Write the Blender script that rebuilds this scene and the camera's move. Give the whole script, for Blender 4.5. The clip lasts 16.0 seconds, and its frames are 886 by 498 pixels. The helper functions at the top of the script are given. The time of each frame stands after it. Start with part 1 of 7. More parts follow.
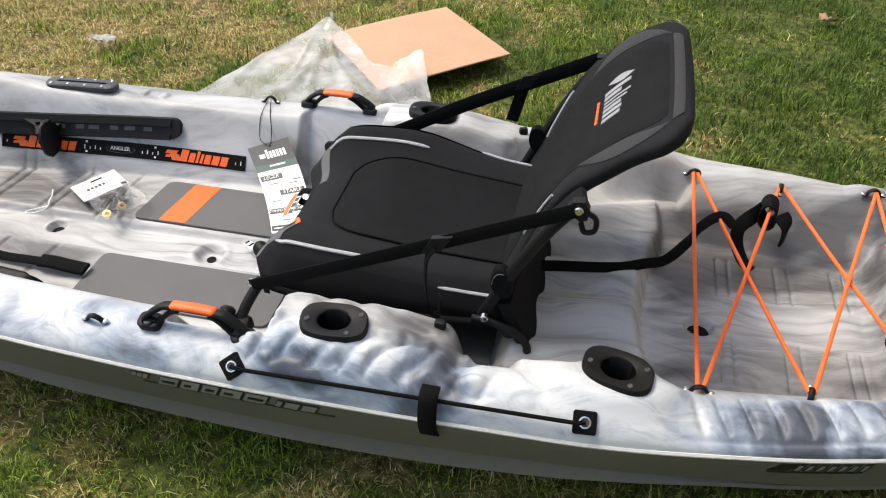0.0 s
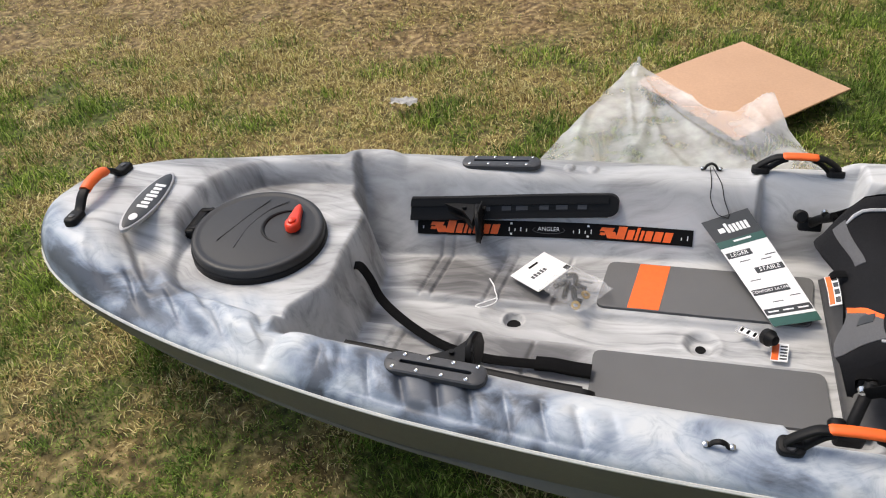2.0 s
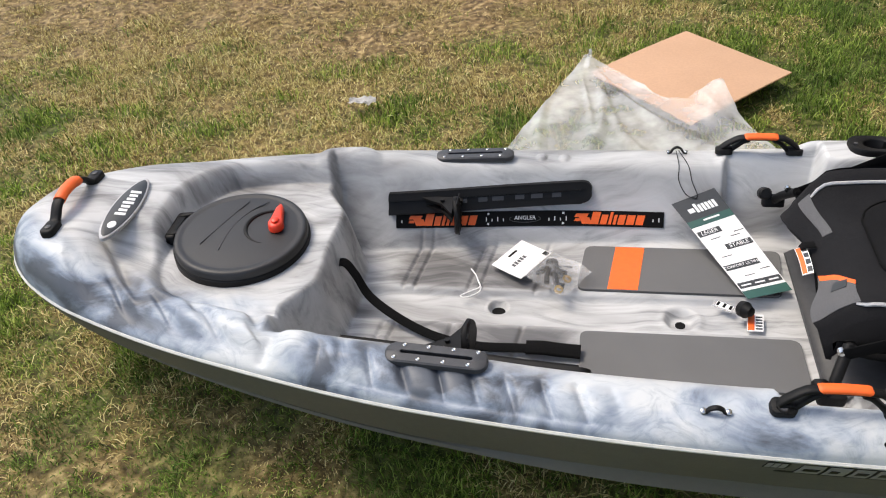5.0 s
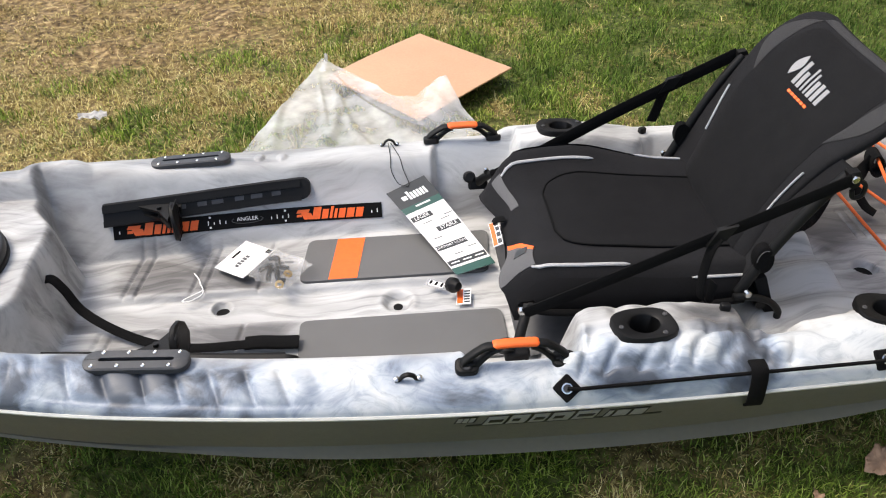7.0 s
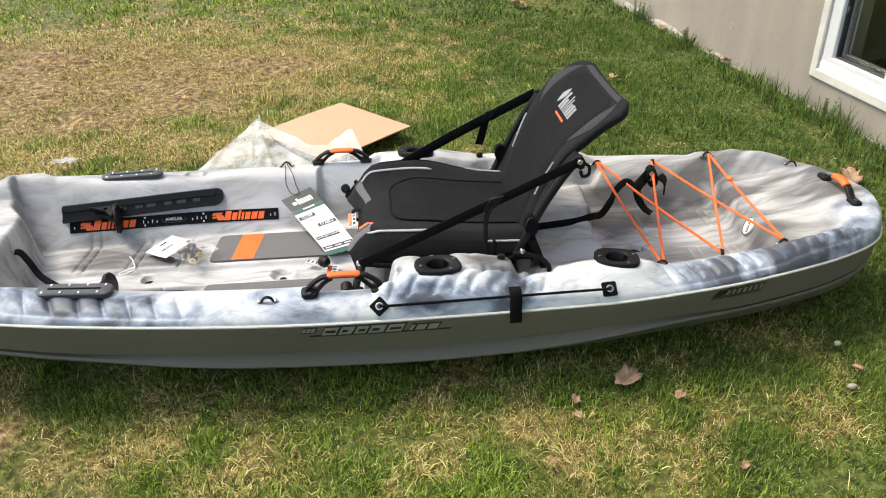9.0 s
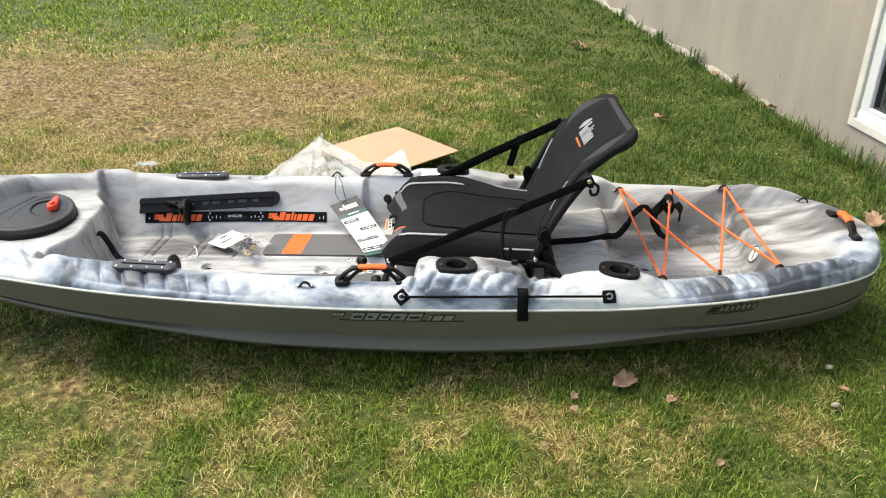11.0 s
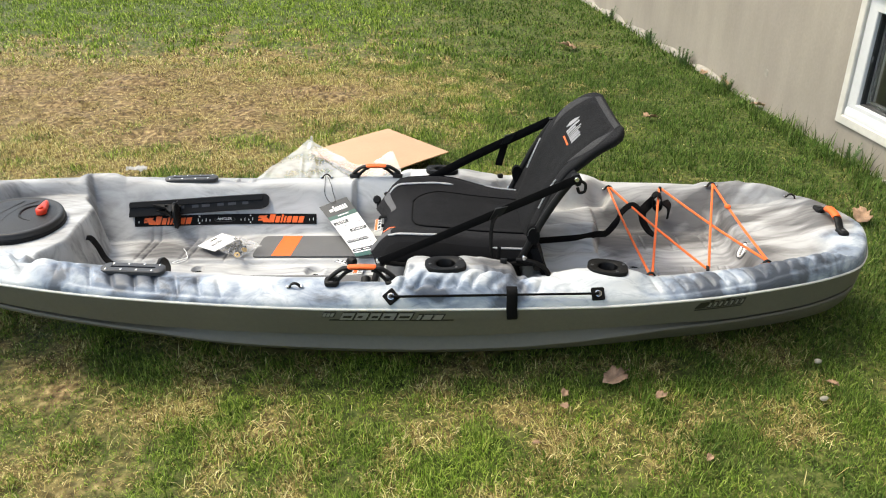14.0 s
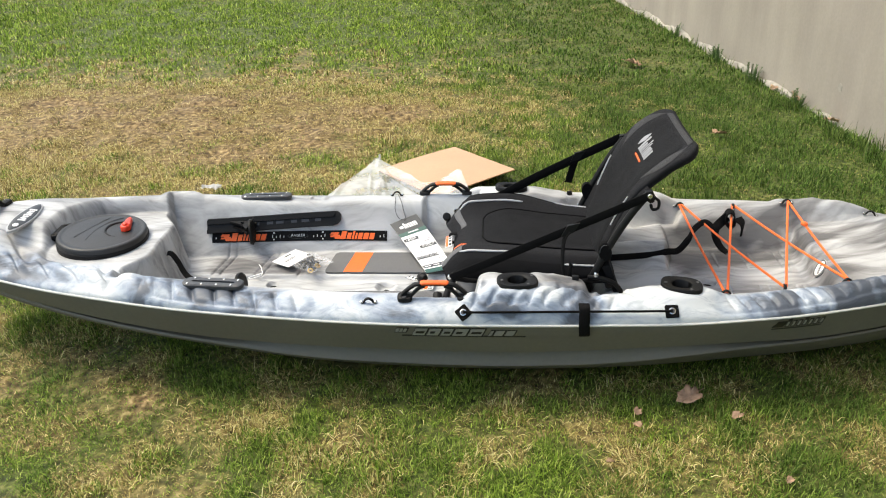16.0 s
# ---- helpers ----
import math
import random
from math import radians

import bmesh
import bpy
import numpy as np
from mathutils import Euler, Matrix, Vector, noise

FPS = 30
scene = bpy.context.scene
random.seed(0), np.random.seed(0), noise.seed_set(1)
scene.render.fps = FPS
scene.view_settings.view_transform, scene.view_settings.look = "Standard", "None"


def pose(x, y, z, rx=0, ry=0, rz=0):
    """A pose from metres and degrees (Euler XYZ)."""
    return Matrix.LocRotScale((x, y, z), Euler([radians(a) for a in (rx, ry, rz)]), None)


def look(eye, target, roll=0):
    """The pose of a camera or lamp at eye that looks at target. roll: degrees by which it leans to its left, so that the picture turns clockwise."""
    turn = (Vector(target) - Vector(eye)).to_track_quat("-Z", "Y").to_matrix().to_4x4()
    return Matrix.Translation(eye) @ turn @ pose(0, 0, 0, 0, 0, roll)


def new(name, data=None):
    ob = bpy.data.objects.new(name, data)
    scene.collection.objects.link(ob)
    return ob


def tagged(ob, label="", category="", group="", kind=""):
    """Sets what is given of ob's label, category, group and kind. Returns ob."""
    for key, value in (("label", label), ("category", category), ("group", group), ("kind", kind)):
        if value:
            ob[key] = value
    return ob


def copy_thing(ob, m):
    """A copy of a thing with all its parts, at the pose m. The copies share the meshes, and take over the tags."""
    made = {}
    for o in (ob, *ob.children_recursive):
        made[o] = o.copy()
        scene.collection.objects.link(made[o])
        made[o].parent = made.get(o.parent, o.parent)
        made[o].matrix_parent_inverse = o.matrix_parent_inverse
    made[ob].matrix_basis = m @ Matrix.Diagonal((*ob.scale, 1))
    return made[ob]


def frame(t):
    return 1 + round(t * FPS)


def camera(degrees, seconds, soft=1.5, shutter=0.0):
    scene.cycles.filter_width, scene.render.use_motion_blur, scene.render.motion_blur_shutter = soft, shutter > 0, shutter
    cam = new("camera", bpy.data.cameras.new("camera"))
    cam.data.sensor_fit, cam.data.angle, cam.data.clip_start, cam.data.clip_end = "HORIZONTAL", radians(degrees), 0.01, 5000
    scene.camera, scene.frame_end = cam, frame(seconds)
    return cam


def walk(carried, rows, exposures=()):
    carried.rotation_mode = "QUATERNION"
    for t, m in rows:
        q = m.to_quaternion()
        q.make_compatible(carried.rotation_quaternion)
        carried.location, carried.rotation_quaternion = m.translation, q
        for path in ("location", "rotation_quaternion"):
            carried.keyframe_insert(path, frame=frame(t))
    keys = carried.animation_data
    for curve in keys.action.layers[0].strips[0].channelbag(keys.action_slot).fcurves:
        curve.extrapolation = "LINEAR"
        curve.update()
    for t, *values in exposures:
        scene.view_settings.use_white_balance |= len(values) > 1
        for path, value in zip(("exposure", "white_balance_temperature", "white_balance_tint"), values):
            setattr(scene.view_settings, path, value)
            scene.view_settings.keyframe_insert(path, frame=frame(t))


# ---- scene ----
cam = camera(56.8, 16.0, soft=1.1)
PATH = [
    (0, (0.599, -1.192, 1.203), (0.267, 0.337, -0.042), 0.5),
    (0.5, (0.366, -1.204, 1.221), (-0.048, 0.328, 0.004), -0.2),
    (1, (0.148, -1.13, 1.215), (-0.376, 0.398, 0.037), -1.6),
    (1.5, (-0.069, -1.13, 1.224), (-0.595, 0.382, 0.025), -3.5),
    (2, (-0.282, -1.191, 1.255), (-0.749, 0.331, 0.045), -5.7),
    (2.5, (-0.402, -1.221, 1.264), (-0.855, 0.303, 0.05), -4.7),
    (3, (-0.436, -1.235, 1.266), (-0.941, 0.283, 0.065), -4.5),
    (3.2, (-0.439, -1.237, 1.271), (-0.966, 0.278, 0.077), -4.8),
    (5.3, (-0.359, -1.241, 1.259), (-0.598, 0.319, 0.031), -4.4),
    (5.5, (-0.355, -1.239, 1.252), (-0.538, 0.323, 0.017), -3.6),
    (6, (-0.328, -1.233, 1.24), (-0.387, 0.322, -0.016), -2.3),
    (6.5, (-0.277, -1.237, 1.245), (-0.214, 0.323, -0.005), -1.0),
    (7, (-0.169, -1.297, 1.253), (-0.035, 0.287, 0.04), -0.7),
    (7.5, (0.012, -1.452, 1.256), (0.173, 0.167, 0.094), -0.6),
    (8, (0.056, -1.615, 1.297), (0.245, 0.056, 0.213), -0.9),
    (8.2, (0.035, -1.691, 1.298), (0.243, -0.012, 0.231), -0.8),
    (10.3, (0.206, -2.193, 1.353), (0.273, -0.415, 0.438), 0.6),
    (10.5, (0.207, -2.203, 1.353), (0.26, -0.424, 0.44), 0.6),
    (11, (0.19, -2.222, 1.358), (0.206, -0.447, 0.438), 0.8),
    (11.5, (0.189, -2.231, 1.355), (0.184, -0.461, 0.424), 0.4),
    (12, (0.2, -2.23, 1.349), (0.193, -0.46, 0.419), -0.0),
    (12.5, (0.2, -2.235, 1.361), (0.21, -0.46, 0.44), -0.1),
    (13, (0.203, -2.232, 1.353), (0.224, -0.453, 0.439), 0.0),
    (13.5, (0.195, -2.234, 1.355), (0.219, -0.453, 0.446), 0.4),
    (14, (0.204, -2.233, 1.352), (0.234, -0.454, 0.439), 0.3),
    (14.5, (0.223, -2.236, 1.355), (0.303, -0.462, 0.435), -0.0),
    (15, (0.214, -2.245, 1.356), (0.318, -0.466, 0.447), 0.2),
    (15.5, (0.193, -2.255, 1.359), (0.21, -0.462, 0.473), -0.6),
    (16, (0.168, -2.251, 1.356), (0.056, -0.455, 0.484), -1.5),
]
walk(cam, [(t, look(eye, target, roll)) for t, eye, target, roll in PATH], [(0.0, 0.26, 6950, 8), (1.5, -0.01, 6900, 9), (3.0, -0.05, 6900, 9), (5.5, 0.16, 6900, 9), (7.0, 0.33, 6900, 9), (8.2, 0.46, 7000, 8), (10.3, 0.53, 7080, 4), (16.0, 0.48, 7080, 4)])

# ---- world and light ----
world = bpy.data.worlds.new("sky")
scene.world = world
world.use_nodes = True
wn, wl = world.node_tree.nodes, world.node_tree.links
sky = wn.new("ShaderNodeTexSky")
sky.sky_type, sky.sun_disc = "NISHITA", False
SUN_UP, SUN_TURN = 61.0, -74.0
sky.sun_elevation, sky.sun_rotation = radians(SUN_UP), radians(SUN_TURN)
sky.air_density, sky.dust_density, sky.ozone_density = 1.0, 3.0, 1.0
wn["Background"].inputs["Strength"].default_value = 0.25
wl.new(sky.outputs["Color"], wn["Background"].inputs["Color"])
sun = new("sun", bpy.data.lights.new("sun", "SUN"))
sun.data.energy, sun.data.angle, sun.data.color = 2.1, radians(20), (1.0, 0.94, 0.85)
az = radians(SUN_TURN)
toward = Vector((math.sin(az) * math.cos(radians(SUN_UP)), math.cos(az) * math.cos(radians(SUN_UP)), math.sin(radians(SUN_UP))))
sun.matrix_world = look(toward * 20, (0, 0, 0))


# ---- small tools ----
def smooth01(a, b, x):
    t = np.clip((np.asarray(x, float) - a) / (b - a), 0, 1)
    return t * t * (3 - 2 * t)


def knots(xs, ks, vs):
    """Monotone cubic through the knots."""
    ks, vs = np.asarray(ks, float), np.asarray(vs, float)
    h, d = np.diff(ks), np.diff(vs) / np.diff(ks)
    m = np.zeros(len(ks))
    m[1:-1] = np.where(d[:-1] * d[1:] > 0, 2 * d[:-1] * d[1:] / (d[:-1] + d[1:] + 1e-12), 0)
    m[0], m[-1] = d[0], d[-1]
    x = np.clip(np.asarray(xs, float), ks[0], ks[-1])
    i = np.clip(np.searchsorted(ks, x) - 1, 0, len(ks) - 2)
    t = (x - ks[i]) / h[i]
    return (vs[i] * (1 + 2 * t) * (1 - t) ** 2 + m[i] * h[i] * t * (1 - t) ** 2
            + vs[i + 1] * t * t * (3 - 2 * t) + m[i + 1] * h[i] * t * t * (t - 1))


def smin(a, b, k):
    h = np.clip(0.5 + 0.5 * (b - a) / k, 0, 1)
    return b + (a - b) * h - k * h * (1 - h)


def value_noise(x, y, seed=0):
    """Smooth noise on a unit lattice, 0 to 1."""
    x, y = np.asarray(x, float), np.asarray(y, float)
    ix, iy = np.floor(x).astype(np.int64), np.floor(y).astype(np.int64)
    fx, fy = x - ix, y - iy
    fx, fy = fx * fx * (3 - 2 * fx), fy * fy * (3 - 2 * fy)

    def lat(a, b):
        n = (a * 374761393 + b * 668265263 + seed * 974634777) & 0xFFFFFFFF
        n = ((n ^ (n >> 13)) * 1274126177) & 0xFFFFFFFF
        return ((n ^ (n >> 16)) & 0xFFFF) / 65535.0
    return (lat(ix, iy) * (1 - fx) * (1 - fy) + lat(ix + 1, iy) * fx * (1 - fy)
            + lat(ix, iy + 1) * (1 - fx) * fy + lat(ix + 1, iy + 1) * fx * fy)


def fractal(x, y, octaves=3, seed=0):
    total, amp, norm = 0.0, 1.0, 0.0
    for o in range(octaves):
        total = total + amp * value_noise(x * 2 ** o, y * 2 ** o, seed + o)
        norm, amp = norm + amp, amp * 0.5
    return total / norm


def mesh_of(name, verts, faces, material=None, smooth=True):
    me = bpy.data.meshes.new(name)
    me.from_pydata([tuple(v) for v in verts], [], [tuple(f) for f in faces])
    me.polygons.foreach_set("use_smooth", [smooth] * len(me.polygons))
    if material:
        me.materials.append(material)
    me.update()
    return me


def part(name, me, parent=None, label="", m=None):
    ob = new(name, me)
    ob.parent = parent
    if m is not None:
        ob.matrix_basis = m
    if label:
        ob["label"] = label
    return ob


def thing(name, label, category, group="", at=(0, 0, 0)):
    ob = new(name)
    ob.location = at
    ob.empty_display_size = 0.05
    return tagged(ob, label, category, group)


def sharp(me, degrees=35):
    """Flat shading across edges sharper than the angle."""
    bm = bmesh.new()
    bm.from_mesh(me)
    bmesh.ops.recalc_face_normals(bm, faces=bm.faces)
    for e in bm.edges:
        if len(e.link_faces) == 2 and e.calc_face_angle(0) > radians(degrees):
            e.smooth = False
    bm.to_mesh(me)
    bm.free()
    return me


def loft(name, loops, material, caps=True, closed=True, angle=40):
    """Skins loops of equal count, one after the other."""
    n = len(loops[0])
    verts = [v for loop in loops for v in loop]
    faces = []
    for a in range(len(loops) - 1):
        for b in range(n if closed else n - 1):
            c = (b + 1) % n
            faces.append((a * n + b, a * n + c, (a + 1) * n + c, (a + 1) * n + b))
    if caps:
        faces.append(tuple(range(n))[::-1])
        faces.append(tuple(range((len(loops) - 1) * n, len(loops) * n)))
    return sharp(mesh_of(name, verts, faces, material), angle)


def ring(name, loops, material, angle=40):
    """A body closed round a hole: the last loop joins the first."""
    return loft(name, list(loops) + [loops[0]], material, caps=False, angle=angle)


def curve_points(pts, per=8):
    """Catmull-Rom through the points."""
    p = [Vector(q) for q in pts]
    p = [p[0] * 2 - p[1]] + p + [p[-1] * 2 - p[-2]]
    out = []
    for i in range(1, len(p) - 2):
        for k in range(per):
            t = k / per
            out.append(0.5 * (2 * p[i] + (p[i + 1] - p[i - 1]) * t + (2 * p[i - 1] - 5 * p[i] + 4 * p[i + 1] - p[i + 2]) * t * t
                              + (3 * p[i] - p[i - 1] - 3 * p[i + 1] + p[i + 2]) * t ** 3))
    return out + [p[-2]]


def tube(name, pts, r, material, n=8, smooth=0):
    pts = curve_points(pts, smooth) if smooth else [Vector(q) for q in pts]
    loops, side = [], None
    for i, p in enumerate(pts):
        d = (pts[min(i + 1, len(pts) - 1)] - pts[max(i - 1, 0)]).normalized()
        if side is None:
            side = d.orthogonal().normalized()
        side = (side - d * side.dot(d)).normalized()
        up = d.cross(side)
        rr = r[min(i, len(r) - 1)] if isinstance(r, (list, tuple)) else r
        loops.append([p + (side * math.cos(a) + up * math.sin(a)) * rr for a in (2 * math.pi * k / n for k in range(n))])
    return loft(name, loops, material)


def ribbon(name, pts, width, thick, side, material, smooth=6, rounded=0.3):
    """A flat band along the points; side is the way of its width."""
    pts = curve_points(pts, smooth) if smooth else [Vector(q) for q in pts]
    loops, side = [], Vector(side).normalized()
    for i, p in enumerate(pts):
        d = (pts[min(i + 1, len(pts) - 1)] - pts[max(i - 1, 0)]).normalized()
        s = (side - d * side.dot(d)).normalized()
        u = d.cross(s)
        w, t = (width(i / (len(pts) - 1)) if callable(width) else width) / 2, thick / 2
        c = min(t, w) * rounded
        ring_ = [(w, -t + c), (w, t - c), (w - c, t), (-w + c, t), (-w, t - c), (-w, -t + c), (-w + c, -t), (w - c, -t)]
        loops.append([p + s * a + u * b for a, b in ring_])
    return loft(name, loops, material, angle=50)


def lathe(name, profile, material, n=32, angle=35):
    loops = [[Vector((r * math.cos(2 * math.pi * k / n), r * math.sin(2 * math.pi * k / n), z)) for k in range(n)] for r, z in profile]
    return loft(name, loops, material, angle=angle)


def prism(name, outline, z0, z1, material, bevel=0.002, angle=50):
    """A plate from a convex outline, with its upper edge eased."""
    c = sum((Vector((*p, 0)) for p in outline), Vector()) / len(outline)

    def at(z, inset):
        out = []
        for p in outline:
            v = Vector((*p, 0)) - c
            out.append(c + v * (1 - inset / max(v.length, 1e-6)) + Vector((0, 0, z)))
        return out
    return loft(name, [at(z0, 0), at(z1 - bevel, 0), at(z1 - bevel * 0.3, bevel * 0.3), at(z1, bevel)], material, angle=angle)


def rounded_rect(w, h, r, n=5):
    out = []
    for cx, cy, a0 in ((w / 2 - r, h / 2 - r, 0), (-w / 2 + r, h / 2 - r, 90), (-w / 2 + r, -h / 2 + r, 180), (w / 2 - r, -h / 2 + r, 270)):
        for k in range(n + 1):
            a = radians(a0 + 90 * k / n)
            out.append((cx + r * math.cos(a), cy + r * math.sin(a)))
    return out


def shell(name, fn, us, span, nv, thick, material, under=0.001, angle=60, edge=0.0):
    """A thin body laid on the surface fn(u, v), v from span(u)[0] to span(u)[1]. edge: how much of it is eased down at the rim."""
    top, low = [], []
    for i, u in enumerate(us):
        a, b = span(u)
        rt, rl = [], []
        for k in range(nv):
            v = a + (b - a) * k / (nv - 1)
            p = Vector(fn(u, v))
            e = 1e-3
            du = Vector(fn(u + e, v)) - Vector(fn(u - e, v))
            dv = Vector(fn(u, v + e)) - Vector(fn(u, v - e))
            n = du.cross(dv).normalized()
            rim = min(i, len(us) - 1 - i, k, nv - 1 - k)
            rt.append(p + n * (thick * (1 - edge) if rim == 0 else thick))
            rl.append(p - n * under)
        top.append(rt)
        low.append(rl)
    nu = len(us)
    verts = [v for r in top for v in r] + [v for r in low for v in r]
    o, faces = nu * nv, []
    for i in range(nu - 1):
        for k in range(nv - 1):
            a = i * nv + k
            faces.append((a, a + nv, a + nv + 1, a + 1))
            faces.append((o + a, o + a + 1, o + a + nv + 1, o + a + nv))
    rim = [k for k in range(nv)] + [i * nv + nv - 1 for i in range(1, nu)] + [(nu - 1) * nv + k for k in range(nv - 2, -1, -1)] + [i * nv for i in range(nu - 2, 0, -1)]
    for a, b in zip(rim, rim[1:] + rim[:1]):
        faces.append((a, b, o + b, o + a))
    return sharp(mesh_of(name, verts, faces, material), angle)


def box(name, w, d, h, material, bevel=0.002):
    return prism(name, rounded_rect(w, d, max(bevel, 0.0005), 2), 0, h, material, bevel)


def lettering(name, words, size, material, depth=0.0006):
    """Words as a thin mesh, centred, in the plane z = 0."""
    cu = bpy.data.curves.new(name, "FONT")
    cu.body, cu.size, cu.extrude = words, size, depth
    cu.align_x, cu.align_y, cu.resolution_u = "CENTER", "CENTER", 3
    tmp = new(name, cu)
    me = bpy.data.meshes.new_from_object(tmp.evaluated_get(bpy.context.evaluated_depsgraph_get()))
    bpy.data.objects.remove(tmp)
    bpy.data.curves.remove(cu)
    me.materials.clear()
    me.materials.append(material)
    return me


def frame_at(origin, xdir, ydir):
    """A pose with the given x and about the given y axis."""
    x = Vector(xdir).normalized()
    y = Vector(ydir)
    y = (y - x * y.dot(x)).normalized()
    z = x.cross(y)
    m = Matrix((x, y, z)).transposed().to_4x4()
    m.translation = Vector(origin)
    return m


# ---- materials ----
def material(name, base, rough=0.5, metal=0.0, grain=0.0, grain_scale=60.0, bump=0.0, bump_scale=200.0, stain=0.0, stain_scale=4.0, spec=0.5, coords="Object"):
    """A surface with fine grain, broader staining and relief."""
    mt = bpy.data.materials.new(name)
    mt.use_nodes = True
    nt = mt.node_tree
    bs = nt.nodes["Principled BSDF"]
    bs.inputs["Roughness"].default_value, bs.inputs["Metallic"].default_value = rough, metal
    bs.inputs["Specular IOR Level"].default_value = spec
    tc = nt.nodes.new("ShaderNodeTexCoord")
    col = None

    def noise_node(scale, detail=4.0):
        n = nt.nodes.new("ShaderNodeTexNoise")
        n.inputs["Scale"].default_value, n.inputs["Detail"].default_value = scale, detail
        nt.links.new(tc.outputs[coords], n.inputs["Vector"])
        return n.outputs["Fac"]

    def scaled(value, amount, prev):
        mr = nt.nodes.new("ShaderNodeMapRange")
        mr.inputs["From Min"].default_value, mr.inputs["From Max"].default_value = 0.3, 0.7
        mr.inputs["To Min"].default_value, mr.inputs["To Max"].default_value = 1 - amount, 1 + amount
        nt.links.new(value, mr.inputs["Value"])
        mx = nt.nodes.new("ShaderNodeVectorMath")
        mx.operation = "SCALE"
        if prev is None:
            mx.inputs[0].default_value = base
        else:
            nt.links.new(prev, mx.inputs[0])
        nt.links.new(mr.outputs["Result"], mx.inputs["Scale"])
        return mx.outputs["Vector"]
    if grain:
        col = scaled(noise_node(grain_scale), grain, col)
    if stain:
        col = scaled(noise_node(stain_scale, 6.0), stain, col)
        rr = nt.nodes.new("ShaderNodeMapRange")
        rr.inputs["To Min"].default_value, rr.inputs["To Max"].default_value = max(rough - 0.1, 0.02), min(rough + 0.1, 1)
        nt.links.new(noise_node(stain_scale * 2.3), rr.inputs["Value"])
        nt.links.new(rr.outputs["Result"], bs.inputs["Roughness"])
    if col is None:
        bs.inputs["Base Color"].default_value = (*base, 1)
    else:
        nt.links.new(col, bs.inputs["Base Color"])
    if bump:
        bp = nt.nodes.new("ShaderNodeBump")
        bp.inputs["Strength"].default_value, bp.inputs["Distance"].default_value = bump, 0.002
        nt.links.new(noise_node(bump_scale, 3.0), bp.inputs["Height"])
        nt.links.new(bp.outputs["Normal"], bs.inputs["Normal"])
    return mt


M_black = material("black_plastic", (0.004, 0.004, 0.0043), 0.55, grain=0.15, grain_scale=90, bump=0.25, bump_scale=500, stain=0.15, stain_scale=9, spec=0.24)
M_web = material("black_webbing", (0.0032, 0.0032, 0.0035), 0.9, grain=0.3, grain_scale=300, bump=0.6, bump_scale=700, spec=0.15)
M_hatch = material("hatch_rubber", (0.0145, 0.0145, 0.0155), 0.5, grain=0.1, grain_scale=60, bump=0.25, bump_scale=600, stain=0.12, stain_scale=6)
M_track = material("track_plastic", (0.042, 0.043, 0.047), 0.5, grain=0.12, grain_scale=80, bump=0.2, bump_scale=500)
M_steel = material("stainless_steel", (0.62, 0.62, 0.6), 0.22, 1.0, grain=0.1, grain_scale=200)
M_brass = material("brass", (0.55, 0.36, 0.12), 0.3, 1.0, grain=0.1, grain_scale=200)
M_orange = material("orange_rubber", (0.85, 0.13, 0.018), 0.5, grain=0.08, grain_scale=50, bump=0.15, bump_scale=500, stain=0.06)
M_cord = material("orange_cord", (0.92, 0.16, 0.03), 0.65, grain=0.15, grain_scale=400, bump=0.5, bump_scale=900)
M_red = material("red_valve", (0.75, 0.045, 0.015), 0.4, grain=0.08, grain_scale=60)
M_pad = material("grey_foam", (0.122, 0.122, 0.123), 0.85, grain=0.07, grain_scale=500, bump=0.5, bump_scale=900, stain=0.05, stain_scale=8)
M_fabric = material("charcoal_fabric", (0.0115, 0.0115, 0.0130), 0.95, grain=0.35, grain_scale=500, bump=0.7, bump_scale=900, stain=0.12, stain_scale=10, spec=0.2)
M_panel = material("dark_panel_fabric", (0.0055, 0.0055, 0.0064), 0.9, grain=0.25, grain_scale=450, bump=0.5, bump_scale=1100, stain=0.12, stain_scale=12, spec=0.2)
M_mesh = material("grey_mesh_fabric", (0.024, 0.024, 0.026), 0.85, grain=0.5, grain_scale=700, bump=0.8, bump_scale=900)
M_greyfab = material("grey_fabric", (0.09, 0.09, 0.095), 0.85, grain=0.15, grain_scale=400, bump=0.4, bump_scale=800)
M_silver = material("silver_piping", (0.42, 0.42, 0.43), 0.4, grain=0.15, grain_scale=300, bump=0.3, bump_scale=700)
M_print = material("silver_print", (0.26, 0.26, 0.27), 0.6, grain=0.1, grain_scale=300)
M_white = material("white_card", (0.8, 0.8, 0.79), 0.55, grain=0.02, grain_scale=60)
M_green = material("dark_green_print", (0.022, 0.085, 0.07), 0.5, grain=0.06, grain_scale=80)
M_slate = material("slate_print", (0.032, 0.036, 0.04), 0.5, grain=0.06, grain_scale=80)
M_ink = material("black_ink", (0.004, 0.004, 0.004), 0.7, spec=0.15)
M_hullink = material("hull_print", (0.004, 0.004, 0.004), 0.45, grain=0.1, grain_scale=120)
M_hull2 = material("hull_print_grey", (0.21, 0.207, 0.19), 0.45, grain=0.1, grain_scale=120)
M_orangeink = material("orange_ink", (0.9, 0.14, 0.02), 0.5, grain=0.06, grain_scale=120)
M_hull = material("olive_hull", (0.106, 0.100, 0.080), 0.55, grain=0.05, grain_scale=90, bump=0.18, bump_scale=320, stain=0.1, stain_scale=2.2)
M_edge = material("seam_edge", (0.55, 0.55, 0.52), 0.5, grain=0.06, grain_scale=60)
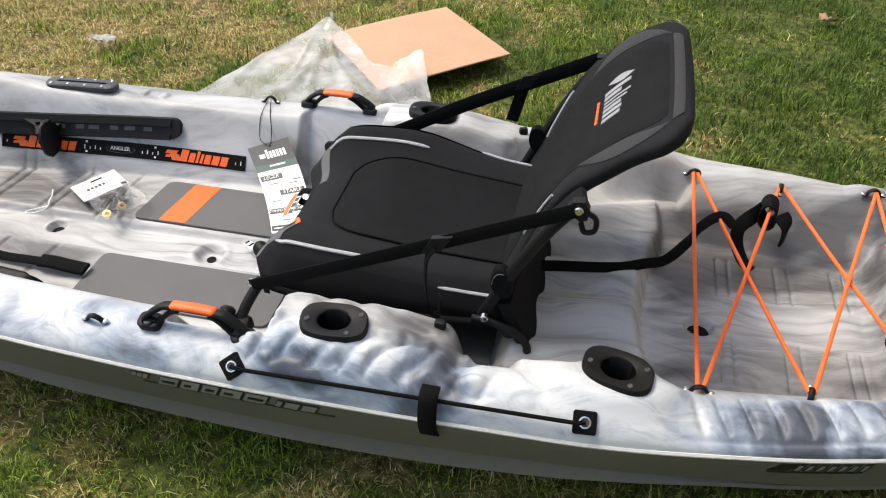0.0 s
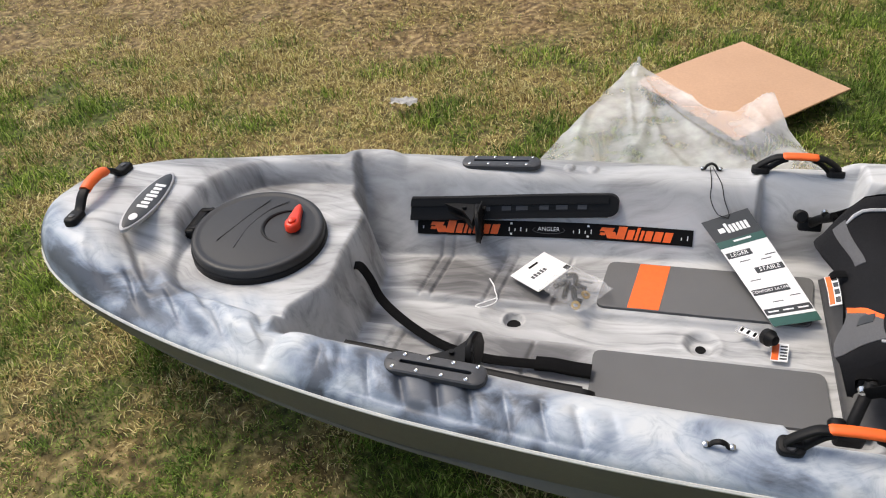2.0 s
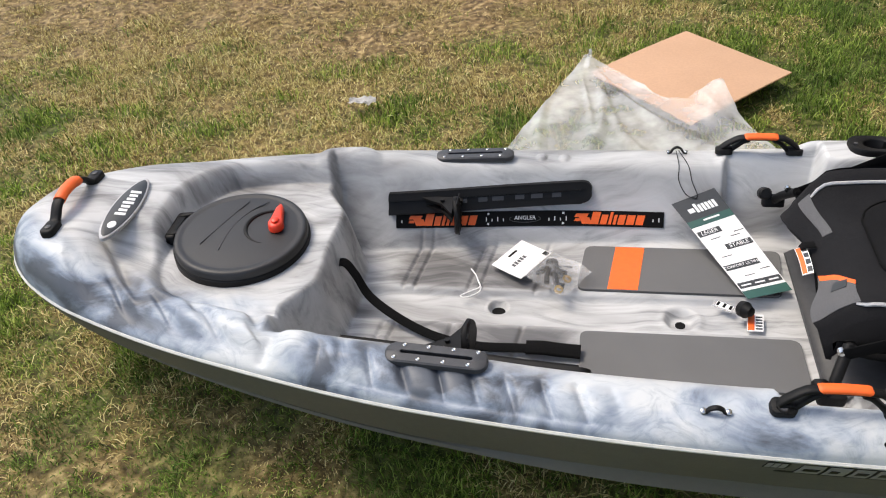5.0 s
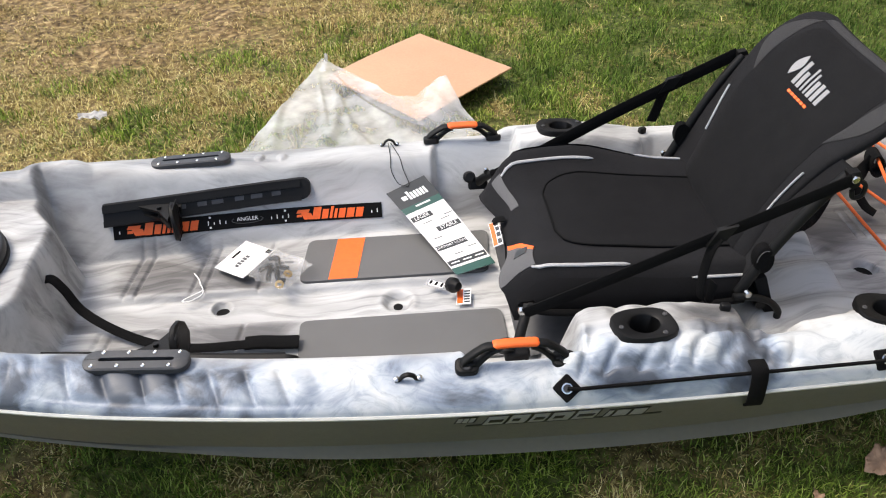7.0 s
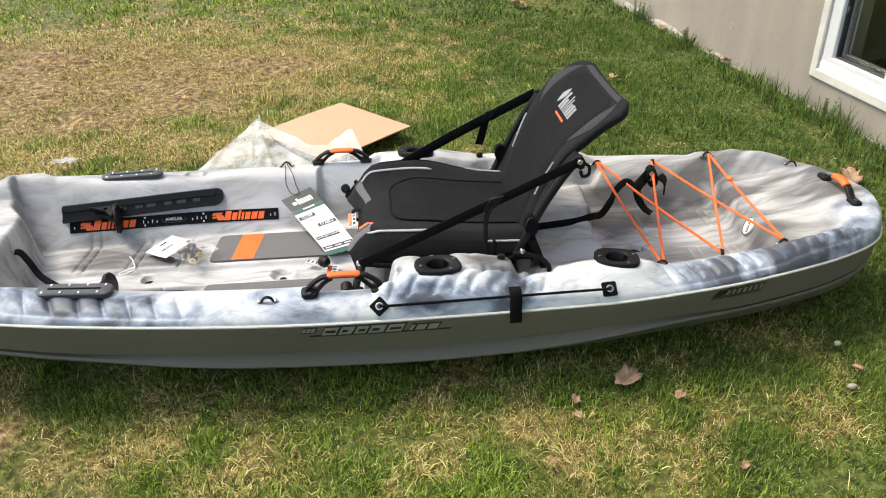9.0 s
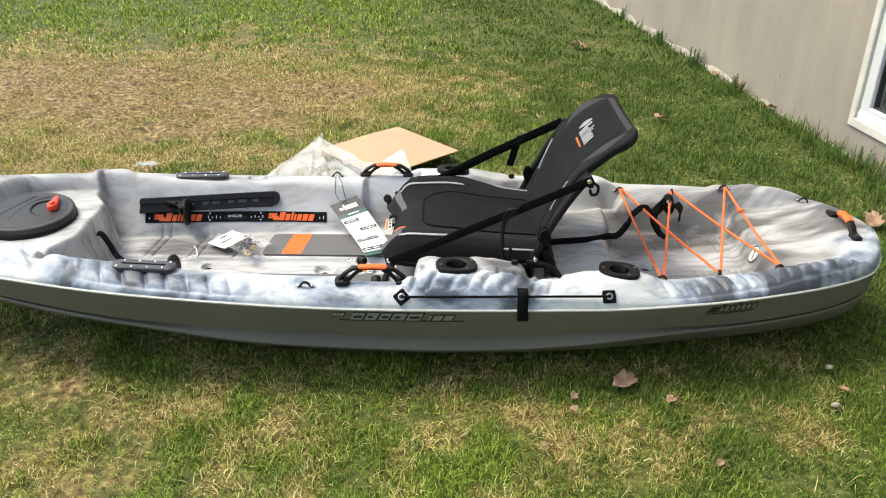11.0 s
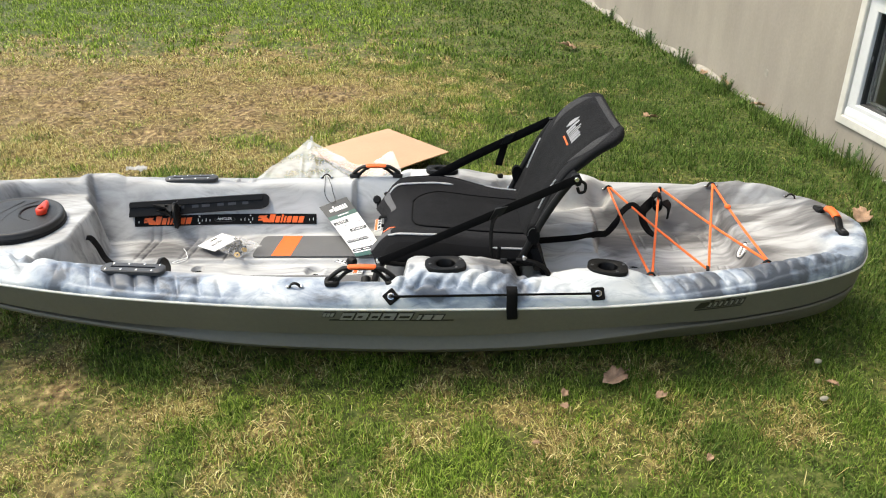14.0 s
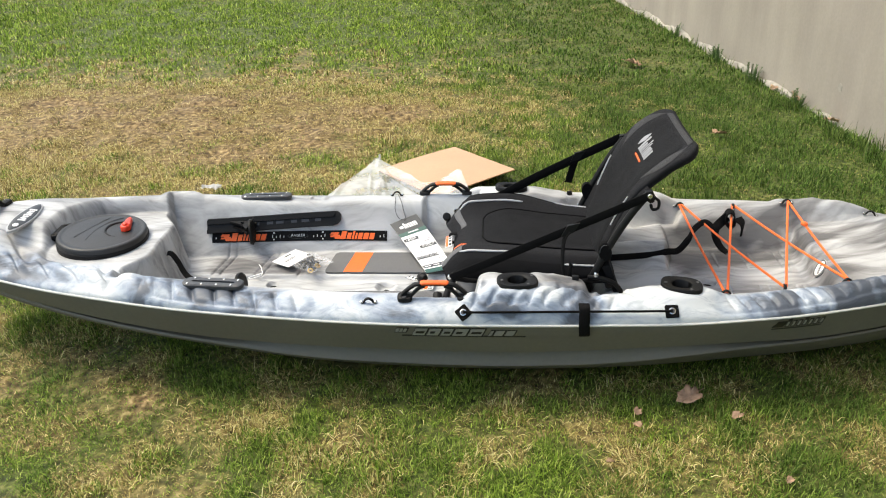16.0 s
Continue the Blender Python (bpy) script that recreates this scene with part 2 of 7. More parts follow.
M_cardboard = material("cardboard", (0.49, 0.302, 0.190), 0.8, grain=0.05, grain_scale=140, bump=0.2, bump_scale=300, stain=0.07, stain_scale=3)
M_cardedge = material("cardboard_edge", (0.30, 0.18, 0.09), 0.9, grain=0.3, grain_scale=200)
M_leaf = material("dead_leaf", (0.30, 0.19, 0.12), 0.75, grain=0.3, grain_scale=60, bump=0.4, bump_scale=120, stain=0.25, stain_scale=18)
M_stone = material("pale_stone", (0.36, 0.325, 0.265), 0.8, grain=0.2, grain_scale=90, bump=0.5, bump_scale=120)
M_paper = material("scrap_paper", (0.42, 0.41, 0.39), 0.7, grain=0.1, grain_scale=60)
M_frame = material("white_vinyl", (0.60, 0.605, 0.61), 0.35, grain=0.03, grain_scale=40, stain=0.04, stain_scale=3)
M_cream = material("cream_caulk", (0.58, 0.555, 0.50), 0.7, grain=0.06, grain_scale=30, bump=0.3, bump_scale=60, stain=0.1, stain_scale=5)
M_sash = material("grey_sash", (0.075, 0.078, 0.082), 0.4, grain=0.04, grain_scale=40)
M_gasket = material("black_gasket", (0.02, 0.021, 0.022), 0.6, grain=0.1, grain_scale=60)
M_dark = material("dark_room", (0.17, 0.175, 0.185), 0.9, grain=0.2, grain_scale=8)
M_shelf = material("shelf_board", (0.4, 0.39, 0.37), 0.7, grain=0.1, grain_scale=12)
M_weed = material("weed_leaf", (0.055, 0.100, 0.020), 0.6, grain=0.35, grain_scale=40)


def glass_material(name, tint, rough):
    mt = bpy.data.materials.new(name)
    mt.use_nodes = True
    bs = mt.node_tree.nodes["Principled BSDF"]
    bs.inputs["Base Color"].default_value = (*tint, 1)
    bs.inputs["Transmission Weight"].default_value, bs.inputs["Roughness"].default_value = 1.0, rough
    bs.inputs["IOR"].default_value = 1.45
    return mt


M_glass = glass_material("window_glass", (0.95, 0.97, 0.97), 0.0)


def film_material(name, tint, opacity, crinkle=22.0, depth=0.8):
    """Thin clear film: part see-through, part milky, glossy."""
    mt = bpy.data.materials.new(name)
    mt.use_nodes = True
    nt = mt.node_tree
    bs = nt.nodes["Principled BSDF"]
    bs.inputs["Base Color"].default_value = (*tint, 1)
    bs.inputs["Roughness"].default_value = 0.22
    tr = nt.nodes.new("ShaderNodeBsdfTransparent")
    mx = nt.nodes.new("ShaderNodeMixShader")
    tc = nt.nodes.new("ShaderNodeTexCoord")
    nz = nt.nodes.new("ShaderNodeTexNoise")
    nz.inputs["Scale"].default_value, nz.inputs["Detail"].default_value = 9.0, 5.0
    mr = nt.nodes.new("ShaderNodeMapRange")
    mr.inputs["From Min"].default_value, mr.inputs["From Max"].default_value = 0.3, 0.7
    mr.inputs["To Min"].default_value, mr.inputs["To Max"].default_value = max(opacity - 0.22, 0.05), min(opacity + 0.22, 0.95)
    nt.links.new(tc.outputs["Object"], nz.inputs["Vector"])
    nt.links.new(nz.outputs["Fac"], mr.inputs["Value"])
    wr = nt.nodes.new("ShaderNodeTexNoise")
    for k, v in (("Scale", crinkle), ("Detail", 4.0), ("Distortion", 1.5)):
        wr.inputs[k].default_value = v
    nt.links.new(tc.outputs["Object"], wr.inputs["Vector"])
    bp = nt.nodes.new("ShaderNodeBump")
    bp.inputs["Strength"].default_value, bp.inputs["Distance"].default_value = depth, 0.012
    nt.links.new(wr.outputs["Fac"], bp.inputs["Height"])
    nt.links.new(bp.outputs["Normal"], bs.inputs["Normal"])
    nt.links.new(mr.outputs["Result"], mx.inputs["Fac"])
    nt.links.new(tr.outputs["BSDF"], mx.inputs[1])
    nt.links.new(bs.outputs["BSDF"], mx.inputs[2])
    nt.links.new(mx.outputs["Shader"], nt.nodes["Material Output"].inputs["Surface"])
    return mt


M_film = film_material("plastic_film", (0.82, 0.83, 0.83), 0.36, 9.0, 0.26)
M_bag = film_material("clear_bag", (0.75, 0.75, 0.75), 0.13)


def marble_material():
    """Moulded plastic with grey and white swirls along the boat and blue-grey clouds on its outer shoulder."""
    mt = bpy.data.materials.new("swirled_plastic")
    mt.use_nodes = True
    nt = mt.node_tree
    L, bs = nt.links.new, nt.nodes["Principled BSDF"]
    bs.inputs["Roughness"].default_value = 0.50
    tc = nt.nodes.new("ShaderNodeTexCoord")

    def mapped(sx, sy, sz):
        mp = nt.nodes.new("ShaderNodeMapping")
        mp.inputs["Scale"].default_value = (sx, sy, sz)
        L(tc.outputs["Object"], mp.inputs["Vector"])
        return mp.outputs["Vector"]

    def nz(vec, scale, detail, distort, rough=0.55):
        n = nt.nodes.new("ShaderNodeTexNoise")
        for k, v in (("Scale", scale), ("Detail", detail), ("Distortion", distort), ("Roughness", rough)):
            n.inputs[k].default_value = v
        L(vec, n.inputs["Vector"])
        return n.outputs["Fac"]

    def ramp(fac, stops):
        r = nt.nodes.new("ShaderNodeValToRGB")
        while len(r.color_ramp.elements) < len(stops):
            r.color_ramp.elements.new(0.5)
        for e, (p, c) in zip(r.color_ramp.elements, stops):
            e.position, e.color = p, (*c, 1)
        L(fac, r.inputs["Fac"])
        return r.outputs["Color"]

    def mix(fac, a, b, kind="MIX"):
        m = nt.nodes.new("ShaderNodeMix")
        m.data_type, m.blend_type = "RGBA", kind
        if isinstance(fac, float):
            m.inputs["Factor"].default_value = fac
        else:
            L(fac, m.inputs["Factor"])
        L(a, m.inputs["A"]), L(b, m.inputs["B"])
        return m.outputs["Result"]
    tone = nt.nodes.new("ShaderNodeAttribute")
    tone.attribute_name = "tone"

    def toned(fac):
        ad = nt.nodes.new("ShaderNodeMath")
        ad.operation = "ADD"
        L(fac, ad.inputs[0]), L(tone.outputs["Fac"], ad.inputs[1])
        return ad.outputs[0]

    def warped(vec, scale, amount):
        n = nt.nodes.new("ShaderNodeTexNoise")
        n.inputs["Scale"].default_value, n.inputs["Detail"].default_value = scale, 2.0
        L(tc.outputs["Object"], n.inputs["Vector"])
        sub, mul, add = (nt.nodes.new("ShaderNodeVectorMath") for _ in range(3))
        sub.operation, mul.operation = "SUBTRACT", "MULTIPLY"
        sub.inputs[1].default_value, mul.inputs[1].default_value = (0.5, 0.5, 0.5), amount
        L(n.outputs["Color"], sub.inputs[0]), L(sub.outputs[0], mul.inputs[0]), L(mul.outputs[0], add.inputs[0]), L(vec, add.inputs[1])
        return add.outputs[0]

    def sums(a, ka, b, kb, c):
        m1, m2 = nt.nodes.new("ShaderNodeMath"), nt.nodes.new("ShaderNodeMath")
        m1.operation = m2.operation = "MULTIPLY_ADD"
        m1.inputs[1].default_value, m1.inputs[2].default_value, m2.inputs[1].default_value = ka, c, kb
        L(a, m1.inputs[0]), L(b, m2.inputs[0]), L(m1.outputs[0], m2.inputs[2])
        return m2.outputs[0]
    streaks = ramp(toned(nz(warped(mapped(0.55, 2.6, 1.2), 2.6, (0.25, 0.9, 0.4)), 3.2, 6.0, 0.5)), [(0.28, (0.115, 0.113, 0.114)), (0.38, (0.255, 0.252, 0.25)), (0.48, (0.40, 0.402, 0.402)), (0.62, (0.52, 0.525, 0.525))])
    fine = ramp(nz(warped(mapped(0.55, 8.0, 2.4), 3.4, (0.3, 1.5, 0.5)), 4.8, 8.0, 0.5, 0.62), [(0.34, (0.33, 0.33, 0.34)), (0.46, (0.80, 0.80, 0.80)), (0.55, (1.0, 1.0, 1.0))])
    inner = mix(0.66, streaks, fine, "MULTIPLY")
    billow = nt.nodes.new("ShaderNodeTexVoronoi")
    billow.feature = "SMOOTH_F1"
    billow.inputs["Scale"].default_value, billow.inputs["Smoothness"].default_value = 15.0, 0.35
    L(warped(mapped(0.8, 1.2, 1.5), 11.0, (0.10, 0.10, 0.10)), billow.inputs["Vector"])
    puffs = sums(nz(warped(mapped(1.0, 1.3, 1.6), 4.0, (0.25, 0.25, 0.25)), 4.6, 6.0, 0.6, 0.58), 1.0, billow.outputs["Distance"], -0.20, 0.085)
    clouds = ramp(toned(puffs), [(0.29, (0.080, 0.092, 0.115)), (0.385, (0.225, 0.268, 0.335)), (0.47, (0.41, 0.45, 0.50)), (0.56, (0.53, 0.55, 0.56))])
    wisps = ramp(nz(warped(mapped(1.3, 2.6, 2.6), 7.0, (0.35, 0.35, 0.35)), 8.0, 9.0, 1.6, 0.66), [(0.36, (0.45, 0.50, 0.57)), (0.50, (0.90, 0.92, 0.94)), (0.58, (1, 1, 1))])
    outer = mix(0.62, clouds, wisps, "MULTIPLY")
    at = nt.nodes.new("ShaderNodeAttribute")
    at.attribute_name = "rim"
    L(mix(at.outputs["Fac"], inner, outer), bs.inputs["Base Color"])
    bp = nt.nodes.new("ShaderNodeBump")
    bp.inputs["Strength"].default_value, bp.inputs["Distance"].default_value = 0.12, 0.002
    L(nz(mapped(1, 1, 1), 260.0, 3.0, 0.0), bp.inputs["Height"])
    L(bp.outputs["Normal"], bs.inputs["Normal"])
    return mt


M_deck = marble_material()


def dryness(x, y):
    """How much of the lawn is straw at a place, 0 to 1, partly set to brighten or darken it."""
    x, y = np.asarray(x, float), np.asarray(y, float)
    d = 0.39 + 0.45 * (fractal(x * 1.1 + 7, y * 1.1 + 3, 3, 5) - 0.5) + 1.45 * (fractal(x * 9.5, y * 9.5, 4, 9) - 0.5)
    # the patch at (-1.25, -0.55) darkens the grass as bow shade
    for cx, cy, rx, ry, amt in ((-1.7, 2.35, 1.45, 0.85, 0.78), (-0.5, 2.2, 0.8, 0.5, 0.25), (-2.9, 1.9, 0.9, 0.8, 0.4),
                                (-0.95, -0.98, 0.32, 0.16, 0.32), (0.2, 2.5, 0.5, 0.4, 0.15), (-1.5, 0.9, 0.8, 0.4, 0.1), (1.1, 1.2, 1.0, 1.2, -0.42), (1.95, 1.8, 0.6, 2.4, -0.35),
                                (1.2, 3.4, 1.4, 1.5, -0.3), (-1.8, 5.4, 3.4, 1.5, -0.7), (1.0, -0.9, 1.1, 0.6, -0.12), (-2.4, 1.0, 0.35, 0.35, -0.35), (-1.25, -0.55, 0.50, 0.28, -0.12), (1.8, 0.2, 0.6, 0.9, -0.3)):
        d = d + amt * np.exp(-((x - cx) / rx) ** 2 - ((y - cy) / ry) ** 2)
    # extra straw along the near hull stands in for light on the grass
    d = d - 0.05 * (1 - smooth01(-0.45, 0.0, y)) + 0.10 * np.exp(-((y + 0.50) / 0.14) ** 2) * smooth01(-0.4, 0.2, x)
    return smooth01(-0.08, 0.98, d)


def lush_and_shade(x, y):
    """Where the grass is deep green rather than yellow-green, 0 to 1; shade and sunlight are put in too."""
    x, y = np.asarray(x, float), np.asarray(y, float)
    gap = 2.33 - 0.147 * y - x
    # deeper green by the wall doubles as house shade, paler far off as sunlight
    v = 0.25 + 0.95 * (1 - smooth01(0.3, 2.4, gap)) - 0.75 * smooth01(2.8, 4.4, y) * smooth01(1.2, 3.0, gap)
    # shade beside the bow, put in as deeper green
    v = v + 0.9 * np.exp(-((x + 1.3) / 0.60) ** 2 - ((y + 0.35) / 0.30) ** 2)
    # paler on the near side, to offset the hull's shade
    v = v * (1 - 0.30 * (1 - smooth01(-0.3, 0.4, y)))
    return np.clip(v + 0.5 * (fractal(x * 2.3, y * 2.3, 3, 23) - 0.5) + 1.1 * (fractal(x * 7.0, y * 7.0, 3, 29) - 0.46), 0, 1)


def bareness(x, y):
    """Where the turf is worn down to brown soil, 0 to 1."""
    x, y = np.asarray(x, float), np.asarray(y, float)
    m = 0.0
    for cx, cy, rx, ry, amt in ((-1.9, 2.45, 1.1, 0.5, 1.1), (-1.05, 1.85, 0.6, 0.35, 1.0), (-0.35, 2.35, 0.35, 0.15, 0.9), (-0.565, -0.775, 0.05, 0.04, 1.6), (-2.9, 1.75, 0.6, 0.4, 0.7), (0.15, 2.75, 0.2, 0.12, 0.9), (-0.75, -0.45, 0.15, 0.10, 0.9), (-0.62, -0.95, 0.12, 0.08, 1.2), (-0.2, -0.62, 0.10, 0.07, 0.7), (0.3, -0.55, 0.12, 0.06, 0.6), (-1.25, -0.35, 0.3, 0.14, 0.7)):
        m = m + amt * np.exp(-((x - cx) / rx) ** 2 - ((y - cy) / ry) ** 2)
    return np.clip(m * (2.6 * fractal(x * 5.0, y * 5.0, 4, 71) - 0.62), 0, 1)


def wear_and_shade(x, y):
    """Where the thatch is thin, brown and trodden, 0 to 1; by the bow shade is painted in as well."""
    x, y = np.asarray(x, float), np.asarray(y, float)
    m = 0.0
    # the brown patch at (-1.25, -0.55) also carries the bow's shade
    for cx, cy, rx, ry, amt in ((-1.9, 2.45, 1.2, 0.55, 1.1), (-1.05, 1.85, 0.75, 0.42, 1.0), (-2.9, 1.75, 0.7, 0.45, 0.8), (-0.35, 2.35, 0.4, 0.2, 0.8), (-1.25, -0.55, 0.75, 0.42, 1.1), (-0.6, -0.9, 0.30, 0.18, 0.5)):
        m = m + amt * np.exp(-((x - cx) / rx) ** 2 - ((y - cy) / ry) ** 2)
    return smooth01(0.30, 0.75, m * (0.05 + 1.6 * fractal(x * 5.5, y * 7.5, 4, 73)))


def lawn_material(name, blades):
    mt = bpy.data.materials.new(name)
    mt.use_nodes = True
    nt = mt.node_tree
    L, bs = nt.links.new, nt.nodes["Principled BSDF"]
    bs.inputs["Roughness"].default_value = 0.65
    bs.inputs["Specular IOR Level"].default_value = 0.15
    at = nt.nodes.new("ShaderNodeAttribute")
    at.attribute_name = "dry"

    def ramp(fac, stops):
        r = nt.nodes.new("ShaderNodeValToRGB")
        while len(r.color_ramp.elements) < len(stops):
            r.color_ramp.elements.new(0.5)
        for e, (p, c) in zip(r.color_ramp.elements, stops):
            e.position, e.color = p, (*c, 1)
        L(fac, r.inputs["Fac"])
        return r.outputs["Color"]
    mx = nt.nodes.new("ShaderNodeMix")
    mx.data_type = "RGBA"
    if blades:
        geo = nt.nodes.new("ShaderNodeNewGeometry")
        rnd = geo.outputs["Random Per Island"]
        pale = ramp(rnd, [(0.0, (0.040, 0.085, 0.007)), (0.4, (0.125, 0.225, 0.023)), (0.8, (0.285, 0.44, 0.045)), (1.0, (0.54, 0.63, 0.14))])
        deep = ramp(rnd, [(0.0, (0.014, 0.042, 0.005)), (0.45, (0.036, 0.100, 0.013)), (0.8, (0.075, 0.172, 0.024)), (1.0, (0.16, 0.27, 0.05))])
        lush_shade = nt.nodes.new("ShaderNodeAttribute")
        lush_shade.attribute_name = "lush_shade"
        mg = nt.nodes.new("ShaderNodeMix")
        mg.data_type = "RGBA"
        L(lush_shade.outputs["Fac"], mg.inputs["Factor"]), L(pale, mg.inputs["A"]), L(deep, mg.inputs["B"])
        green = mg.outputs["Result"]
        straw = ramp(rnd, [(0.0, (0.15, 0.098, 0.034)), (0.35, (0.42, 0.325, 0.122)), (0.75, (0.70, 0.595, 0.265)), (1.0, (0.88, 0.81, 0.47))])
        brown = ramp(rnd, [(0.0, (0.060, 0.036, 0.019)), (0.35, (0.19, 0.125, 0.050)), (0.75, (0.52, 0.39, 0.165)), (1.0, (0.90, 0.76, 0.40))])
        trod = nt.nodes.new("ShaderNodeAttribute")
        trod.attribute_name = "worn"
        mb = nt.nodes.new("ShaderNodeMix")
        mb.data_type = "RGBA"
        L(trod.outputs["Fac"], mb.inputs["Factor"]), L(straw, mb.inputs["A"]), L(brown, mb.inputs["B"])
        straw = mb.outputs["Result"]
        L(at.outputs["Fac"], mx.inputs["Factor"])
    else:
        tc = nt.nodes.new("ShaderNodeTexCoord")
        nz = nt.nodes.new("ShaderNodeTexNoise")
        nz.inputs["Scale"].default_value, nz.inputs["Detail"].default_value = 38.0, 8.0
        L(tc.outputs["Object"], nz.inputs["Vector"])
        green = ramp(nz.outputs["Fac"], [(0.3, (0.022, 0.032, 0.008)), (0.5, (0.070, 0.092, 0.022)), (0.7, (0.16, 0.175, 0.050))])
        straw = ramp(nz.outputs["Fac"], [(0.3, (0.062, 0.040, 0.017)), (0.5, (0.20, 0.140, 0.060)), (0.7, (0.44, 0.33, 0.145))])
        L(at.outputs["Fac"], mx.inputs["Factor"])
        bp = nt.nodes.new("ShaderNodeBump")
        bp.inputs["Strength"].default_value, bp.inputs["Distance"].default_value = 0.9, 0.02
        L(nz.outputs["Fac"], bp.inputs["Height"])
        L(bp.outputs["Normal"], bs.inputs["Normal"])
    L(green, mx.inputs["A"]), L(straw, mx.inputs["B"])
    if blades:
        L(mx.outputs["Result"], bs.inputs["Base Color"])
    else:
        worn = nt.nodes.new("ShaderNodeAttribute")
        worn.attribute_name = "bare"
        earth = ramp(nz.outputs["Fac"], [(0.3, (0.038, 0.022, 0.010)), (0.5, (0.185, 0.122, 0.056)), (0.7, (0.46, 0.34, 0.17))])
        m2 = nt.nodes.new("ShaderNodeMix")
        m2.data_type = "RGBA"
        L(worn.outputs["Fac"], m2.inputs["Factor"]), L(mx.outputs["Result"], m2.inputs["A"]), L(earth, m2.inputs["B"])
        L(m2.outputs["Result"], bs.inputs["Base Color"])
    if blades:
        tl = nt.nodes.new("ShaderNodeBsdfTranslucent")
        L(mx.outputs["Result"], tl.inputs["Color"])
        ms = nt.nodes.new("ShaderNodeMixShader")
        ms.inputs["Fac"].default_value = 0.32
        L(bs.outputs["BSDF"], ms.inputs[1]), L(tl.outputs["BSDF"], ms.inputs[2])
        L(ms.outputs["Shader"], nt.nodes["Material Output"].inputs["Surface"])
    return mt


M_soil, M_blade = lawn_material("lawn_floor", False), lawn_material("grass_blade", True)


def stucco_material():
    mt = material("painted_stucco", (0.300, 0.268, 0.226), 0.85, grain=0.04, grain_scale=60, bump=0.4, bump_scale=70, stain=0.10, stain_scale=1.6)
    nt = mt.node_tree
    bs = nt.nodes["Principled BSDF"]
    prev = bs.inputs["Base Color"].links[0].from_socket
    tc, mp, nz = nt.nodes.new("ShaderNodeTexCoord"), nt.nodes.new("ShaderNodeMapping"), nt.nodes.new("ShaderNodeTexNoise")
    mp.inputs["Scale"].default_value = (5.0, 5.0, 0.7)
    nz.inputs["Scale"].default_value, nz.inputs["Detail"].default_value = 1.2, 5.0
    nt.links.new(tc.outputs["Object"], mp.inputs["Vector"]), nt.links.new(mp.outputs["Vector"], nz.inputs["Vector"])
    rp = nt.nodes.new("ShaderNodeValToRGB")
    rp.color_ramp.elements[0].position, rp.color_ramp.elements[0].color = 0.35, (0.90, 0.885, 0.88, 1)
    rp.color_ramp.elements[1].position, rp.color_ramp.elements[1].color = 0.65, (1.05, 1.04, 1.01, 1)
    mx = nt.nodes.new("ShaderNodeMix")
    mx.data_type, mx.blend_type = "RGBA", "MULTIPLY"
    mx.inputs["Factor"].default_value = 1.0
    nt.links.new(nz.outputs["Fac"], rp.inputs["Fac"]), nt.links.new(prev, mx.inputs["A"]), nt.links.new(rp.outputs["Color"], mx.inputs["B"])
    nt.links.new(mx.outputs["Result"], bs.inputs["Base Color"])
    return mt


M_stucco = stucco_material()
M_parging = material("bare_concrete", (0.31, 0.285, 0.24), 0.9, grain=0.15, grain_scale=40, bump=0.8, bump_scale=50, stain=0.25, stain_scale=7)

# ---- ground ----
fine = np.concatenate([np.arange(-4.0, -1.9, 0.06), np.arange(-1.9, 3.6, 0.03), np.arange(3.6, 8.0001, 0.06)])
far = np.array([12, 20, 40, 80, 160, 320.0])
gx = np.concatenate([-far[::-1] - 4, fine[fine < 4.5], far])
gy = np.concatenate([-far[::-1] - 4, fine, far])
GX, GY = np.meshgrid(gx, gy, indexing="ij")


def ground_z(x, y):
    x, y = np.asarray(x, float), np.asarray(y, float)
    off = smooth01(0.3, 0.55, np.abs(y) + 0.5 * np.maximum(np.abs(x) - 1.2, 0))
    tufts = np.abs(2 * fractal(x * 7.0, y * 7.0, 3, 25) - 1) * (0.010 + 0.040 * np.clip(bareness(x, y), 0, 0.7))
    return tufts * off + 0.012 * (fractal(np.asarray(x) * 2.2, np.asarray(y) * 2.2, 3, 21) - 0.5) * smooth01(0.3, 0.8, np.abs(y) + 0.5 * np.maximum(np.abs(x) - 1.2, 0)) - 0.004


GZ = ground_z(GX, GY)
nx, ny = len(gx), len(gy)
idx = np.arange(nx * ny).reshape(nx, ny)
quads = np.stack([idx[:-1, :-1], idx[1:, :-1], idx[1:, 1:], idx[:-1, 1:]], -1).reshape(-1, 4)
gm = mesh_of("ground", np.stack([GX, GY, GZ], -1).reshape(-1, 3).tolist(), quads.tolist(), M_soil)
inside = smooth01(-4.2, -3.2, GX) * (1 - smooth01(2.6, 3.4, GX)) * smooth01(-2.4, -1.7, GY) * (1 - smooth01(7.0, 8.0, GY))
gm.attributes.new("dry", "FLOAT", "POINT").data.foreach_set("value", (dryness(GX, GY) * inside + 0.10 * (1 - inside)).ravel().astype(np.float32))
gm.attributes.new("bare", "FLOAT", "POINT").data.foreach_set("value", (bareness(GX, GY) * inside).ravel().astype(np.float32))
tagged(new("ground", gm), "thatchy spring lawn, green mixed with patches of dry straw", "lawn", kind="structure")

# ---- house wall with its basement window ----
WALL = frame_at((2.33, 0, 0), (-0.1454, 0.9894, 0), (-0.9894, -0.1454, 0))


def wall_pt(s, out, z):
    return WALL @ Vector((s, out, z))


def rect(s0, s1, z0, z1, out):
    return [wall_pt(s, out, z) for s, z in ((s0, z0), (s1, z0), (s1, z1), (s0, z1))]


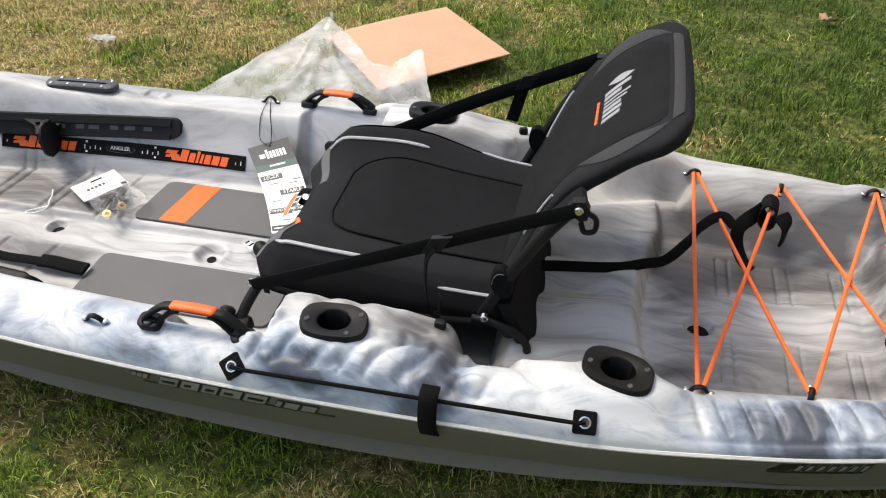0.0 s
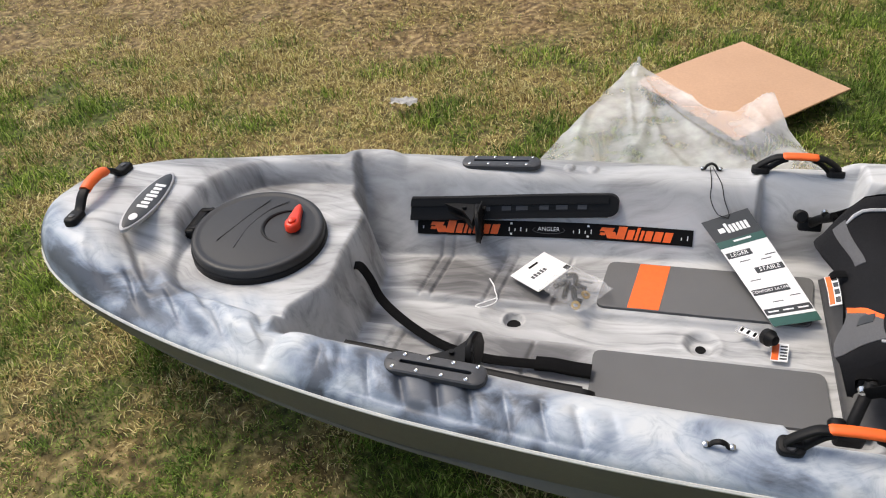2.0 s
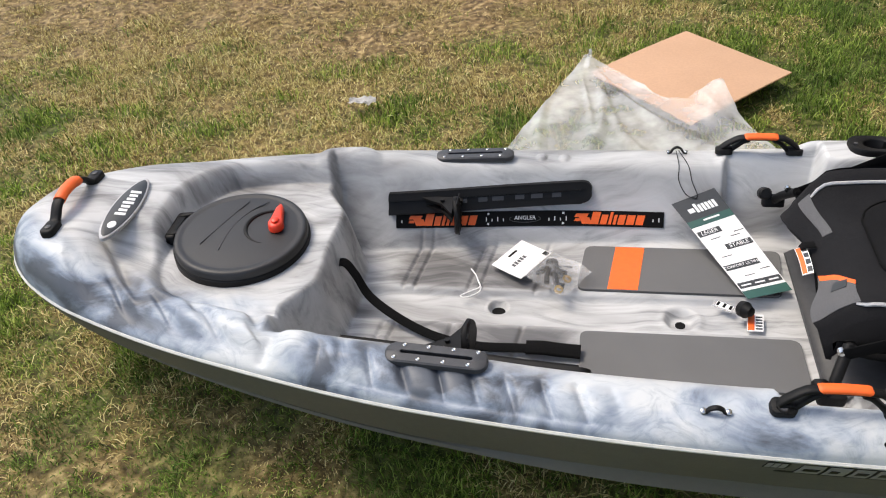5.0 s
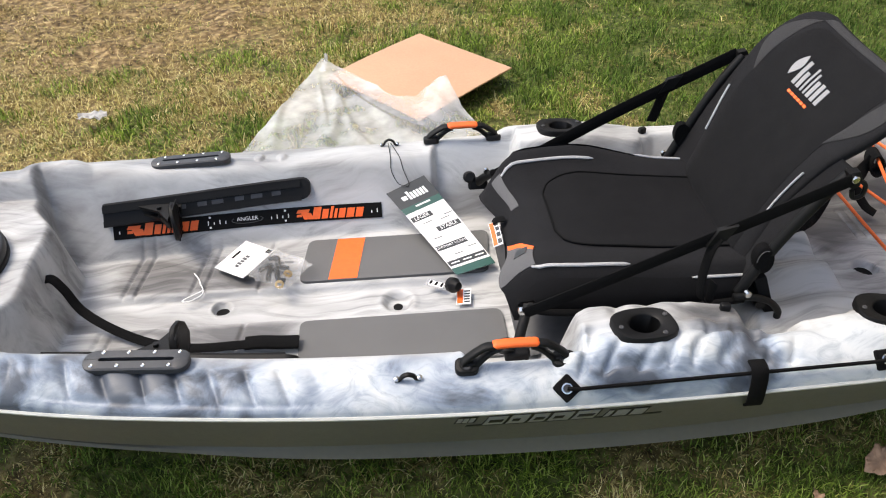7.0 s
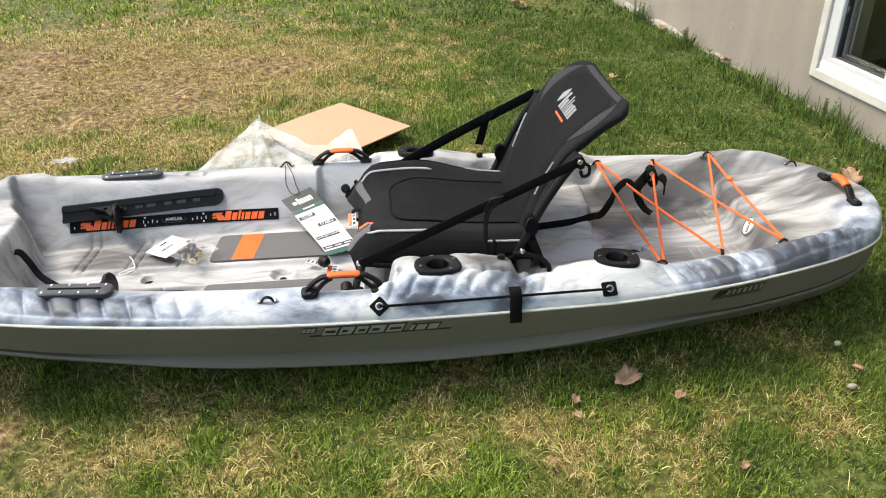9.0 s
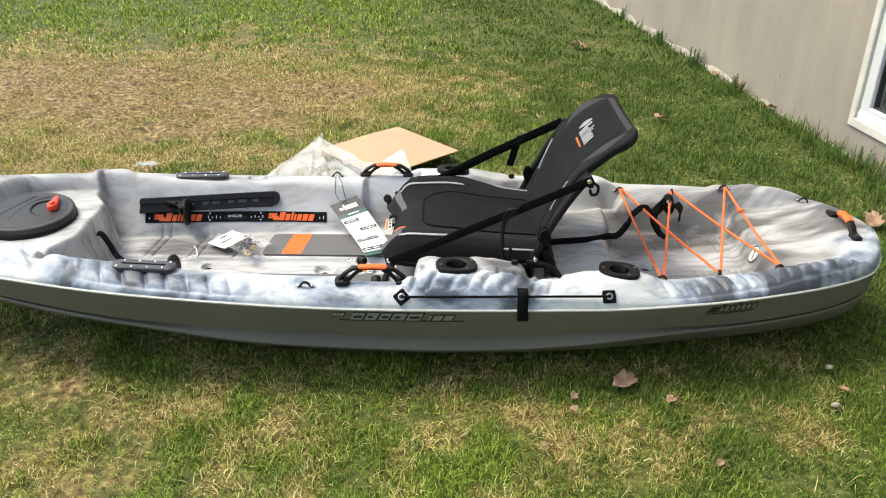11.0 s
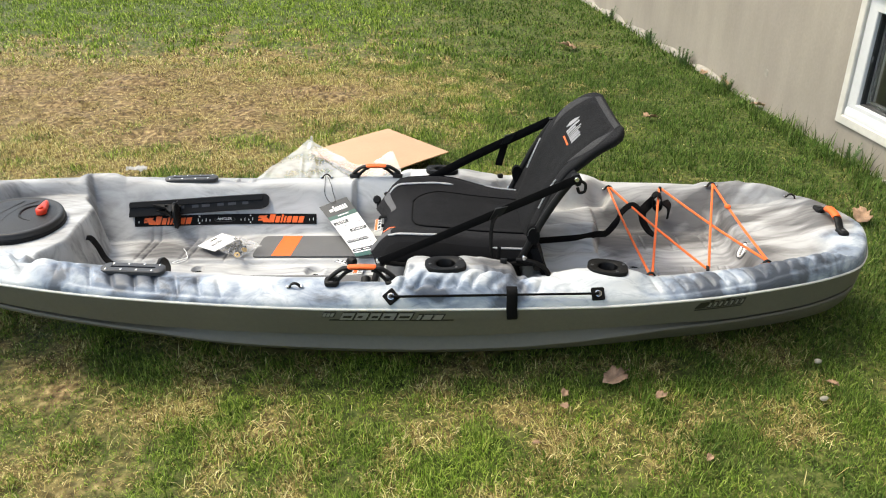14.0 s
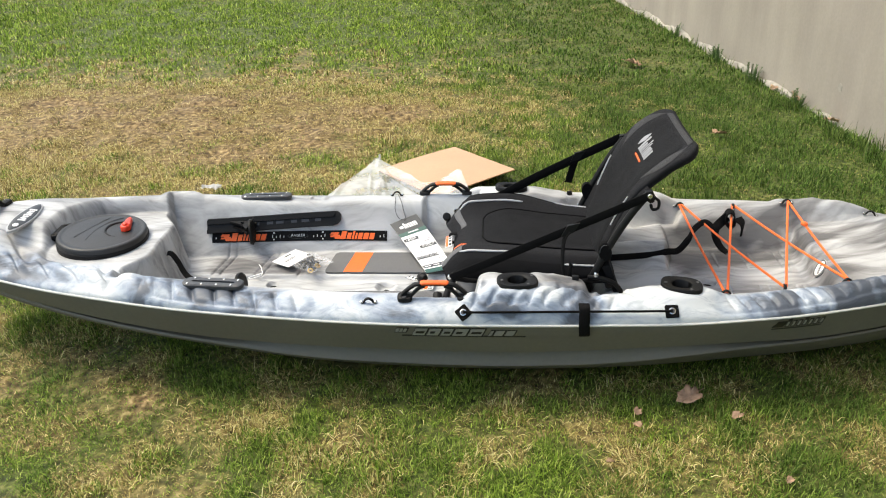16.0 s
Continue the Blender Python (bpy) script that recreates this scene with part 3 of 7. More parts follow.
WS0, WS1, WZ0, WZ1 = 0.44, 1.455, 0.15, 0.75
tagged(new("wall_house", ring("wall_house", [rect(-9, 16, -0.1, 5.0, 0), rect(WS0, WS1, WZ0, WZ1, 0), rect(WS0, WS1, WZ0, WZ1, -0.24), rect(-9, 16, -0.1, 5.0, -0.24)], M_stucco, 30)),
              "beige painted stucco house wall, faintly stained", "wall", kind="structure")
# the rest of the house, closed and plain
shut = [[wall_pt(s, o, z) for s, o in ((16, -0.24), (16, -8.0), (-9, -8.0), (-9, -0.24))] for z in (-0.1, 5.0)]
verts = shut[0] + shut[1]
tagged(new("wall_rear", mesh_of("wall_rear", verts, [(0, 1, 5, 4), (1, 2, 6, 5), (2, 3, 7, 6), (4, 5, 6, 7)], M_stucco, smooth=False)), "plain stucco walls closing the house", "wall", kind="structure")
# rough parging where the wall meets the lawn
verts, faces, segs = [], [], 260
for i in range(segs + 1):
    s = -2.0 + 10.0 * i / segs
    h = 0.006
    for sc, sw, sh in ((1.62, 0.15, 0.012), (2.20, 0.14, 0.026), (2.78, 0.30, 0.040), (3.28, 0.34, 0.048), (3.85, 0.42, 0.048), (4.5, 0.4, 0.050), (5.2, 0.5, 0.04), (6.3, 0.6, 0.04)):
        h = max(h, sh * (1 - ((s - sc) / sw) ** 2) + 0.030 * (float(value_noise(s * 9.0, 4.4, 33)) - 0.5) + 0.012 * (float(value_noise(s * 43.0, 2.4, 34)) - 0.5))
    o = 0.012 + 0.02 * float(value_noise(s * 5.0, 1.0, 35))
    verts += [wall_pt(s, 0.003, -0.02), wall_pt(s, o, -0.02), wall_pt(s, o * 0.9, h * 0.7), wall_pt(s, 0.003, h)]
for i in range(segs):
    for k in range(3):
        a = i * 4 + k
        faces.append((a, a + 4, a + 5, a + 1))
tagged(new("trim_parging", sharp(mesh_of("trim_parging", verts, faces, M_parging), 60)), "rough pale concrete strip along the foot of the wall", "wall trim", kind="structure")

scuff = [wall_pt(2.135 + 0.020 * (1 + 0.15 * math.sin(3 * a_ + 1)) * math.cos(a_), 0.0, 0.186 + 0.022 * (1 + 0.12 * math.sin(2 * a_)) * math.sin(a_)) for a_ in np.linspace(0, 2 * math.pi, 18, endpoint=False)]
face = Vector((-0.9894, -0.1454, 0))
tagged(new("trim_patch", loft("trim_patch", [scuff, [p + face * 0.0015 for p in scuff]], M_parging)), "small pale plaster patch on the stucco", "wall trim", kind="structure")

window = tagged(new("window_1"), "white vinyl basement sliding window with dark glass", "window", kind="structure")


def frame_ring(name, s0, s1, z0, z1, w, o0, o1, mat=None):
    """A picture-frame moulding of width w between two depths."""
    e = 0.004
    return ring(name, [rect(s0, s1, z0, z1, o0), rect(s0, s1, z0, z1, o1 - e), rect(s0 + e, s1 - e, z0 + e, z1 - e, o1),
                       rect(s0 + w - e, s1 - w + e, z0 + w - e, z1 - w + e, o1), rect(s0 + w, s1 - w, z0 + w, z1 - w, o1 - e), rect(s0 + w, s1 - w, z0 + w, z1 - w, o0)], mat or M_frame, 30)


part("window_casing", frame_ring("window_casing", WS0 - 0.012, WS1 + 0.012, WZ0 - 0.012, WZ1 + 0.012, 0.042, -0.1, 0.012, M_cream), window, "cream caulked casing")
part("window_frame", frame_ring("window_frame", WS0 + 0.028, WS1 - 0.028, WZ0 + 0.028, WZ1 - 0.028, 0.066, -0.10, -0.004), window)
part("window_sill", loft("window_sill", [[wall_pt(s, o, z) for o, z in ((-0.05, WZ0 + 0.080), (0.000, WZ0 + 0.070), (0.006, WZ0 + 0.060), (0.006, WZ0 + 0.018), (-0.05, WZ0 + 0.018))] for s in (WS0 + 0.04, WS1 - 0.04)], M_frame), window)
mid = 1.015
part("mullion", loft("mullion", [[wall_pt(q, o, z) for q, o in ((mid - 0.033, -0.09), (mid - 0.033, -0.012), (mid - 0.029, -0.008), (mid + 0.029, -0.008), (mid + 0.033, -0.012), (mid + 0.033, -0.09))] for z in (WZ0 + 0.09, WZ1 - 0.09)], M_frame), window, "white vinyl middle bar")
for s0, s1 in ((mid + 0.031, WS1 - 0.092), (WS0 + 0.092, mid - 0.031)):
    sash = part("sash", frame_ring("sash", s0, s1, WZ0 + 0.092, WZ1 - 0.092, 0.009, -0.05, -0.022, M_gasket), window, "dark rubber-edged sash")
    part("inner_bead", frame_ring("inner_bead", s0 + 0.012, s1 - 0.012, WZ0 + 0.104, WZ1 - 0.104, 0.010, -0.072, -0.055, M_sash), sash)
    pane = part("pane", loft("pane", [rect(s0 + 0.006, s1 - 0.006, WZ0 + 0.098, WZ1 - 0.098, o) for o in (-0.046, -0.042)], M_glass), sash)
    pane.visible_shadow = False
part("latch", box("latch", 0.014, 0.008, 0.026, M_track), window, "", WALL @ pose(WS1 - 0.102, -0.026, 0.44))
room = [rect(WS0 - 0.5, WS1 + 0.5, -0.7, 1.5, -0.241), rect(WS0 - 0.5, WS1 + 0.5, -0.7, 1.5, -2.4)]
inner = tagged(new("wall_basement", loft("wall_basement", room, M_dark, caps=True, angle=30)), "dim basement room behind the window", "room", kind="structure")
bmt = bmesh.new()
bmt.from_mesh(inner.data)
gone = [f for f in bmt.faces if all((WALL.inverted() @ v.co).y > -0.3 for v in f.verts)]
bmesh.ops.delete(bmt, geom=gone, context="FACES_ONLY")
bmt.to_mesh(inner.data)
bmt.free()
rack = thing("shelf_rack", "pale wooden shelf rack inside the basement", "shelf")
for z in (0.05, 0.26, 0.47, 0.68):
    part("shelf_board", loft("shelf_board", [[wall_pt(s, o, zz) for o, zz in ((-0.62, z), (-0.95, z), (-0.95, z + 0.025), (-0.62, z + 0.025))] for s in (0.82, 1.42)], M_shelf), rack)
for s in (0.82, 1.40):
    for o in (-0.62, -0.93):
        part("shelf_post", loft("shelf_post", [[wall_pt(a, b, z) for a, b in ((s, o), (s + 0.03, o), (s + 0.03, o - 0.03), (s, o - 0.03))] for z in (-0.7, 0.95)], M_shelf), rack)

# ---- kayak: the shape ----
BOW, STERN = -1.527, 1.522


def beam(x):
    return knots(x, (-1.527, -1.523, -1.511, -1.49, -1.465, -1.42, -1.3, -1.0, -0.6, -0.2, 0.2, 0.6, 0.9, 1.2, 1.35, 1.42, 1.463, 1.488, 1.508, 1.519, 1.522),
                 (0.0, 0.026, 0.054, 0.085, 0.112, 0.150, 0.217, 0.315, 0.391, 0.42, 0.427, 0.42, 0.385, 0.311, 0.252, 0.207, 0.152, 0.106, 0.058, 0.022, 0.0))


def seam(x):
    return knots(x, (-1.55, -1.2, -0.8, -0.4, 0.0, 0.5, 1.0, 1.555), (0.285, 0.278, 0.270, 0.259, 0.249, 0.250, 0.251, 0.252))


def rim_top(x):
    return knots(x, (-1.527, -1.485, -1.42, -1.3, -1.18, -1.0, -0.85, -0.65, -0.35, -0.15, 0.05, 0.45, 0.7, 0.82, 1.0, 1.15, 1.3, 1.43, 1.50, 1.522),
                 (0.30, 0.345, 0.368, 0.366, 0.352, 0.338, 0.328, 0.306, 0.292, 0.289, 0.298, 0.300, 0.298, 0.281, 0.292, 0.302, 0.328, 0.326, 0.295, 0.262))


def deck_z(x, y):
    """Height of the moulded deck over a place in the plan."""
    x, y = np.broadcast_arrays(np.asarray(x, float), np.asarray(y, float))
    a, b, s, r = np.abs(y), beam(x), seam(x), rim_top(x)
    d = np.clip(b - a, 0, None)
    # bosses round the rod holders and swellings of the rim
    for cx, cy, rx, ry, hgt in ((0.675, 0.32, 0.12, 0.07, 0.014), (-0.87, 0.275, 0.07, 0.06, 0.014), (1.17, 0.29, 0.08, 0.05, 0.014), (-0.02, 0.33, 0.05, 0.05, 0.004)):
        q = ((x - cx) / rx) ** 2 + ((a - cy) / ry) ** 2
        r = r + hgt * (1 - smooth01(0.35, 1.25, q))
    q = ((x - 0.262) / 0.166) ** 4 + ((a - 0.33) / 0.095) ** 4
    r = r + (0.026 - 0.015 * smooth01(0.31, 0.40, x)) * (1 - smooth01(0.35, 1.45, q))
    r = r + 0.009 * smooth01(1.15, 1.25, x) * (1 - smooth01(1.36, 1.44, x)) * smooth01(0.02, 0.10, y)
    r = r - np.clip(r - 0.306, 0, None) * smooth01(0.0, -0.10, y) * smooth01(-1.34, -1.20, x) * (1 - smooth01(-0.90, -0.80, x))
    u = np.clip(d / 0.085, 0, 1)
    top = s + (r - s) * np.sqrt(np.clip(1 - (1 - u) ** 2.2, 0, 1))
    top = top + 0.012 * smooth01(-1.15, -1.4, x) * (1 - np.clip(a / (b + 1e-6), 0, 1) ** 2) + 0.008 * smooth01(1.3, 1.45, x) * (1 - np.clip(a / (b + 1e-6), 0, 1) ** 2)
    # pillow-like ribs pressed into the near shoulder
    near = (y < 0) * smooth01(0.003, 0.016, d)
    wob = fractal(x * 6.0, y * 9.0, 2, 31) - 0.5
    for x0, x1, per, amp, d0 in ((-0.735, -0.30, 0.056, 0.013, 0.045), (0.79, 1.38, 0.037, 0.010, 0.052)):
        ph = (x + 0.34 * d + 0.020 * wob) / per
        f = (ph - np.floor(ph)) ** 0.85
        belt = near * smooth01(x0 - 0.04, x0 + 0.04, x) * (1 - smooth01(x1 - 0.05, x1 + 0.03, x))
        across = np.sqrt(np.clip(1 - ((d - d0 - 0.006 * wob) / 0.033) ** 2, 0, 1))
        pillow = 0.45 * (1 - (2 * f - 1) ** 2) + 0.55 * (1 - np.maximum(np.exp(-(f / 0.15) ** 2), np.exp(-((1 - f) / 0.12) ** 2)))
        top = top + belt * across * amp * (pillow - 0.72) - 0.004 * belt * np.exp(-((d - 0.013) / 0.005) ** 2)
    # two rolls of muscle-like swellings along the bow's shoulder
    bow = near * smooth01(-1.35, -1.22, x) * (1 - smooth01(-0.905, -0.880, x))
    puff = near * smooth01(-0.93, -0.87, x) * (1 - smooth01(-0.74, -0.68, x)) * np.exp(-((d - 0.058) / 0.030) ** 2)
    top = top + puff * (0.024 * np.abs(2 * fractal(x * 15.0, y * 15.0, 2, 33) - 1) - 0.002)
    for dc, dw, hgt, per, cut, lean in ((0.106, 0.040, 0.021, 0.135, 0.019, 1.25), (0.054, 0.022, 0.013, 0.100, 0.012, 1.1)):
        ph = (x + lean * (d - dc) + 0.055 * wob) / per
        f = ph - np.floor(ph)
        groove = np.maximum(np.exp(-(f / 0.24) ** 2), np.exp(-((1 - f) / 0.08) ** 2))
        top = top + bow * np.exp(-((d - dc + 0.012 * wob) / dw) ** 2) * (hgt - cut * groove)
    top = top - 0.007 * near * np.exp(-((x + 0.872 - 0.25 * (d - 0.06)) / 0.012) ** 2) * (1 - smooth01(0.11, 0.14, d))
    # rock-like drapes under the near rod holder, ending in a notch and small knobs
    rock = near * smooth01(0.10, 0.135, x) * (1 - smooth01(0.47, 0.52, x))
    face = rock * smooth01(0.014, 0.034, d) * (1 - smooth01(0.085, 0.115, d))
    ph = (x - 0.12 * d + 0.10 * wob) / 0.047
    f = ph - np.floor(ph)
    groove = np.maximum(np.exp(-(f / 0.22) ** 2), np.exp(-((1 - f) / 0.13) ** 2))
    lump = np.abs(2 * fractal(x * 12.0 + 2 * d, d * 17.0, 2, 17) - 1)
    top = top - 0.013 * face * groove * (0.5 + 1.6 * np.clip(wob + 0.2, 0, 0.6)) + 0.030 * face * (np.minimum(lump, 0.4) - 0.2)
    knob = np.abs(2 * fractal(x * 17 + 5, y * 21, 2, 27) - 1)
    top = top + rock * smooth01(0.09, 0.12, d) * (1 - smooth01(0.18, 0.21, d)) * (0.022 * np.minimum(knob, 0.5) - 0.008)
    top = top - 0.014 * near * np.exp(-((x - 0.438 - 0.2 * (d - 0.1)) / 0.015) ** 2) * smooth01(0.03, 0.07, d)
    # well round the hatch
    he = 0.165 + 0.045 * smooth01(-1.2, -0.95, x)
    out = np.hypot(np.maximum(a - he + 0.105, 0), 1.25 * np.maximum(-1.085 - x, 0)) - 0.105
    z = smin(top, 0.296 + 1.75 * np.maximum(out, 0), 0.022)
    z = z - 0.013 * (y < 0) * np.exp(-((x + 0.925 - 0.3 * (a - 0.2)) / 0.055) ** 2 - ((a - 0.222) / 0.026) ** 2)
    # foot well
    hw = knots(x, (-0.9, -0.77, -0.35, -0.1, -0.06, -0.042, 0.2), (0.165, 0.175, 0.222, 0.234, 0.236, 0.268, 0.268))
    floor = 0.146 - 0.016 * (1 - smooth01(0.040, 0.054, a))
    ribs = np.zeros_like(x)
    for rx in (-0.715, -0.69, -0.575, -0.55, -0.435):
        ribs = ribs + np.exp(-((x - rx - 0.16 * (y - 0.12)) / 0.0046) ** 2)
    floor = floor - 0.0048 * ribs * smooth01(0.045, 0.055, a) * (1 - smooth01(0.20, 0.22, a))
    pit = floor + np.maximum(np.maximum(1.75 * (a - hw), 5.0 * (-0.812 - x - 0.05 * smooth01(0.1, 0.2, a))), np.maximum(5.0 * (x - 0.105), 0))
    z = smin(z, pit, 0.024 + 0.022 * smooth01(-0.66, -0.78, x))
    for cx in (-0.445, -0.395):
        z = z + 0.006 * (1 - smooth01(0.4, 1.0, np.sqrt(((x - cx) / 0.014) ** 2 + ((y - 0.337) / 0.02) ** 2)))
    # bay under the seat and the shelf behind it
    hb = knots(x, (-0.1, 0.05, 0.12, 0.18, 0.40, 0.47, 0.75), (0.27, 0.272, 0.25, 0.232, 0.236, 0.285, 0.285))
    steep = 2.6 + 1.5 * smooth01(0.07, 0.12, x) * (1 - smooth01(0.42, 0.47, x)) * (y < 0)
    bay = 0.168 + np.maximum(np.maximum(steep * (a - hb), 2.4 * (x - 0.475)), np.maximum(2.5 * (0.0 - x), 0))
    z = smin(z, bay, 0.02)
    folds = 0.5 + 0.5 * np.sin(2 * math.pi * (y + 0.03 * np.sin(6 * x) + 0.07 * fractal(x * 4, y * 4, 2, 19)) / 0.098)
    shelf = 0.214 + 0.024 * folds ** 0.8 + np.maximum(np.maximum(2.8 * (a - 0.290), 4.0 * (0.45 - x)), np.maximum(2.0 * (x - 0.78), 0))
    z = smin(z, shelf, 0.018)
    # rear tank well
    hd = knots(x, (0.6, 0.78, 1.0, 1.15, 1.3), (0.215, 0.212, 0.19, 0.165, 0.12))
    rear_floor = 0.172 - 0.008 * (1 - smooth01(0.03, 0.05, a))
    grid = np.zeros_like(x)
    for rx in (0.862, 0.884, 0.972, 0.998, 1.078, 1.100):
        grid = grid + np.exp(-((x - rx) / 0.0032) ** 2)
    side = smooth01(0.052, 0.060, a) * (1 - smooth01(0.165, 0.172, a))
    rear_floor = rear_floor - 0.0045 * np.minimum(grid, 1) * side - 0.004 * np.exp(-((a - 0.168) / 0.005) ** 2) * smooth01(0.80, 0.82, x) * (1 - smooth01(1.08, 1.10, x))
    edge_x = 0.737 + 0.020 * np.sin(12.0 * y - 0.9) + 0.012 * (fractal(y * 13 + 40, x * 0.0, 2, 37) - 0.5)
    well = rear_floor + np.maximum(np.maximum(1.35 * (a - hd), 3.8 * (edge_x - x)), knots(x, (1.05, 1.112, 1.132, 1.156, 1.178, 1.27, 1.34, 1.40, 1.6), (0.0, 0.003, 0.016, 0.066, 0.080, 0.094, 0.111, 0.146, 0.30)))
    z = smin(z, well, 0.036)
    # flat seats for the rod holders, with their bores
    for cx, cy, rx, ry, zt in ((0.243, 0.336, 0.078, 0.050, 0.327), (0.675, 0.322, 0.085, 0.055, 0.309)):
        q = np.sqrt(((x - cx) / rx) ** 2 + ((a - cy) / ry) ** 2)
        m = 1 - smooth01(0.55, 1.15, q)
        z = z * (1 - m) + np.maximum(z, zt) * m * smooth01(0.0, 0.03, d) + z * m * (1 - smooth01(0.0, 0.03, d))
        use = (y < 0) | (cx < 0.5)
        z = z - 0.075 * use * (1 - smooth01(0.75, 1.0, np.sqrt(((x - cx) / 0.036) ** 2 + ((a - cy) / 0.029) ** 2)))
    # drain bowls
    for cx, cy, rr, low, flat in ((-0.155, 0.0, 0.034, 0.114, 0.55), (-0.518, 0.013, 0.021, 0.117, 0.75), (0.826, -0.038, 0.028, 0.152, 0.75)):
        q = np.sqrt((x - cx) ** 2 + (y - cy) ** 2) / rr
        m = 1 - smooth01(flat, 1.0, q)
        z = z * (1 - m) + low * m + 0.0022 * np.exp(-((q - 1.12) / 0.16) ** 2)
    return z


def deck_pt(x, y, up=0.0):
    return Vector((x, y, float(deck_z(x, y)) + up))


def deck_pose(x, y, turn=0.0, up=0.0):
    """A pose on the deck with z along its normal and x along the boat, turned by degrees."""
    e = 0.012
    n = Vector((float(deck_z(x - e, y) - deck_z(x + e, y)), float(deck_z(x, y - e) - deck_z(x, y + e)), 2 * e)).normalized()
    xd = Vector((1, 0, 0)) - n * n.x
    m = frame_at(deck_pt(x, y) + n * up, xd, n.cross(xd))
    return m @ pose(0, 0, 0, 0, 0, turn)


kayak = thing("fishing_kayak", "grey and white swirled sit-on-top fishing kayak, olive hull, on grass", "kayak")

# deck as one moulded sheet
NX, NV = 860, 221
dense = np.linspace(BOW, STERN, 6001)
weight = 1.0 + 1.2 * np.exp(-((dense - BOW) / 0.05) ** 2) + 1.2 * np.exp(-((dense - STERN) / 0.05) ** 2)
for gx_ in (-0.70, -0.562, -0.435, 0.873, 0.985, 1.089):
    weight = weight + 1.6 * np.exp(-((dense - gx_) / 0.026) ** 2)
run = np.concatenate([[0], np.cumsum((weight[1:] + weight[:-1]) / 2)])
xs = np.interp(np.linspace(0, run[-1], NX), run, dense)
xs = np.clip(xs, BOW + 0.0006, STERN - 0.0006)
vv = np.linspace(-1, 1, NV)
vv = 0.55 * vv + 0.45 * np.sin(vv * math.pi / 2)
X = np.repeat(xs[:, None], NV, 1)
Y = beam(xs)[:, None] * vv[None, :]
Z = deck_z(X, Y)
idx = np.arange(NX * NV).reshape(NX, NV)
quads = np.stack([idx[:-1, :-1], idx[1:, :-1], idx[1:, 1:], idx[:-1, 1:]], -1).reshape(-1, 4)
dm = mesh_of("deck", np.stack([X, Y, Z], -1).reshape(-1, 3).tolist(), quads.tolist(), M_deck)
edge_d = np.clip(beam(X) - np.abs(Y), 0, None)
shoulder = (1 - smooth01(0.07, 0.125, edge_d + 0.03 * (fractal(X * 9, Y * 9, 2, 3) - 0.5)))
bowish = smooth01(-0.86, -0.98, X) * smooth01(0.13, 0.2, np.abs(Y)) + smooth01(1.3, 1.4, X) * smooth01(-0.02, -0.1, Y)
rim = np.clip(np.maximum(shoulder, bowish) * (Y < 0.02) + 0.15 * shoulder * (Y > 0), 0, 1)
dm.attributes.new("rim", "FLOAT", "POINT").data.foreach_set("value", rim.ravel().astype(np.float32))
# paler and darker swirls of the moulding, with some light and shade put into the tone
along = knots(X, (-1.53, -1.1, -0.9, -0.75, -0.5, -0.3, -0.2, 0.0, 0.1, 0.2, 0.38, 0.46, 0.7, 0.78, 0.9, 1.2, 1.52), (-0.06, -0.095, -0.075, -0.06, -0.06, -0.035, 0.05, 0.05, 0.0, -0.01, -0.01, 0.06, 0.08, -0.02, -0.085, -0.095, -0.060))
swirl = 0.20 * (fractal(X * 2.3 + 5 + 1.5 * Y, Y * 7.0 + 0.8 * fractal(X * 3, Y * 3, 2, 83), 3, 81) - 0.5)
# foot well floor darker on both sides of its centre channel
well_tone = -0.16 * smooth01(-0.775, -0.70, X) * (1 - smooth01(-0.42, -0.30, X)) * smooth01(0.05, 0.07, np.abs(Y)) * (1 - smooth01(0.19, 0.26, np.abs(Y)))
# shade in the tank well and on the stern slope, painted into the tone
well_tone = well_tone - 0.155 * smooth01(0.72, 0.80, X) * (1 - smooth01(1.16, 1.26, X)) * (1 - smooth01(0.24, 0.28, np.abs(Y))) - 0.03 * smooth01(1.12, 1.2, X)
well_tone = well_tone + 0.09 * (1 - smooth01(0.045, 0.06, np.abs(Y))) * smooth01(-0.8, -0.75, X) * (1 - smooth01(0.0, 0.1, X)) + 0.05 * (1 - smooth01(0.045, 0.06, np.abs(Y))) * smooth01(0.74, 0.8, X) * (1 - smooth01(1.08, 1.14, X))
# shoulder darker towards its outer edge along the ribs
band_dark = -0.055 * smooth01(-0.85, -0.76, X) * (1 - smooth01(-0.42, -0.22, X + 0.12 * (fractal(X * 9, Y * 12, 2, 91) - 0.5))) * (1 - smooth01(0.03, 0.075, edge_d + 0.03 * (fractal(X * 12, Y * 12, 2, 93) - 0.5))) - 0.05 * smooth01(0.80, 0.86, X) * (1 - smooth01(0.06, 0.09, edge_d))
along = along + band_dark
tone = rim * along + (1 - rim) * (well_tone + swirl) + 0.5 * swirl * rim
lines = fractal(X * 3.0 + 2.0 * Y, Y * 26.0 + 2.0 * fractal(X * 5, Y * 5, 2, 87), 3, 85) - 0.5
tone = tone + 0.24 * lines * (1 - rim) * smooth01(0.44, 0.50, X) * (1 - smooth01(0.74, 0.80, X)) + 0.16 * lines * (1 - rim)
tone = tone - 0.09 * rim * (Y < 0) * smooth01(-1.47, -1.36, X) * (1 - smooth01(-1.02, -0.90, X)) * np.exp(-((edge_d - 0.030) / 0.020) ** 2)
# shelf behind the seat made paler, making up for light the seat back blocks
tone = tone + 0.24 * (1 - rim) * smooth01(0.44, 0.50, X) * (1 - smooth01(0.70, 0.745, X))
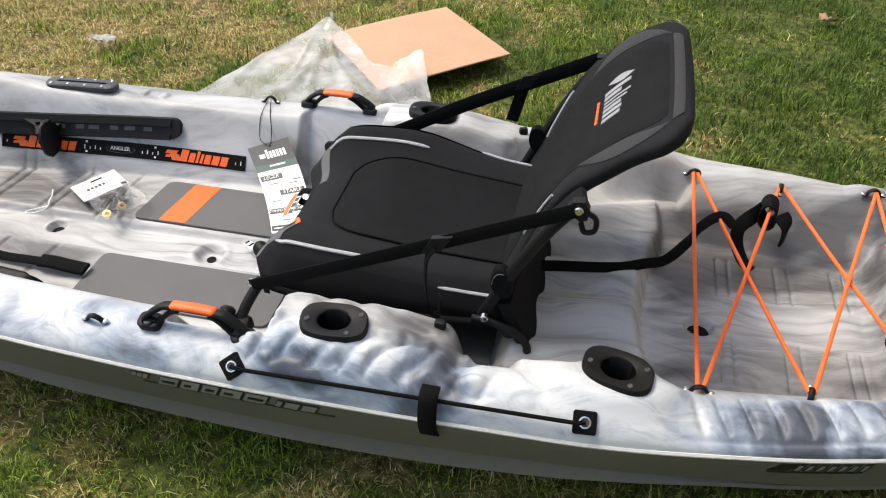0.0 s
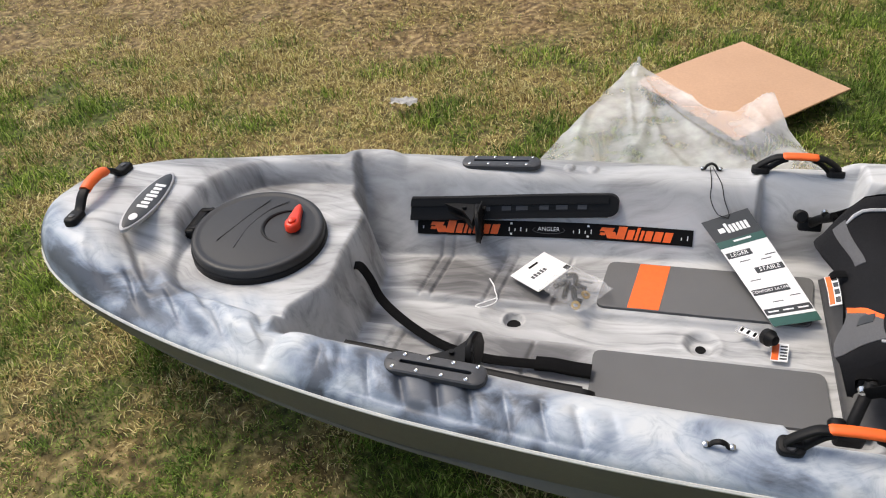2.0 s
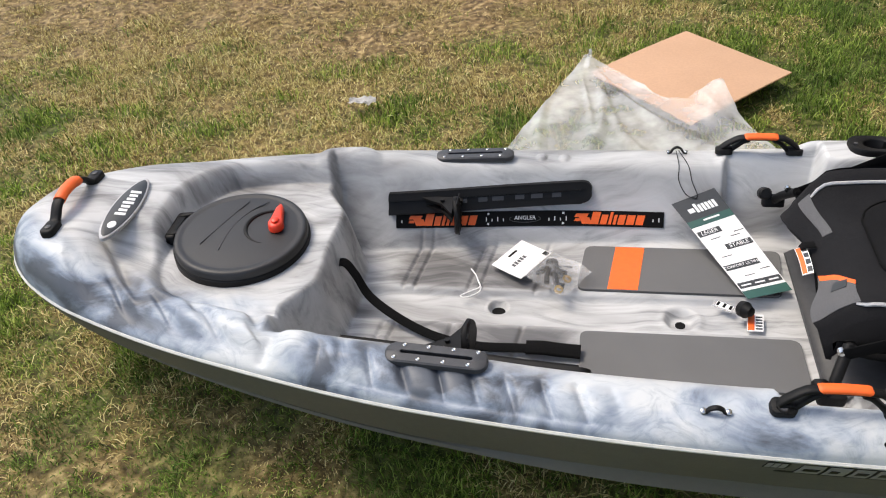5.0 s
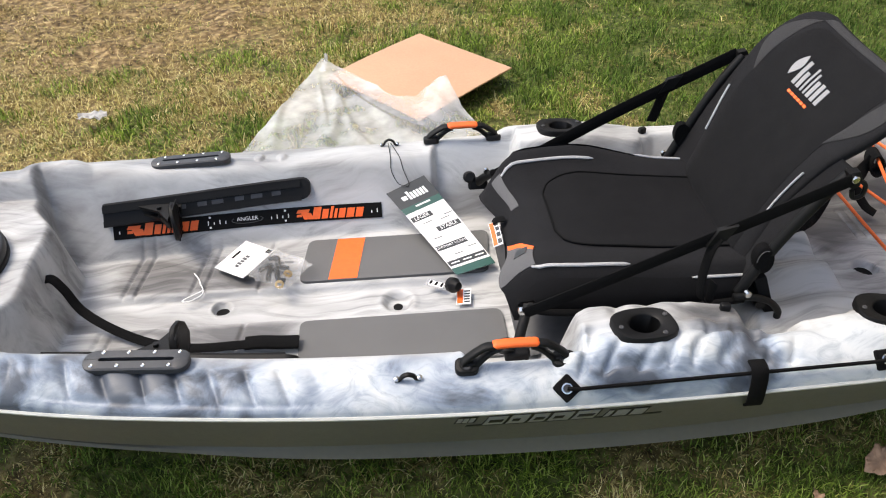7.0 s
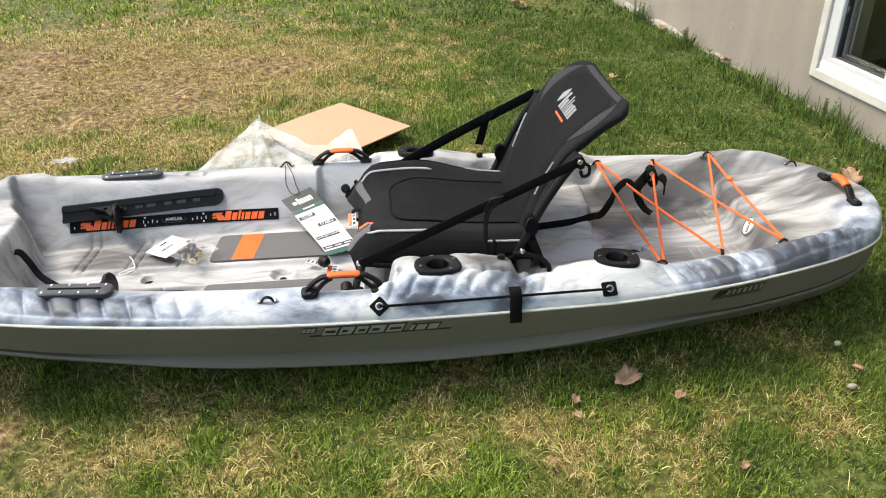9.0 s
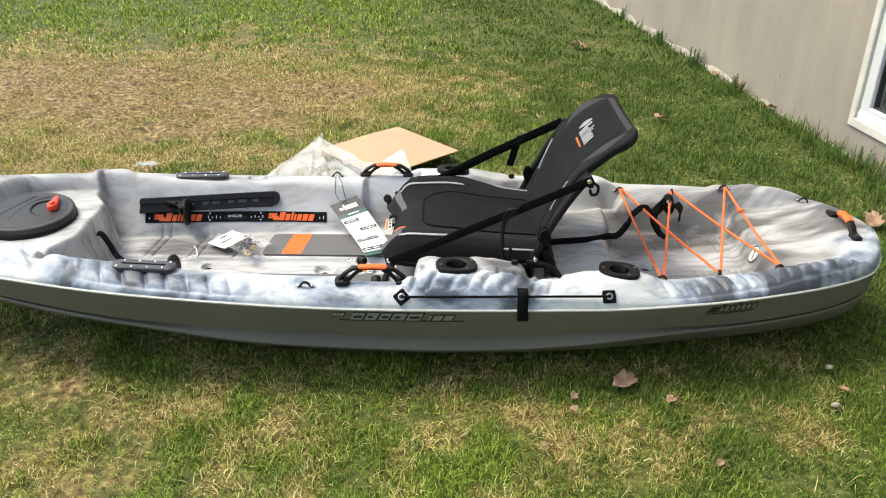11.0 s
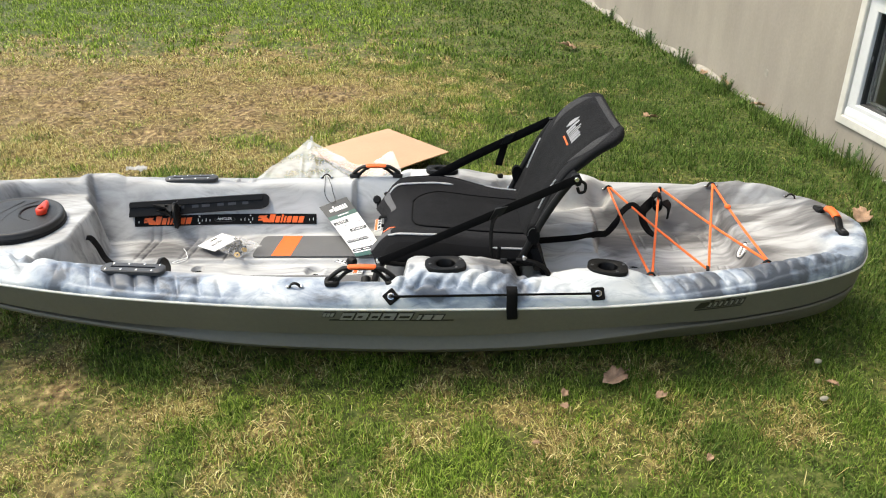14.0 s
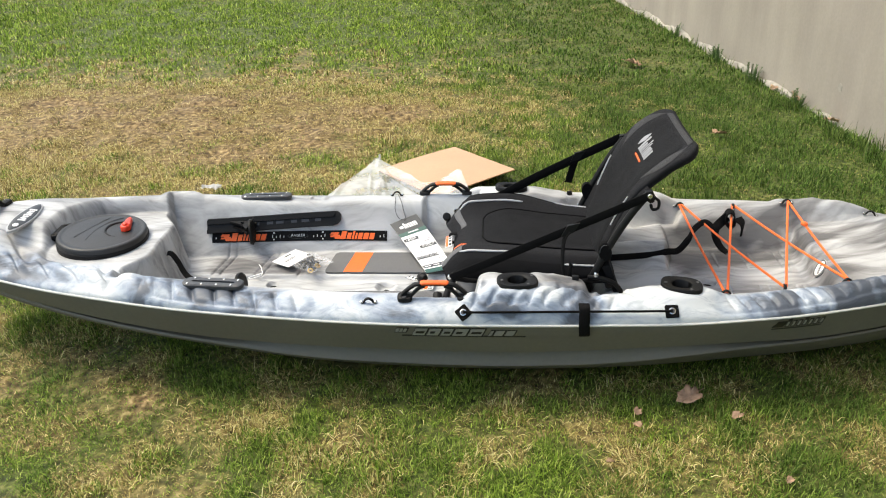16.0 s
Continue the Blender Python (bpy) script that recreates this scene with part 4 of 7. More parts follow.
tone = tone - 0.11 * (1 - rim) * smooth01(1.0, 1.15, X) * smooth01(0.50, 0.62, fractal(X * 3.5 + Y * 7, Y * 6 - X * 2, 3, 95))
fan = fractal((X * 0.55 - Y) * 24.0 + 1.6 * fractal(X * 6, Y * 6, 2, 99), (X + Y) * 3.0, 3, 101) - 0.5
tone = tone + 0.42 * fan * (1 - rim) * smooth01(0.95, 1.10, X) * smooth01(-0.05, 0.06, Y)
tone = tone + 0.40 * (fractal(X * 30.0 + 8 * Y, Y * 7.0, 3, 103) - 0.5) * rim * (Y < 0) * smooth01(0.76, 0.86, X) * (1 - smooth01(1.34, 1.42, X))
# shade between the seat and the near mound put into the tone, partly mottled
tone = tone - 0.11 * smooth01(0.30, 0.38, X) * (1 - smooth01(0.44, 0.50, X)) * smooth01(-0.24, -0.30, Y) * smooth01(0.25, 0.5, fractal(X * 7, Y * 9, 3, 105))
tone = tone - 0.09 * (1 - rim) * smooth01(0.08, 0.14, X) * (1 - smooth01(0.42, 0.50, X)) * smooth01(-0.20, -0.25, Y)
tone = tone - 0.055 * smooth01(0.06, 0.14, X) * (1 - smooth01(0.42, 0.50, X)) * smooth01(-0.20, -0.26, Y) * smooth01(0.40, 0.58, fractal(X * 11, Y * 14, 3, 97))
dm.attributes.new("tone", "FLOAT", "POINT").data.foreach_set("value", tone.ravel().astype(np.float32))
part("deck", dm, kayak, "white and grey swirled moulded plastic deck")


def bottom(x):
    return knots(x, (-1.527, -1.48, -1.4, -1.3, -1.1, -0.9, -0.7, -0.5, -0.3, 0.0, 0.2, 0.6, 0.9, 1.15, 1.3, 1.4, 1.455, 1.49, 1.51, 1.522),
                 (0.262, 0.242, 0.212, 0.182, 0.138, 0.102, 0.070, 0.042, 0.020, 0.004, 0.0, 0.0, 0.008, 0.020, 0.030, 0.042, 0.058, 0.095, 0.15, 0.215))


def crease(x):
    return knots(x, (-1.527, -1.3, -1.1, -0.86, -0.53, -0.22, 0.0, 0.23, 0.39, 0.54, 0.7, 0.85, 1.02, 1.2, 1.4, 1.522), (0.270, 0.232, 0.212, 0.190, 0.168, 0.158, 0.153, 0.150, 0.154, 0.162, 0.167, 0.167, 0.162, 0.164, 0.180, 0.23))


def chine(x):
    return knots(x, (-1.527, -1.3, -1.1, -0.86, -0.7, -0.54, -0.39, -0.23, 0.0, 0.2, 0.4, 0.55, 0.7, 0.9, 1.1, 1.3, 1.48, 1.522), (0.262, 0.205, 0.178, 0.150, 0.136, 0.121, 0.104, 0.092, 0.084, 0.081, 0.085, 0.095, 0.110, 0.122, 0.124, 0.130, 0.160, 0.216))


def hull_side(x, f):
    """A point of the near side's outline, f from 0 at the seam to 1 at the keel: half width and height."""
    b, s, k = float(beam(x)), float(seam(x)), float(bottom(x))
    zc, zh = float(crease(x)), max(float(chine(x)), k + 0.002)
    pts = ((0.0, b - 0.003, s - 0.006), (0.06, b - 0.004, s - 0.02), (0.40, 0.952 * b - 0.001, zc + 0.005), (0.44, 0.930 * b - 0.016, zc + 0.001), (0.48, 0.928 * b - 0.0125, zc - 0.007),
           (0.64, 0.934 * b - 0.003, zh + 0.032), (0.66, 0.938 * b - 0.002, zh + 0.026), (0.675, 0.912 * b - 0.004, zh + 0.018), (0.70, 0.890 * b, zh + 0.009), (0.76, 0.76 * b, zh - 0.40 * (zh - k)), (0.86, 0.60 * b, k + 0.22 * (zh - k)), (1.0, 0.0, k - 0.002))
    fs = [p[0] for p in pts]
    return float(np.interp(f, fs, [p[1] for p in pts])), float(np.interp(f, fs, [p[2] for p in pts]))


fs = [0, 0.03, 0.06, 0.15, 0.24, 0.33, 0.40, 0.42, 0.44, 0.46, 0.48, 0.54, 0.60, 0.64, 0.66, 0.675, 0.70, 0.73, 0.76, 0.81, 0.86, 0.93, 1.0]
rows = []
for x in np.linspace(BOW + 0.001, STERN - 0.001, 150):
    prof = [hull_side(x, f) for f in fs]
    rows.append([Vector((x, -w, z)) for w, z in prof] + [Vector((x, w, z)) for w, z in prof[-2::-1]])
hm = loft("hull", rows, M_hull, caps=True, closed=False, angle=24)
part("hull", hm, kayak, "matt olive-grey moulded hull with a pressed chine line")
lip = []
for x in np.linspace(BOW + 0.0008, STERN - 0.0008, 170):
    b, s = float(beam(x)), float(seam(x))
    lip.append((x, b, s))
outline = [Vector((x, -b, s)) for x, b, s in lip] + [Vector((x, b, s)) for x, b, s in lip[::-1]]
part("seam_edge", tube("seam_edge", outline + [outline[0]], 0.0038, M_edge, 6), kayak, "pale rolled edge where deck meets hull")


# ---- kayak: fittings ----
def carry_handle(m, first=None):
    if first:
        return copy_thing(first, m)
    h = new("carry_handle")
    h.parent, h.matrix_basis = kayak, m
    h["label"] = "black plastic side handle with an orange grip"
    arch = [(-0.096, 0, 0.002), (-0.094, 0, 0.010), (-0.084, 0, 0.022), (-0.062, 0, 0.039), (-0.046, 0, 0.0450), (0, 0, 0.046), (0.046, 0, 0.0450), (0.062, 0, 0.039), (0.084, 0, 0.022), (0.094, 0, 0.010), (0.096, 0, 0.002)]
    part("bow", ribbon("bow", arch, 0.017, 0.0095, (0, 1, 0), M_black, 5, 0.5), h)
    for sx in (-1, 1):
        part("strut", ribbon("strut", [(sx * 0.074, 0.0, 0.000), (sx * 0.066, 0, 0.010), (sx * 0.050, 0, 0.027), (sx * 0.040, 0, 0.035), (sx * 0.028, 0, 0.040)], 0.016, 0.0085, (0, 1, 0), M_black, 5, 0.5), h)
        part("foot", prism("foot", rounded_rect(0.042, 0.030, 0.011), -0.008, 0.0065, M_black, 0.003), h, "", pose(sx * 0.086, 0, 0.004, -22, 0, 0))
        part("web", ribbon("web", [(sx * 0.096, 0, 0.011), (sx * 0.070, 0, 0.010)], 0.016, 0.008, (0, 1, 0), M_black, 0, 0.5), h)
        well = part("bolt_well", ring("bolt_well", [[Vector((r * math.cos(2 * math.pi * k / 20), r * math.sin(2 * math.pi * k / 20), z)) for k in range(20)] for r, z in ((0.0105, 0.0), (0.0100, 0.003), (0.0082, 0.0035), (0.0076, 0.0)) ], M_black), h, "", pose(sx * 0.087, 0.006, 0.0095, -40, 0, 0))
        part("bolt", lathe("bolt", [(0.0072, -0.002), (0.0072, 0.0008), (0.0055, 0.0018), (0.0030, 0.0012), (0.0005, 0.0010)], M_track, 14), well)
    part("grip", ribbon("grip", [(-0.036, 0.0, 0.0468), (-0.032, 0.0, 0.0480), (0, 0.0, 0.0490), (0.032, 0.0, 0.0480), (0.036, 0.0, 0.0468)], 0.0195, 0.0120, (0, 1, 0), M_orange, 4, 0.6), h, "orange rubber grip")
    return h


LOW = Matrix.Diagonal((0.92, 1.0, 0.90, 1))



def side_grip(x, y, turn):
    return Matrix.Translation(deck_pt(x, y, 0.002)) @ pose(0, 0, 0, 6, 0, turn) @ LOW


hn = carry_handle(side_grip(0.025, -0.368, 180))
carry_handle(side_grip(0.02, 0.368, 0), hn)


def end_handle(name, m, lift, half):
    h = new(name)
    h.parent, h.matrix_basis = kayak, m
    h["label"] = "black rubber end handle with an orange sleeve"
    part("strap", ribbon("strap", [(0, -half, 0.006), (0, -half * 0.72, 0.010), (0, -half * 0.45, lift * 0.8), (0, 0, lift), (0, half * 0.45, lift * 0.8), (0, half * 0.72, 0.010), (0, half, 0.006)], 0.022, 0.010, (1, 0, 0), M_black, 6, 0.6), h)
    part("sleeve", ribbon("sleeve", [(0, -half * 0.36, lift * 0.87), (0, -half * 0.15, lift * 0.99), (0, half * 0.15, lift * 0.99), (0, half * 0.36, lift * 0.87)], 0.027, 0.019, (1, 0, 0), M_orange, 4, 0.8), h, "orange sleeve")
    for sy in (-1, 1):
        part("end_tab", prism("end_tab", [(a, sy * half * 0.92 + b) for a, b in rounded_rect(0.028, 0.045, 0.010)], -0.002, 0.013, M_black, 0.005), h)
        part("bolt", lathe("bolt", [(0.006, 0), (0.006, 0.002), (0.004, 0.003), (0.0005, 0.003)], M_track, 12), h, "", pose(0, sy * half * 0.98, 0.0125))
    return h


end_handle("bow_handle", frame_at((-1.372, 0.0, float(deck_z(-1.372, 0)) - 0.004), (1, 0, 0.02), (0, 1, 0)), 0.040, 0.098)
end_handle("stern_handle", frame_at((1.418, 0.005, float(deck_z(1.418, 0)) - 0.003), (1, 0, -0.05), (0, 1, 0)), 0.034, 0.088)


def oval(rx, ry, n=40, p=2.5):
    out = []
    for k in range(n):
        a = 2 * math.pi * k / n
        c, s = math.cos(a), math.sin(a)
        out.append((rx * math.copysign(abs(c) ** (2 / p), c), ry * math.copysign(abs(s) ** (2 / p), s)))
    return out


def rod_holder(m, first=None):
    if first:
        return copy_thing(first, m)
    h = new("rod_holder")
    h.parent, h.matrix_basis = kayak, m
    h["label"] = "black flush-mounted rod holder with an open bore"

    def at(pts, z, k=1.0):
        return [Vector((x * k, y * k, z)) for x, y in pts]
    outer, bore = [(x - 0.10 * y, y) for x, y in oval(0.0535, 0.0365, 48, 2.9)], oval(0.0265, 0.0205, 48, 2.0)
    part("flange", ring("flange", [at(outer, -0.006), at(outer, 0.005), at(outer, 0.0080, 0.955), at(bore, 0.0080, 1.14), at(bore, 0.0055), at(bore, -0.08, 0.93), at(bore, -0.08, 1.05), at(bore, -0.003, 1.1)], M_black, 50), h)
    part("bore_end", lathe("bore_end", [(0.026, -0.081), (0.026, -0.075)], M_ink, 24), h)
    for a, b in ((0.040, 0.014), (-0.041, -0.004), (0.026, -0.026)):
        part("screw", lathe("screw", [(0.0042, 0), (0.0042, 0.0012), (0.0026, 0.0022), (0.0004, 0.0012)], M_track, 12), h, "", pose(a, b, 0.0081))
    return h


def seat_pose(x, y, z, turn, tip):
    return Matrix.Translation((x, y, z)) @ pose(0, 0, 0, tip, 0, turn)


def flat_pose(x, y, turn=0.0, up=0.0, tip=0.0):
    return Matrix.Translation(deck_pt(x, y, up)) @ pose(0, 0, 0, tip, 0, turn)


rod = rod_holder(seat_pose(0.243, -0.335, 0.330, 4, 3))
rod_holder(seat_pose(0.243, 0.337, 0.330, -4, -3), rod)
rod_holder(seat_pose(0.675, -0.322, 0.312, -14, 3), rod)


def mounting_track(m, first=None):
    if first:
        return copy_thing(first, m)
    h = new("mounting_track")
    h.parent, h.matrix_basis = kayak, m
    h["label"] = "grey slotted gear track fixed with steel screws"
    out, slot = rounded_rect(0.172, 0.044, 0.020, 8), rounded_rect(0.122, 0.0075, 0.0036, 8)

    def at(pts, z, k=0.0):
        return [Vector((x - math.copysign(k, x), y - math.copysign(k, y), z)) for x, y in pts]
    part("track_body", ring("track_body", [at(out, -0.002), at(out, 0.0075), at(out, 0.010, 0.0025), at(slot, 0.010), at(slot, -0.002)], M_track, 40), h)
    part("slot_floor", prism("slot_floor", rounded_rect(0.126, 0.010, 0.003), -0.002, 0.002, M_ink, 0.0005), h)
    for sx in (-0.062, -0.021, 0.021, 0.062):
        for sy in (-0.0145, 0.0145):
            part("screw", lathe("screw", [(0.0036, 0), (0.0036, 0.001), (0.0024, 0.0018), (0.0004, 0.0012)], M_steel, 12), h, "", pose(sx + (0.006 if sy > 0 else -0.006), sy, 0.0099))
    return h


tr = mounting_track(flat_pose(-0.585, -0.311, -4.5, 0.003, 2))
mounting_track(flat_pose(-0.592, 0.318, 4.5, 0.003, -2), tr)


def pad_eye(m, first=None):
    if first:
        return copy_thing(first, m)
    h = new("pad_eye")
    h.parent, h.matrix_basis = kayak, m
    h["label"] = "black deck eye held by two steel rivets"
    part("loop", ribbon("loop", [(-0.021, 0, 0.002), (-0.013, 0, 0.003), (-0.009, 0, 0.010), (0, 0, 0.0145), (0.009, 0, 0.010), (0.013, 0, 0.003), (0.021, 0, 0.002)], 0.009, 0.0045, (0, 1, 0), M_black, 5, 0.7), h)
    for sx in (-1, 1):
        part("rivet", lathe("rivet", [(0.0052, 0), (0.0048, 0.002), (0.003, 0.0033), (0.0004, 0.0036)], M_steel, 12), h, "steel rivet", pose(sx * 0.0185, 0, 0.0035))
    return h


pe = pad_eye(deck_pose(-0.15, -0.374, 0, 0.001))
EYES = {"f1": (0.803, 0.306, 0), "f2": (0.968, 0.277, 80), "f3": (1.134, 0.266, 5), "n1": (0.799, -0.302, 0), "n2": (0.959, -0.278, 80), "n3": (1.133, -0.25, 15)}
pad_eye(deck_pose(-0.15, 0.373, 0, 0.001), pe)
for x, y, turn in EYES.values():
    pad_eye(flat_pose(x, y, turn, 0.001), pe)
pad_eye(flat_pose(1.372, 0.192, -30, 0.001), pe)
part("deck_cleat", box("deck_cleat", 0.018, 0.012, 0.014, M_black, 0.003), kayak, "small black strap cleat", flat_pose(0.44, 0.345, 20))
part("deck_cleat", box("deck_cleat", 0.018, 0.012, 0.012, M_black, 0.003), kayak, "small black strap cleat", flat_pose(0.40, -0.29, -10))

# shock cord laced over the tank well
for a, b in (("f1", "n1"), ("f1", "n2"), ("f2", "n1"), ("f2", "n3"), ("f3", "n2"), ("f3", "n3")):
    p, q = (deck_pt(*EYES[k][:2], 0.0105) for k in (a, b))
    p, q = p + Vector((0.004 if b != "n1" else -0.003, 0, 0)), q + Vector((0.004 if a != "f1" else -0.003, 0, 0))
    pts = [p + (q - p) * t - Vector((0, 0, 0.006 * math.sin(math.pi * t))) for t in np.linspace(0, 1, 14)]
    part("bungee_cord", tube("bungee_cord", pts, 0.0036, M_cord, 8), kayak, "taut orange shock cord")
kn = deck_pt(*EYES["f3"][:2], 0.0105).lerp(deck_pt(*EYES["n3"][:2], 0.0105), 0.33)
part("cord_knot", lathe("cord_knot", [(0.003, -0.012), (0.007, -0.008), (0.008, 0), (0.007, 0.008), (0.003, 0.012)], M_cord, 12), kayak, "orange knot", Matrix.Translation(kn) @ pose(0, 0, 0, 80, 0, 15))

# side cord for a paddle, with its fabric tabs
tabs = ((0.102, -0.411, 40), (0.637, -0.402, 3))


for x, y, turn in tabs:
    tab = part("cord_tab", prism("cord_tab", rounded_rect(0.034, 0.034, 0.004), -0.003, 0.003, M_web, 0.001), kayak, "square black tab with a steel grommet", deck_pose(x, y, turn, 0.002))
    part("grommet", ring("grommet", [[Vector((r * math.cos(2 * math.pi * k / 24), r * math.sin(2 * math.pi * k / 24), z)) for k in range(24)] for r, z in ((0.0095, 0.002), (0.009, 0.0045), (0.0065, 0.005), (0.0055, 0.002))], M_steel), tab)
    part("grommet_centre", lathe("grommet_centre", [(0.006, 0.002), (0.006, 0.0034), (0.001, 0.0036)], M_track, 16), tab)
c0, c1 = deck_pose(*tabs[0], 0.002) @ Vector((0, 0, 0.007)), deck_pose(*tabs[1], 0.002) @ Vector((0, 0, 0.007))
pts = []
for t in np.linspace(0.03, 0.98, 40):
    p = c0.lerp(c1, t)
    pts.append(Vector((p.x, min(p.y - 0.004, -float(beam(p.x)) + 0.012), p.z + 0.001)))
part("paddle_cord", tube("paddle_cord", [c0] + pts + [c1], 0.0032, M_web, 8), kayak, "thin black elastic cord")
vx, vb, vs = 0.412, float(beam(0.412)), float(seam(0.412))
part("hook_strap", ribbon("hook_strap", [(vx, -vb + 0.022, 0.302), (vx, -vb + 0.004, 0.300), (vx, -vb - 0.004, 0.285), (vx, -vb - 0.008, 0.255), (vx + 0.002, -vb - 0.005, 0.230), (vx + 0.003, -vb + 0.002, 0.219)], 0.028, 0.005, (1, 0, 0), M_web, 6, 0.5), kayak, "black hook-and-loop paddle strap")

# hatch cover
hatch = new("hatch_cover")
hatch.parent, hatch.matrix_basis = kayak, Matrix.Translation((-1.025, -0.010, 0.300)) @ pose(0, 0, 0, 1.0, 2.0, 0) @ Matrix.Diagonal((1.015, 1.015, 1.0, 1))
hatch["label"] = "round black hatch cover with a red quarter-turn valve"
part("lid", lathe("lid", [(0.124, -0.012), (0.1285, -0.006), (0.1305, 0.004), (0.1305, 0.022), (0.1285, 0.0265), (0.1245, 0.0285), (0.119, 0.0282), (0.115, 0.0268), (0.110, 0.0270), (0.095, 0.0285), (0.06, 0.0300), (0.03, 0.0305), (0.001, 0.0305)], M_hatch, 72, 60), hatch)
part("flange", lathe("flange", [(0.1325, -0.020), (0.1335, -0.010), (0.1335, 0.009), (0.1315, 0.0115), (0.120, 0.0115)], M_black, 64), hatch)


# the finger recess isn't cut; a black raised crescent imitates its shaded side
crescent = [(0.060 + 0.052 * math.cos(a), 0.016 + 0.052 * math.sin(a), 0.0298) for a in np.linspace(radians(75), radians(265), 26)]
part("finger_ridge", tube("finger_ridge", crescent, [0.0006 + 0.0042 * math.sin(math.pi * k / 25) for k in range(26)], M_black, 8), hatch, "raised black crescent standing in for the shade of a finger recess")
for line in (((-0.013, 0.094), (-0.030, 0.050), (-0.049, -0.005), (-0.064, -0.050)), ((0.028, 0.096), (-0.002, 0.058), (-0.020, 0.0), (-0.022, -0.065))):
    part("raised_line", tube("raised_line", [(x, y, 0.0302) for x, y in line], 0.0011, M_track, 6, 7), hatch)
valve = part("valve", loft("valve", [[Vector((x * k, y * k, z)) for x, y in [(0.0135 * math.cos(a), 0.0135 * math.sin(a)) for a in np.linspace(-0.2 * math.pi, 1.2 * math.pi, 17)] + [(-0.0055, -0.042), (0.0, -0.050), (0.0055, -0.042)]] for z, k in ((0.0, 1.0), (0.009, 1.0), (0.013, 0.9), (0.0145, 0.7))], M_red, angle=50), hatch, "red plastic valve toggle", pose(0.070, 0.012, 0.0315, 0, 0, 187) @ Matrix.Diagonal((1.12, 1.30, 1.15, 1)))
part("valve_nub", lathe("valve_nub", [(0.007, 0), (0.007, 0.004), (0.004, 0.006), (0.0005, 0.006)], M_red, 14), valve, "", pose(0, 0.0, 0.0145))
part("hinge", box("hinge", 0.022, 0.085, 0.020, M_black, 0.005), hatch, "", pose(-0.142, 0.022, -0.002, 0, -8, 0))
part("hinge_pin", tube("hinge_pin", [(-0.152, -0.024, 0.004), (-0.152, 0.068, 0.004)], 0.006, M_black, 10), hatch)
for hy in (-0.008, 0.052):
    part("hinge_arm", box("hinge_arm", 0.034, 0.011, 0.010, M_black, 0.003), hatch, "", pose(-0.134, hy, 0.012, 0, -14, 0))

# name plate on the bow
plate = part("bow_plate", prism("bow_plate", oval(0.0265, 0.104, 40, 1.75), -0.004, 0.0035, M_silver, 0.001), kayak, "oval black and silver name plate", frame_at(deck_pt(-1.262, -0.002, 0.002), (1, 0, float(deck_z(-1.25, 0) - deck_z(-1.275, 0)) / 0.025), (0.06, 1, 0)))
part("plate_field", prism("plate_field", oval(0.0232, 0.096, 40, 1.75), 0.0034, 0.0042, M_slate, 0.0003), plate)
for k in range(7):
    part("plate_mark", box("plate_mark", 0.017 if k % 3 else 0.022, 0.0080, 0.0006, M_white, 0.0003), plate, "", pose(0.001, 0.035 - 0.0125 * k + 0.016, 0.0042, 0, 0, 8))
part("plate_mark", prism("plate_mark", oval(0.008, 0.011, 16, 2), 0.0042, 0.0049, M_white, 0.0003), plate, "", pose(0.001, -0.060, 0))


def deck_patch(name, x0, x1, y0, y1, thick, mat, corner=0.008, nu=14, nv=9, skew=0.0):
    """A pad or decal on the deck; skew slants its ends."""
    ym = (y0 + y1) / 2
    def span(u):
        e = min(u - x0, x1 - u)
        k = corner - math.sqrt(max(corner ** 2 - (corner - min(e, corner)) ** 2, 0)) if e < corner else 0
        return (y0 + k, y1 - k)
    us = [x0, x0 + corner * 0.15, x0 + corner * 0.5, x0 + corner] + list(np.linspace(x0 + corner, x1 - corner, nu))[1:-1] + [x1 - corner, x1 - corner * 0.5, x1 - corner * 0.15, x1]
    return shell(name, lambda u, v: (u + skew * (v - ym), v, float(deck_z(u + skew * (v - ym), v))), us, span, nv, thick, mat)


pad_far = part("foot_pad", deck_patch("foot_pad", -0.352, 0.052, 0.058, 0.203, 0.006, M_pad, 0.016, skew=0.12), kayak, "grey foam foot pad with an orange stripe")
part("pad_stripe", deck_patch("pad_stripe", -0.289, -0.228, 0.060, 0.201, 0.0068, M_orangeink, 0.001, skew=0.14), pad_far, "orange stripe")
part("foot_pad", deck_patch("foot_pad", -0.352, 0.052, -0.200, -0.066, 0.006, M_pad, 0.016), kayak, "plain grey foam foot pad")
for x, y, r in ((-0.155, 0.0, 0.010), (-0.518, 0.013, 0.014), (0.826, -0.038, 0.020)):
    part("drain_hole", lathe("drain_hole", [(r, -0.01), (r, 0.0008), (r * 0.9, 0.001), (r * 0.6, 0.0002)], M_ink, 20), kayak, "dark drain hole", Matrix.Translation(deck_pt(x, y, 0.0006)))


# fish tape on the inner wall of the foot well
def wall_y(x, z, sgn=1):
    """Where the inner wall of the foot well stands at a height."""
    a = np.linspace(0.14, 0.40, 130)
    zz = np.maximum.accumulate(deck_z(np.full_like(a, x), a))
    return sgn * float(np.interp(z, zz, a))


def ruler_pt(u, v):
    x = -0.763 + 0.586 * u
    z = 0.203 - 0.014 * u + 0.0150 * v
    return (x, wall_y(x, z), z)


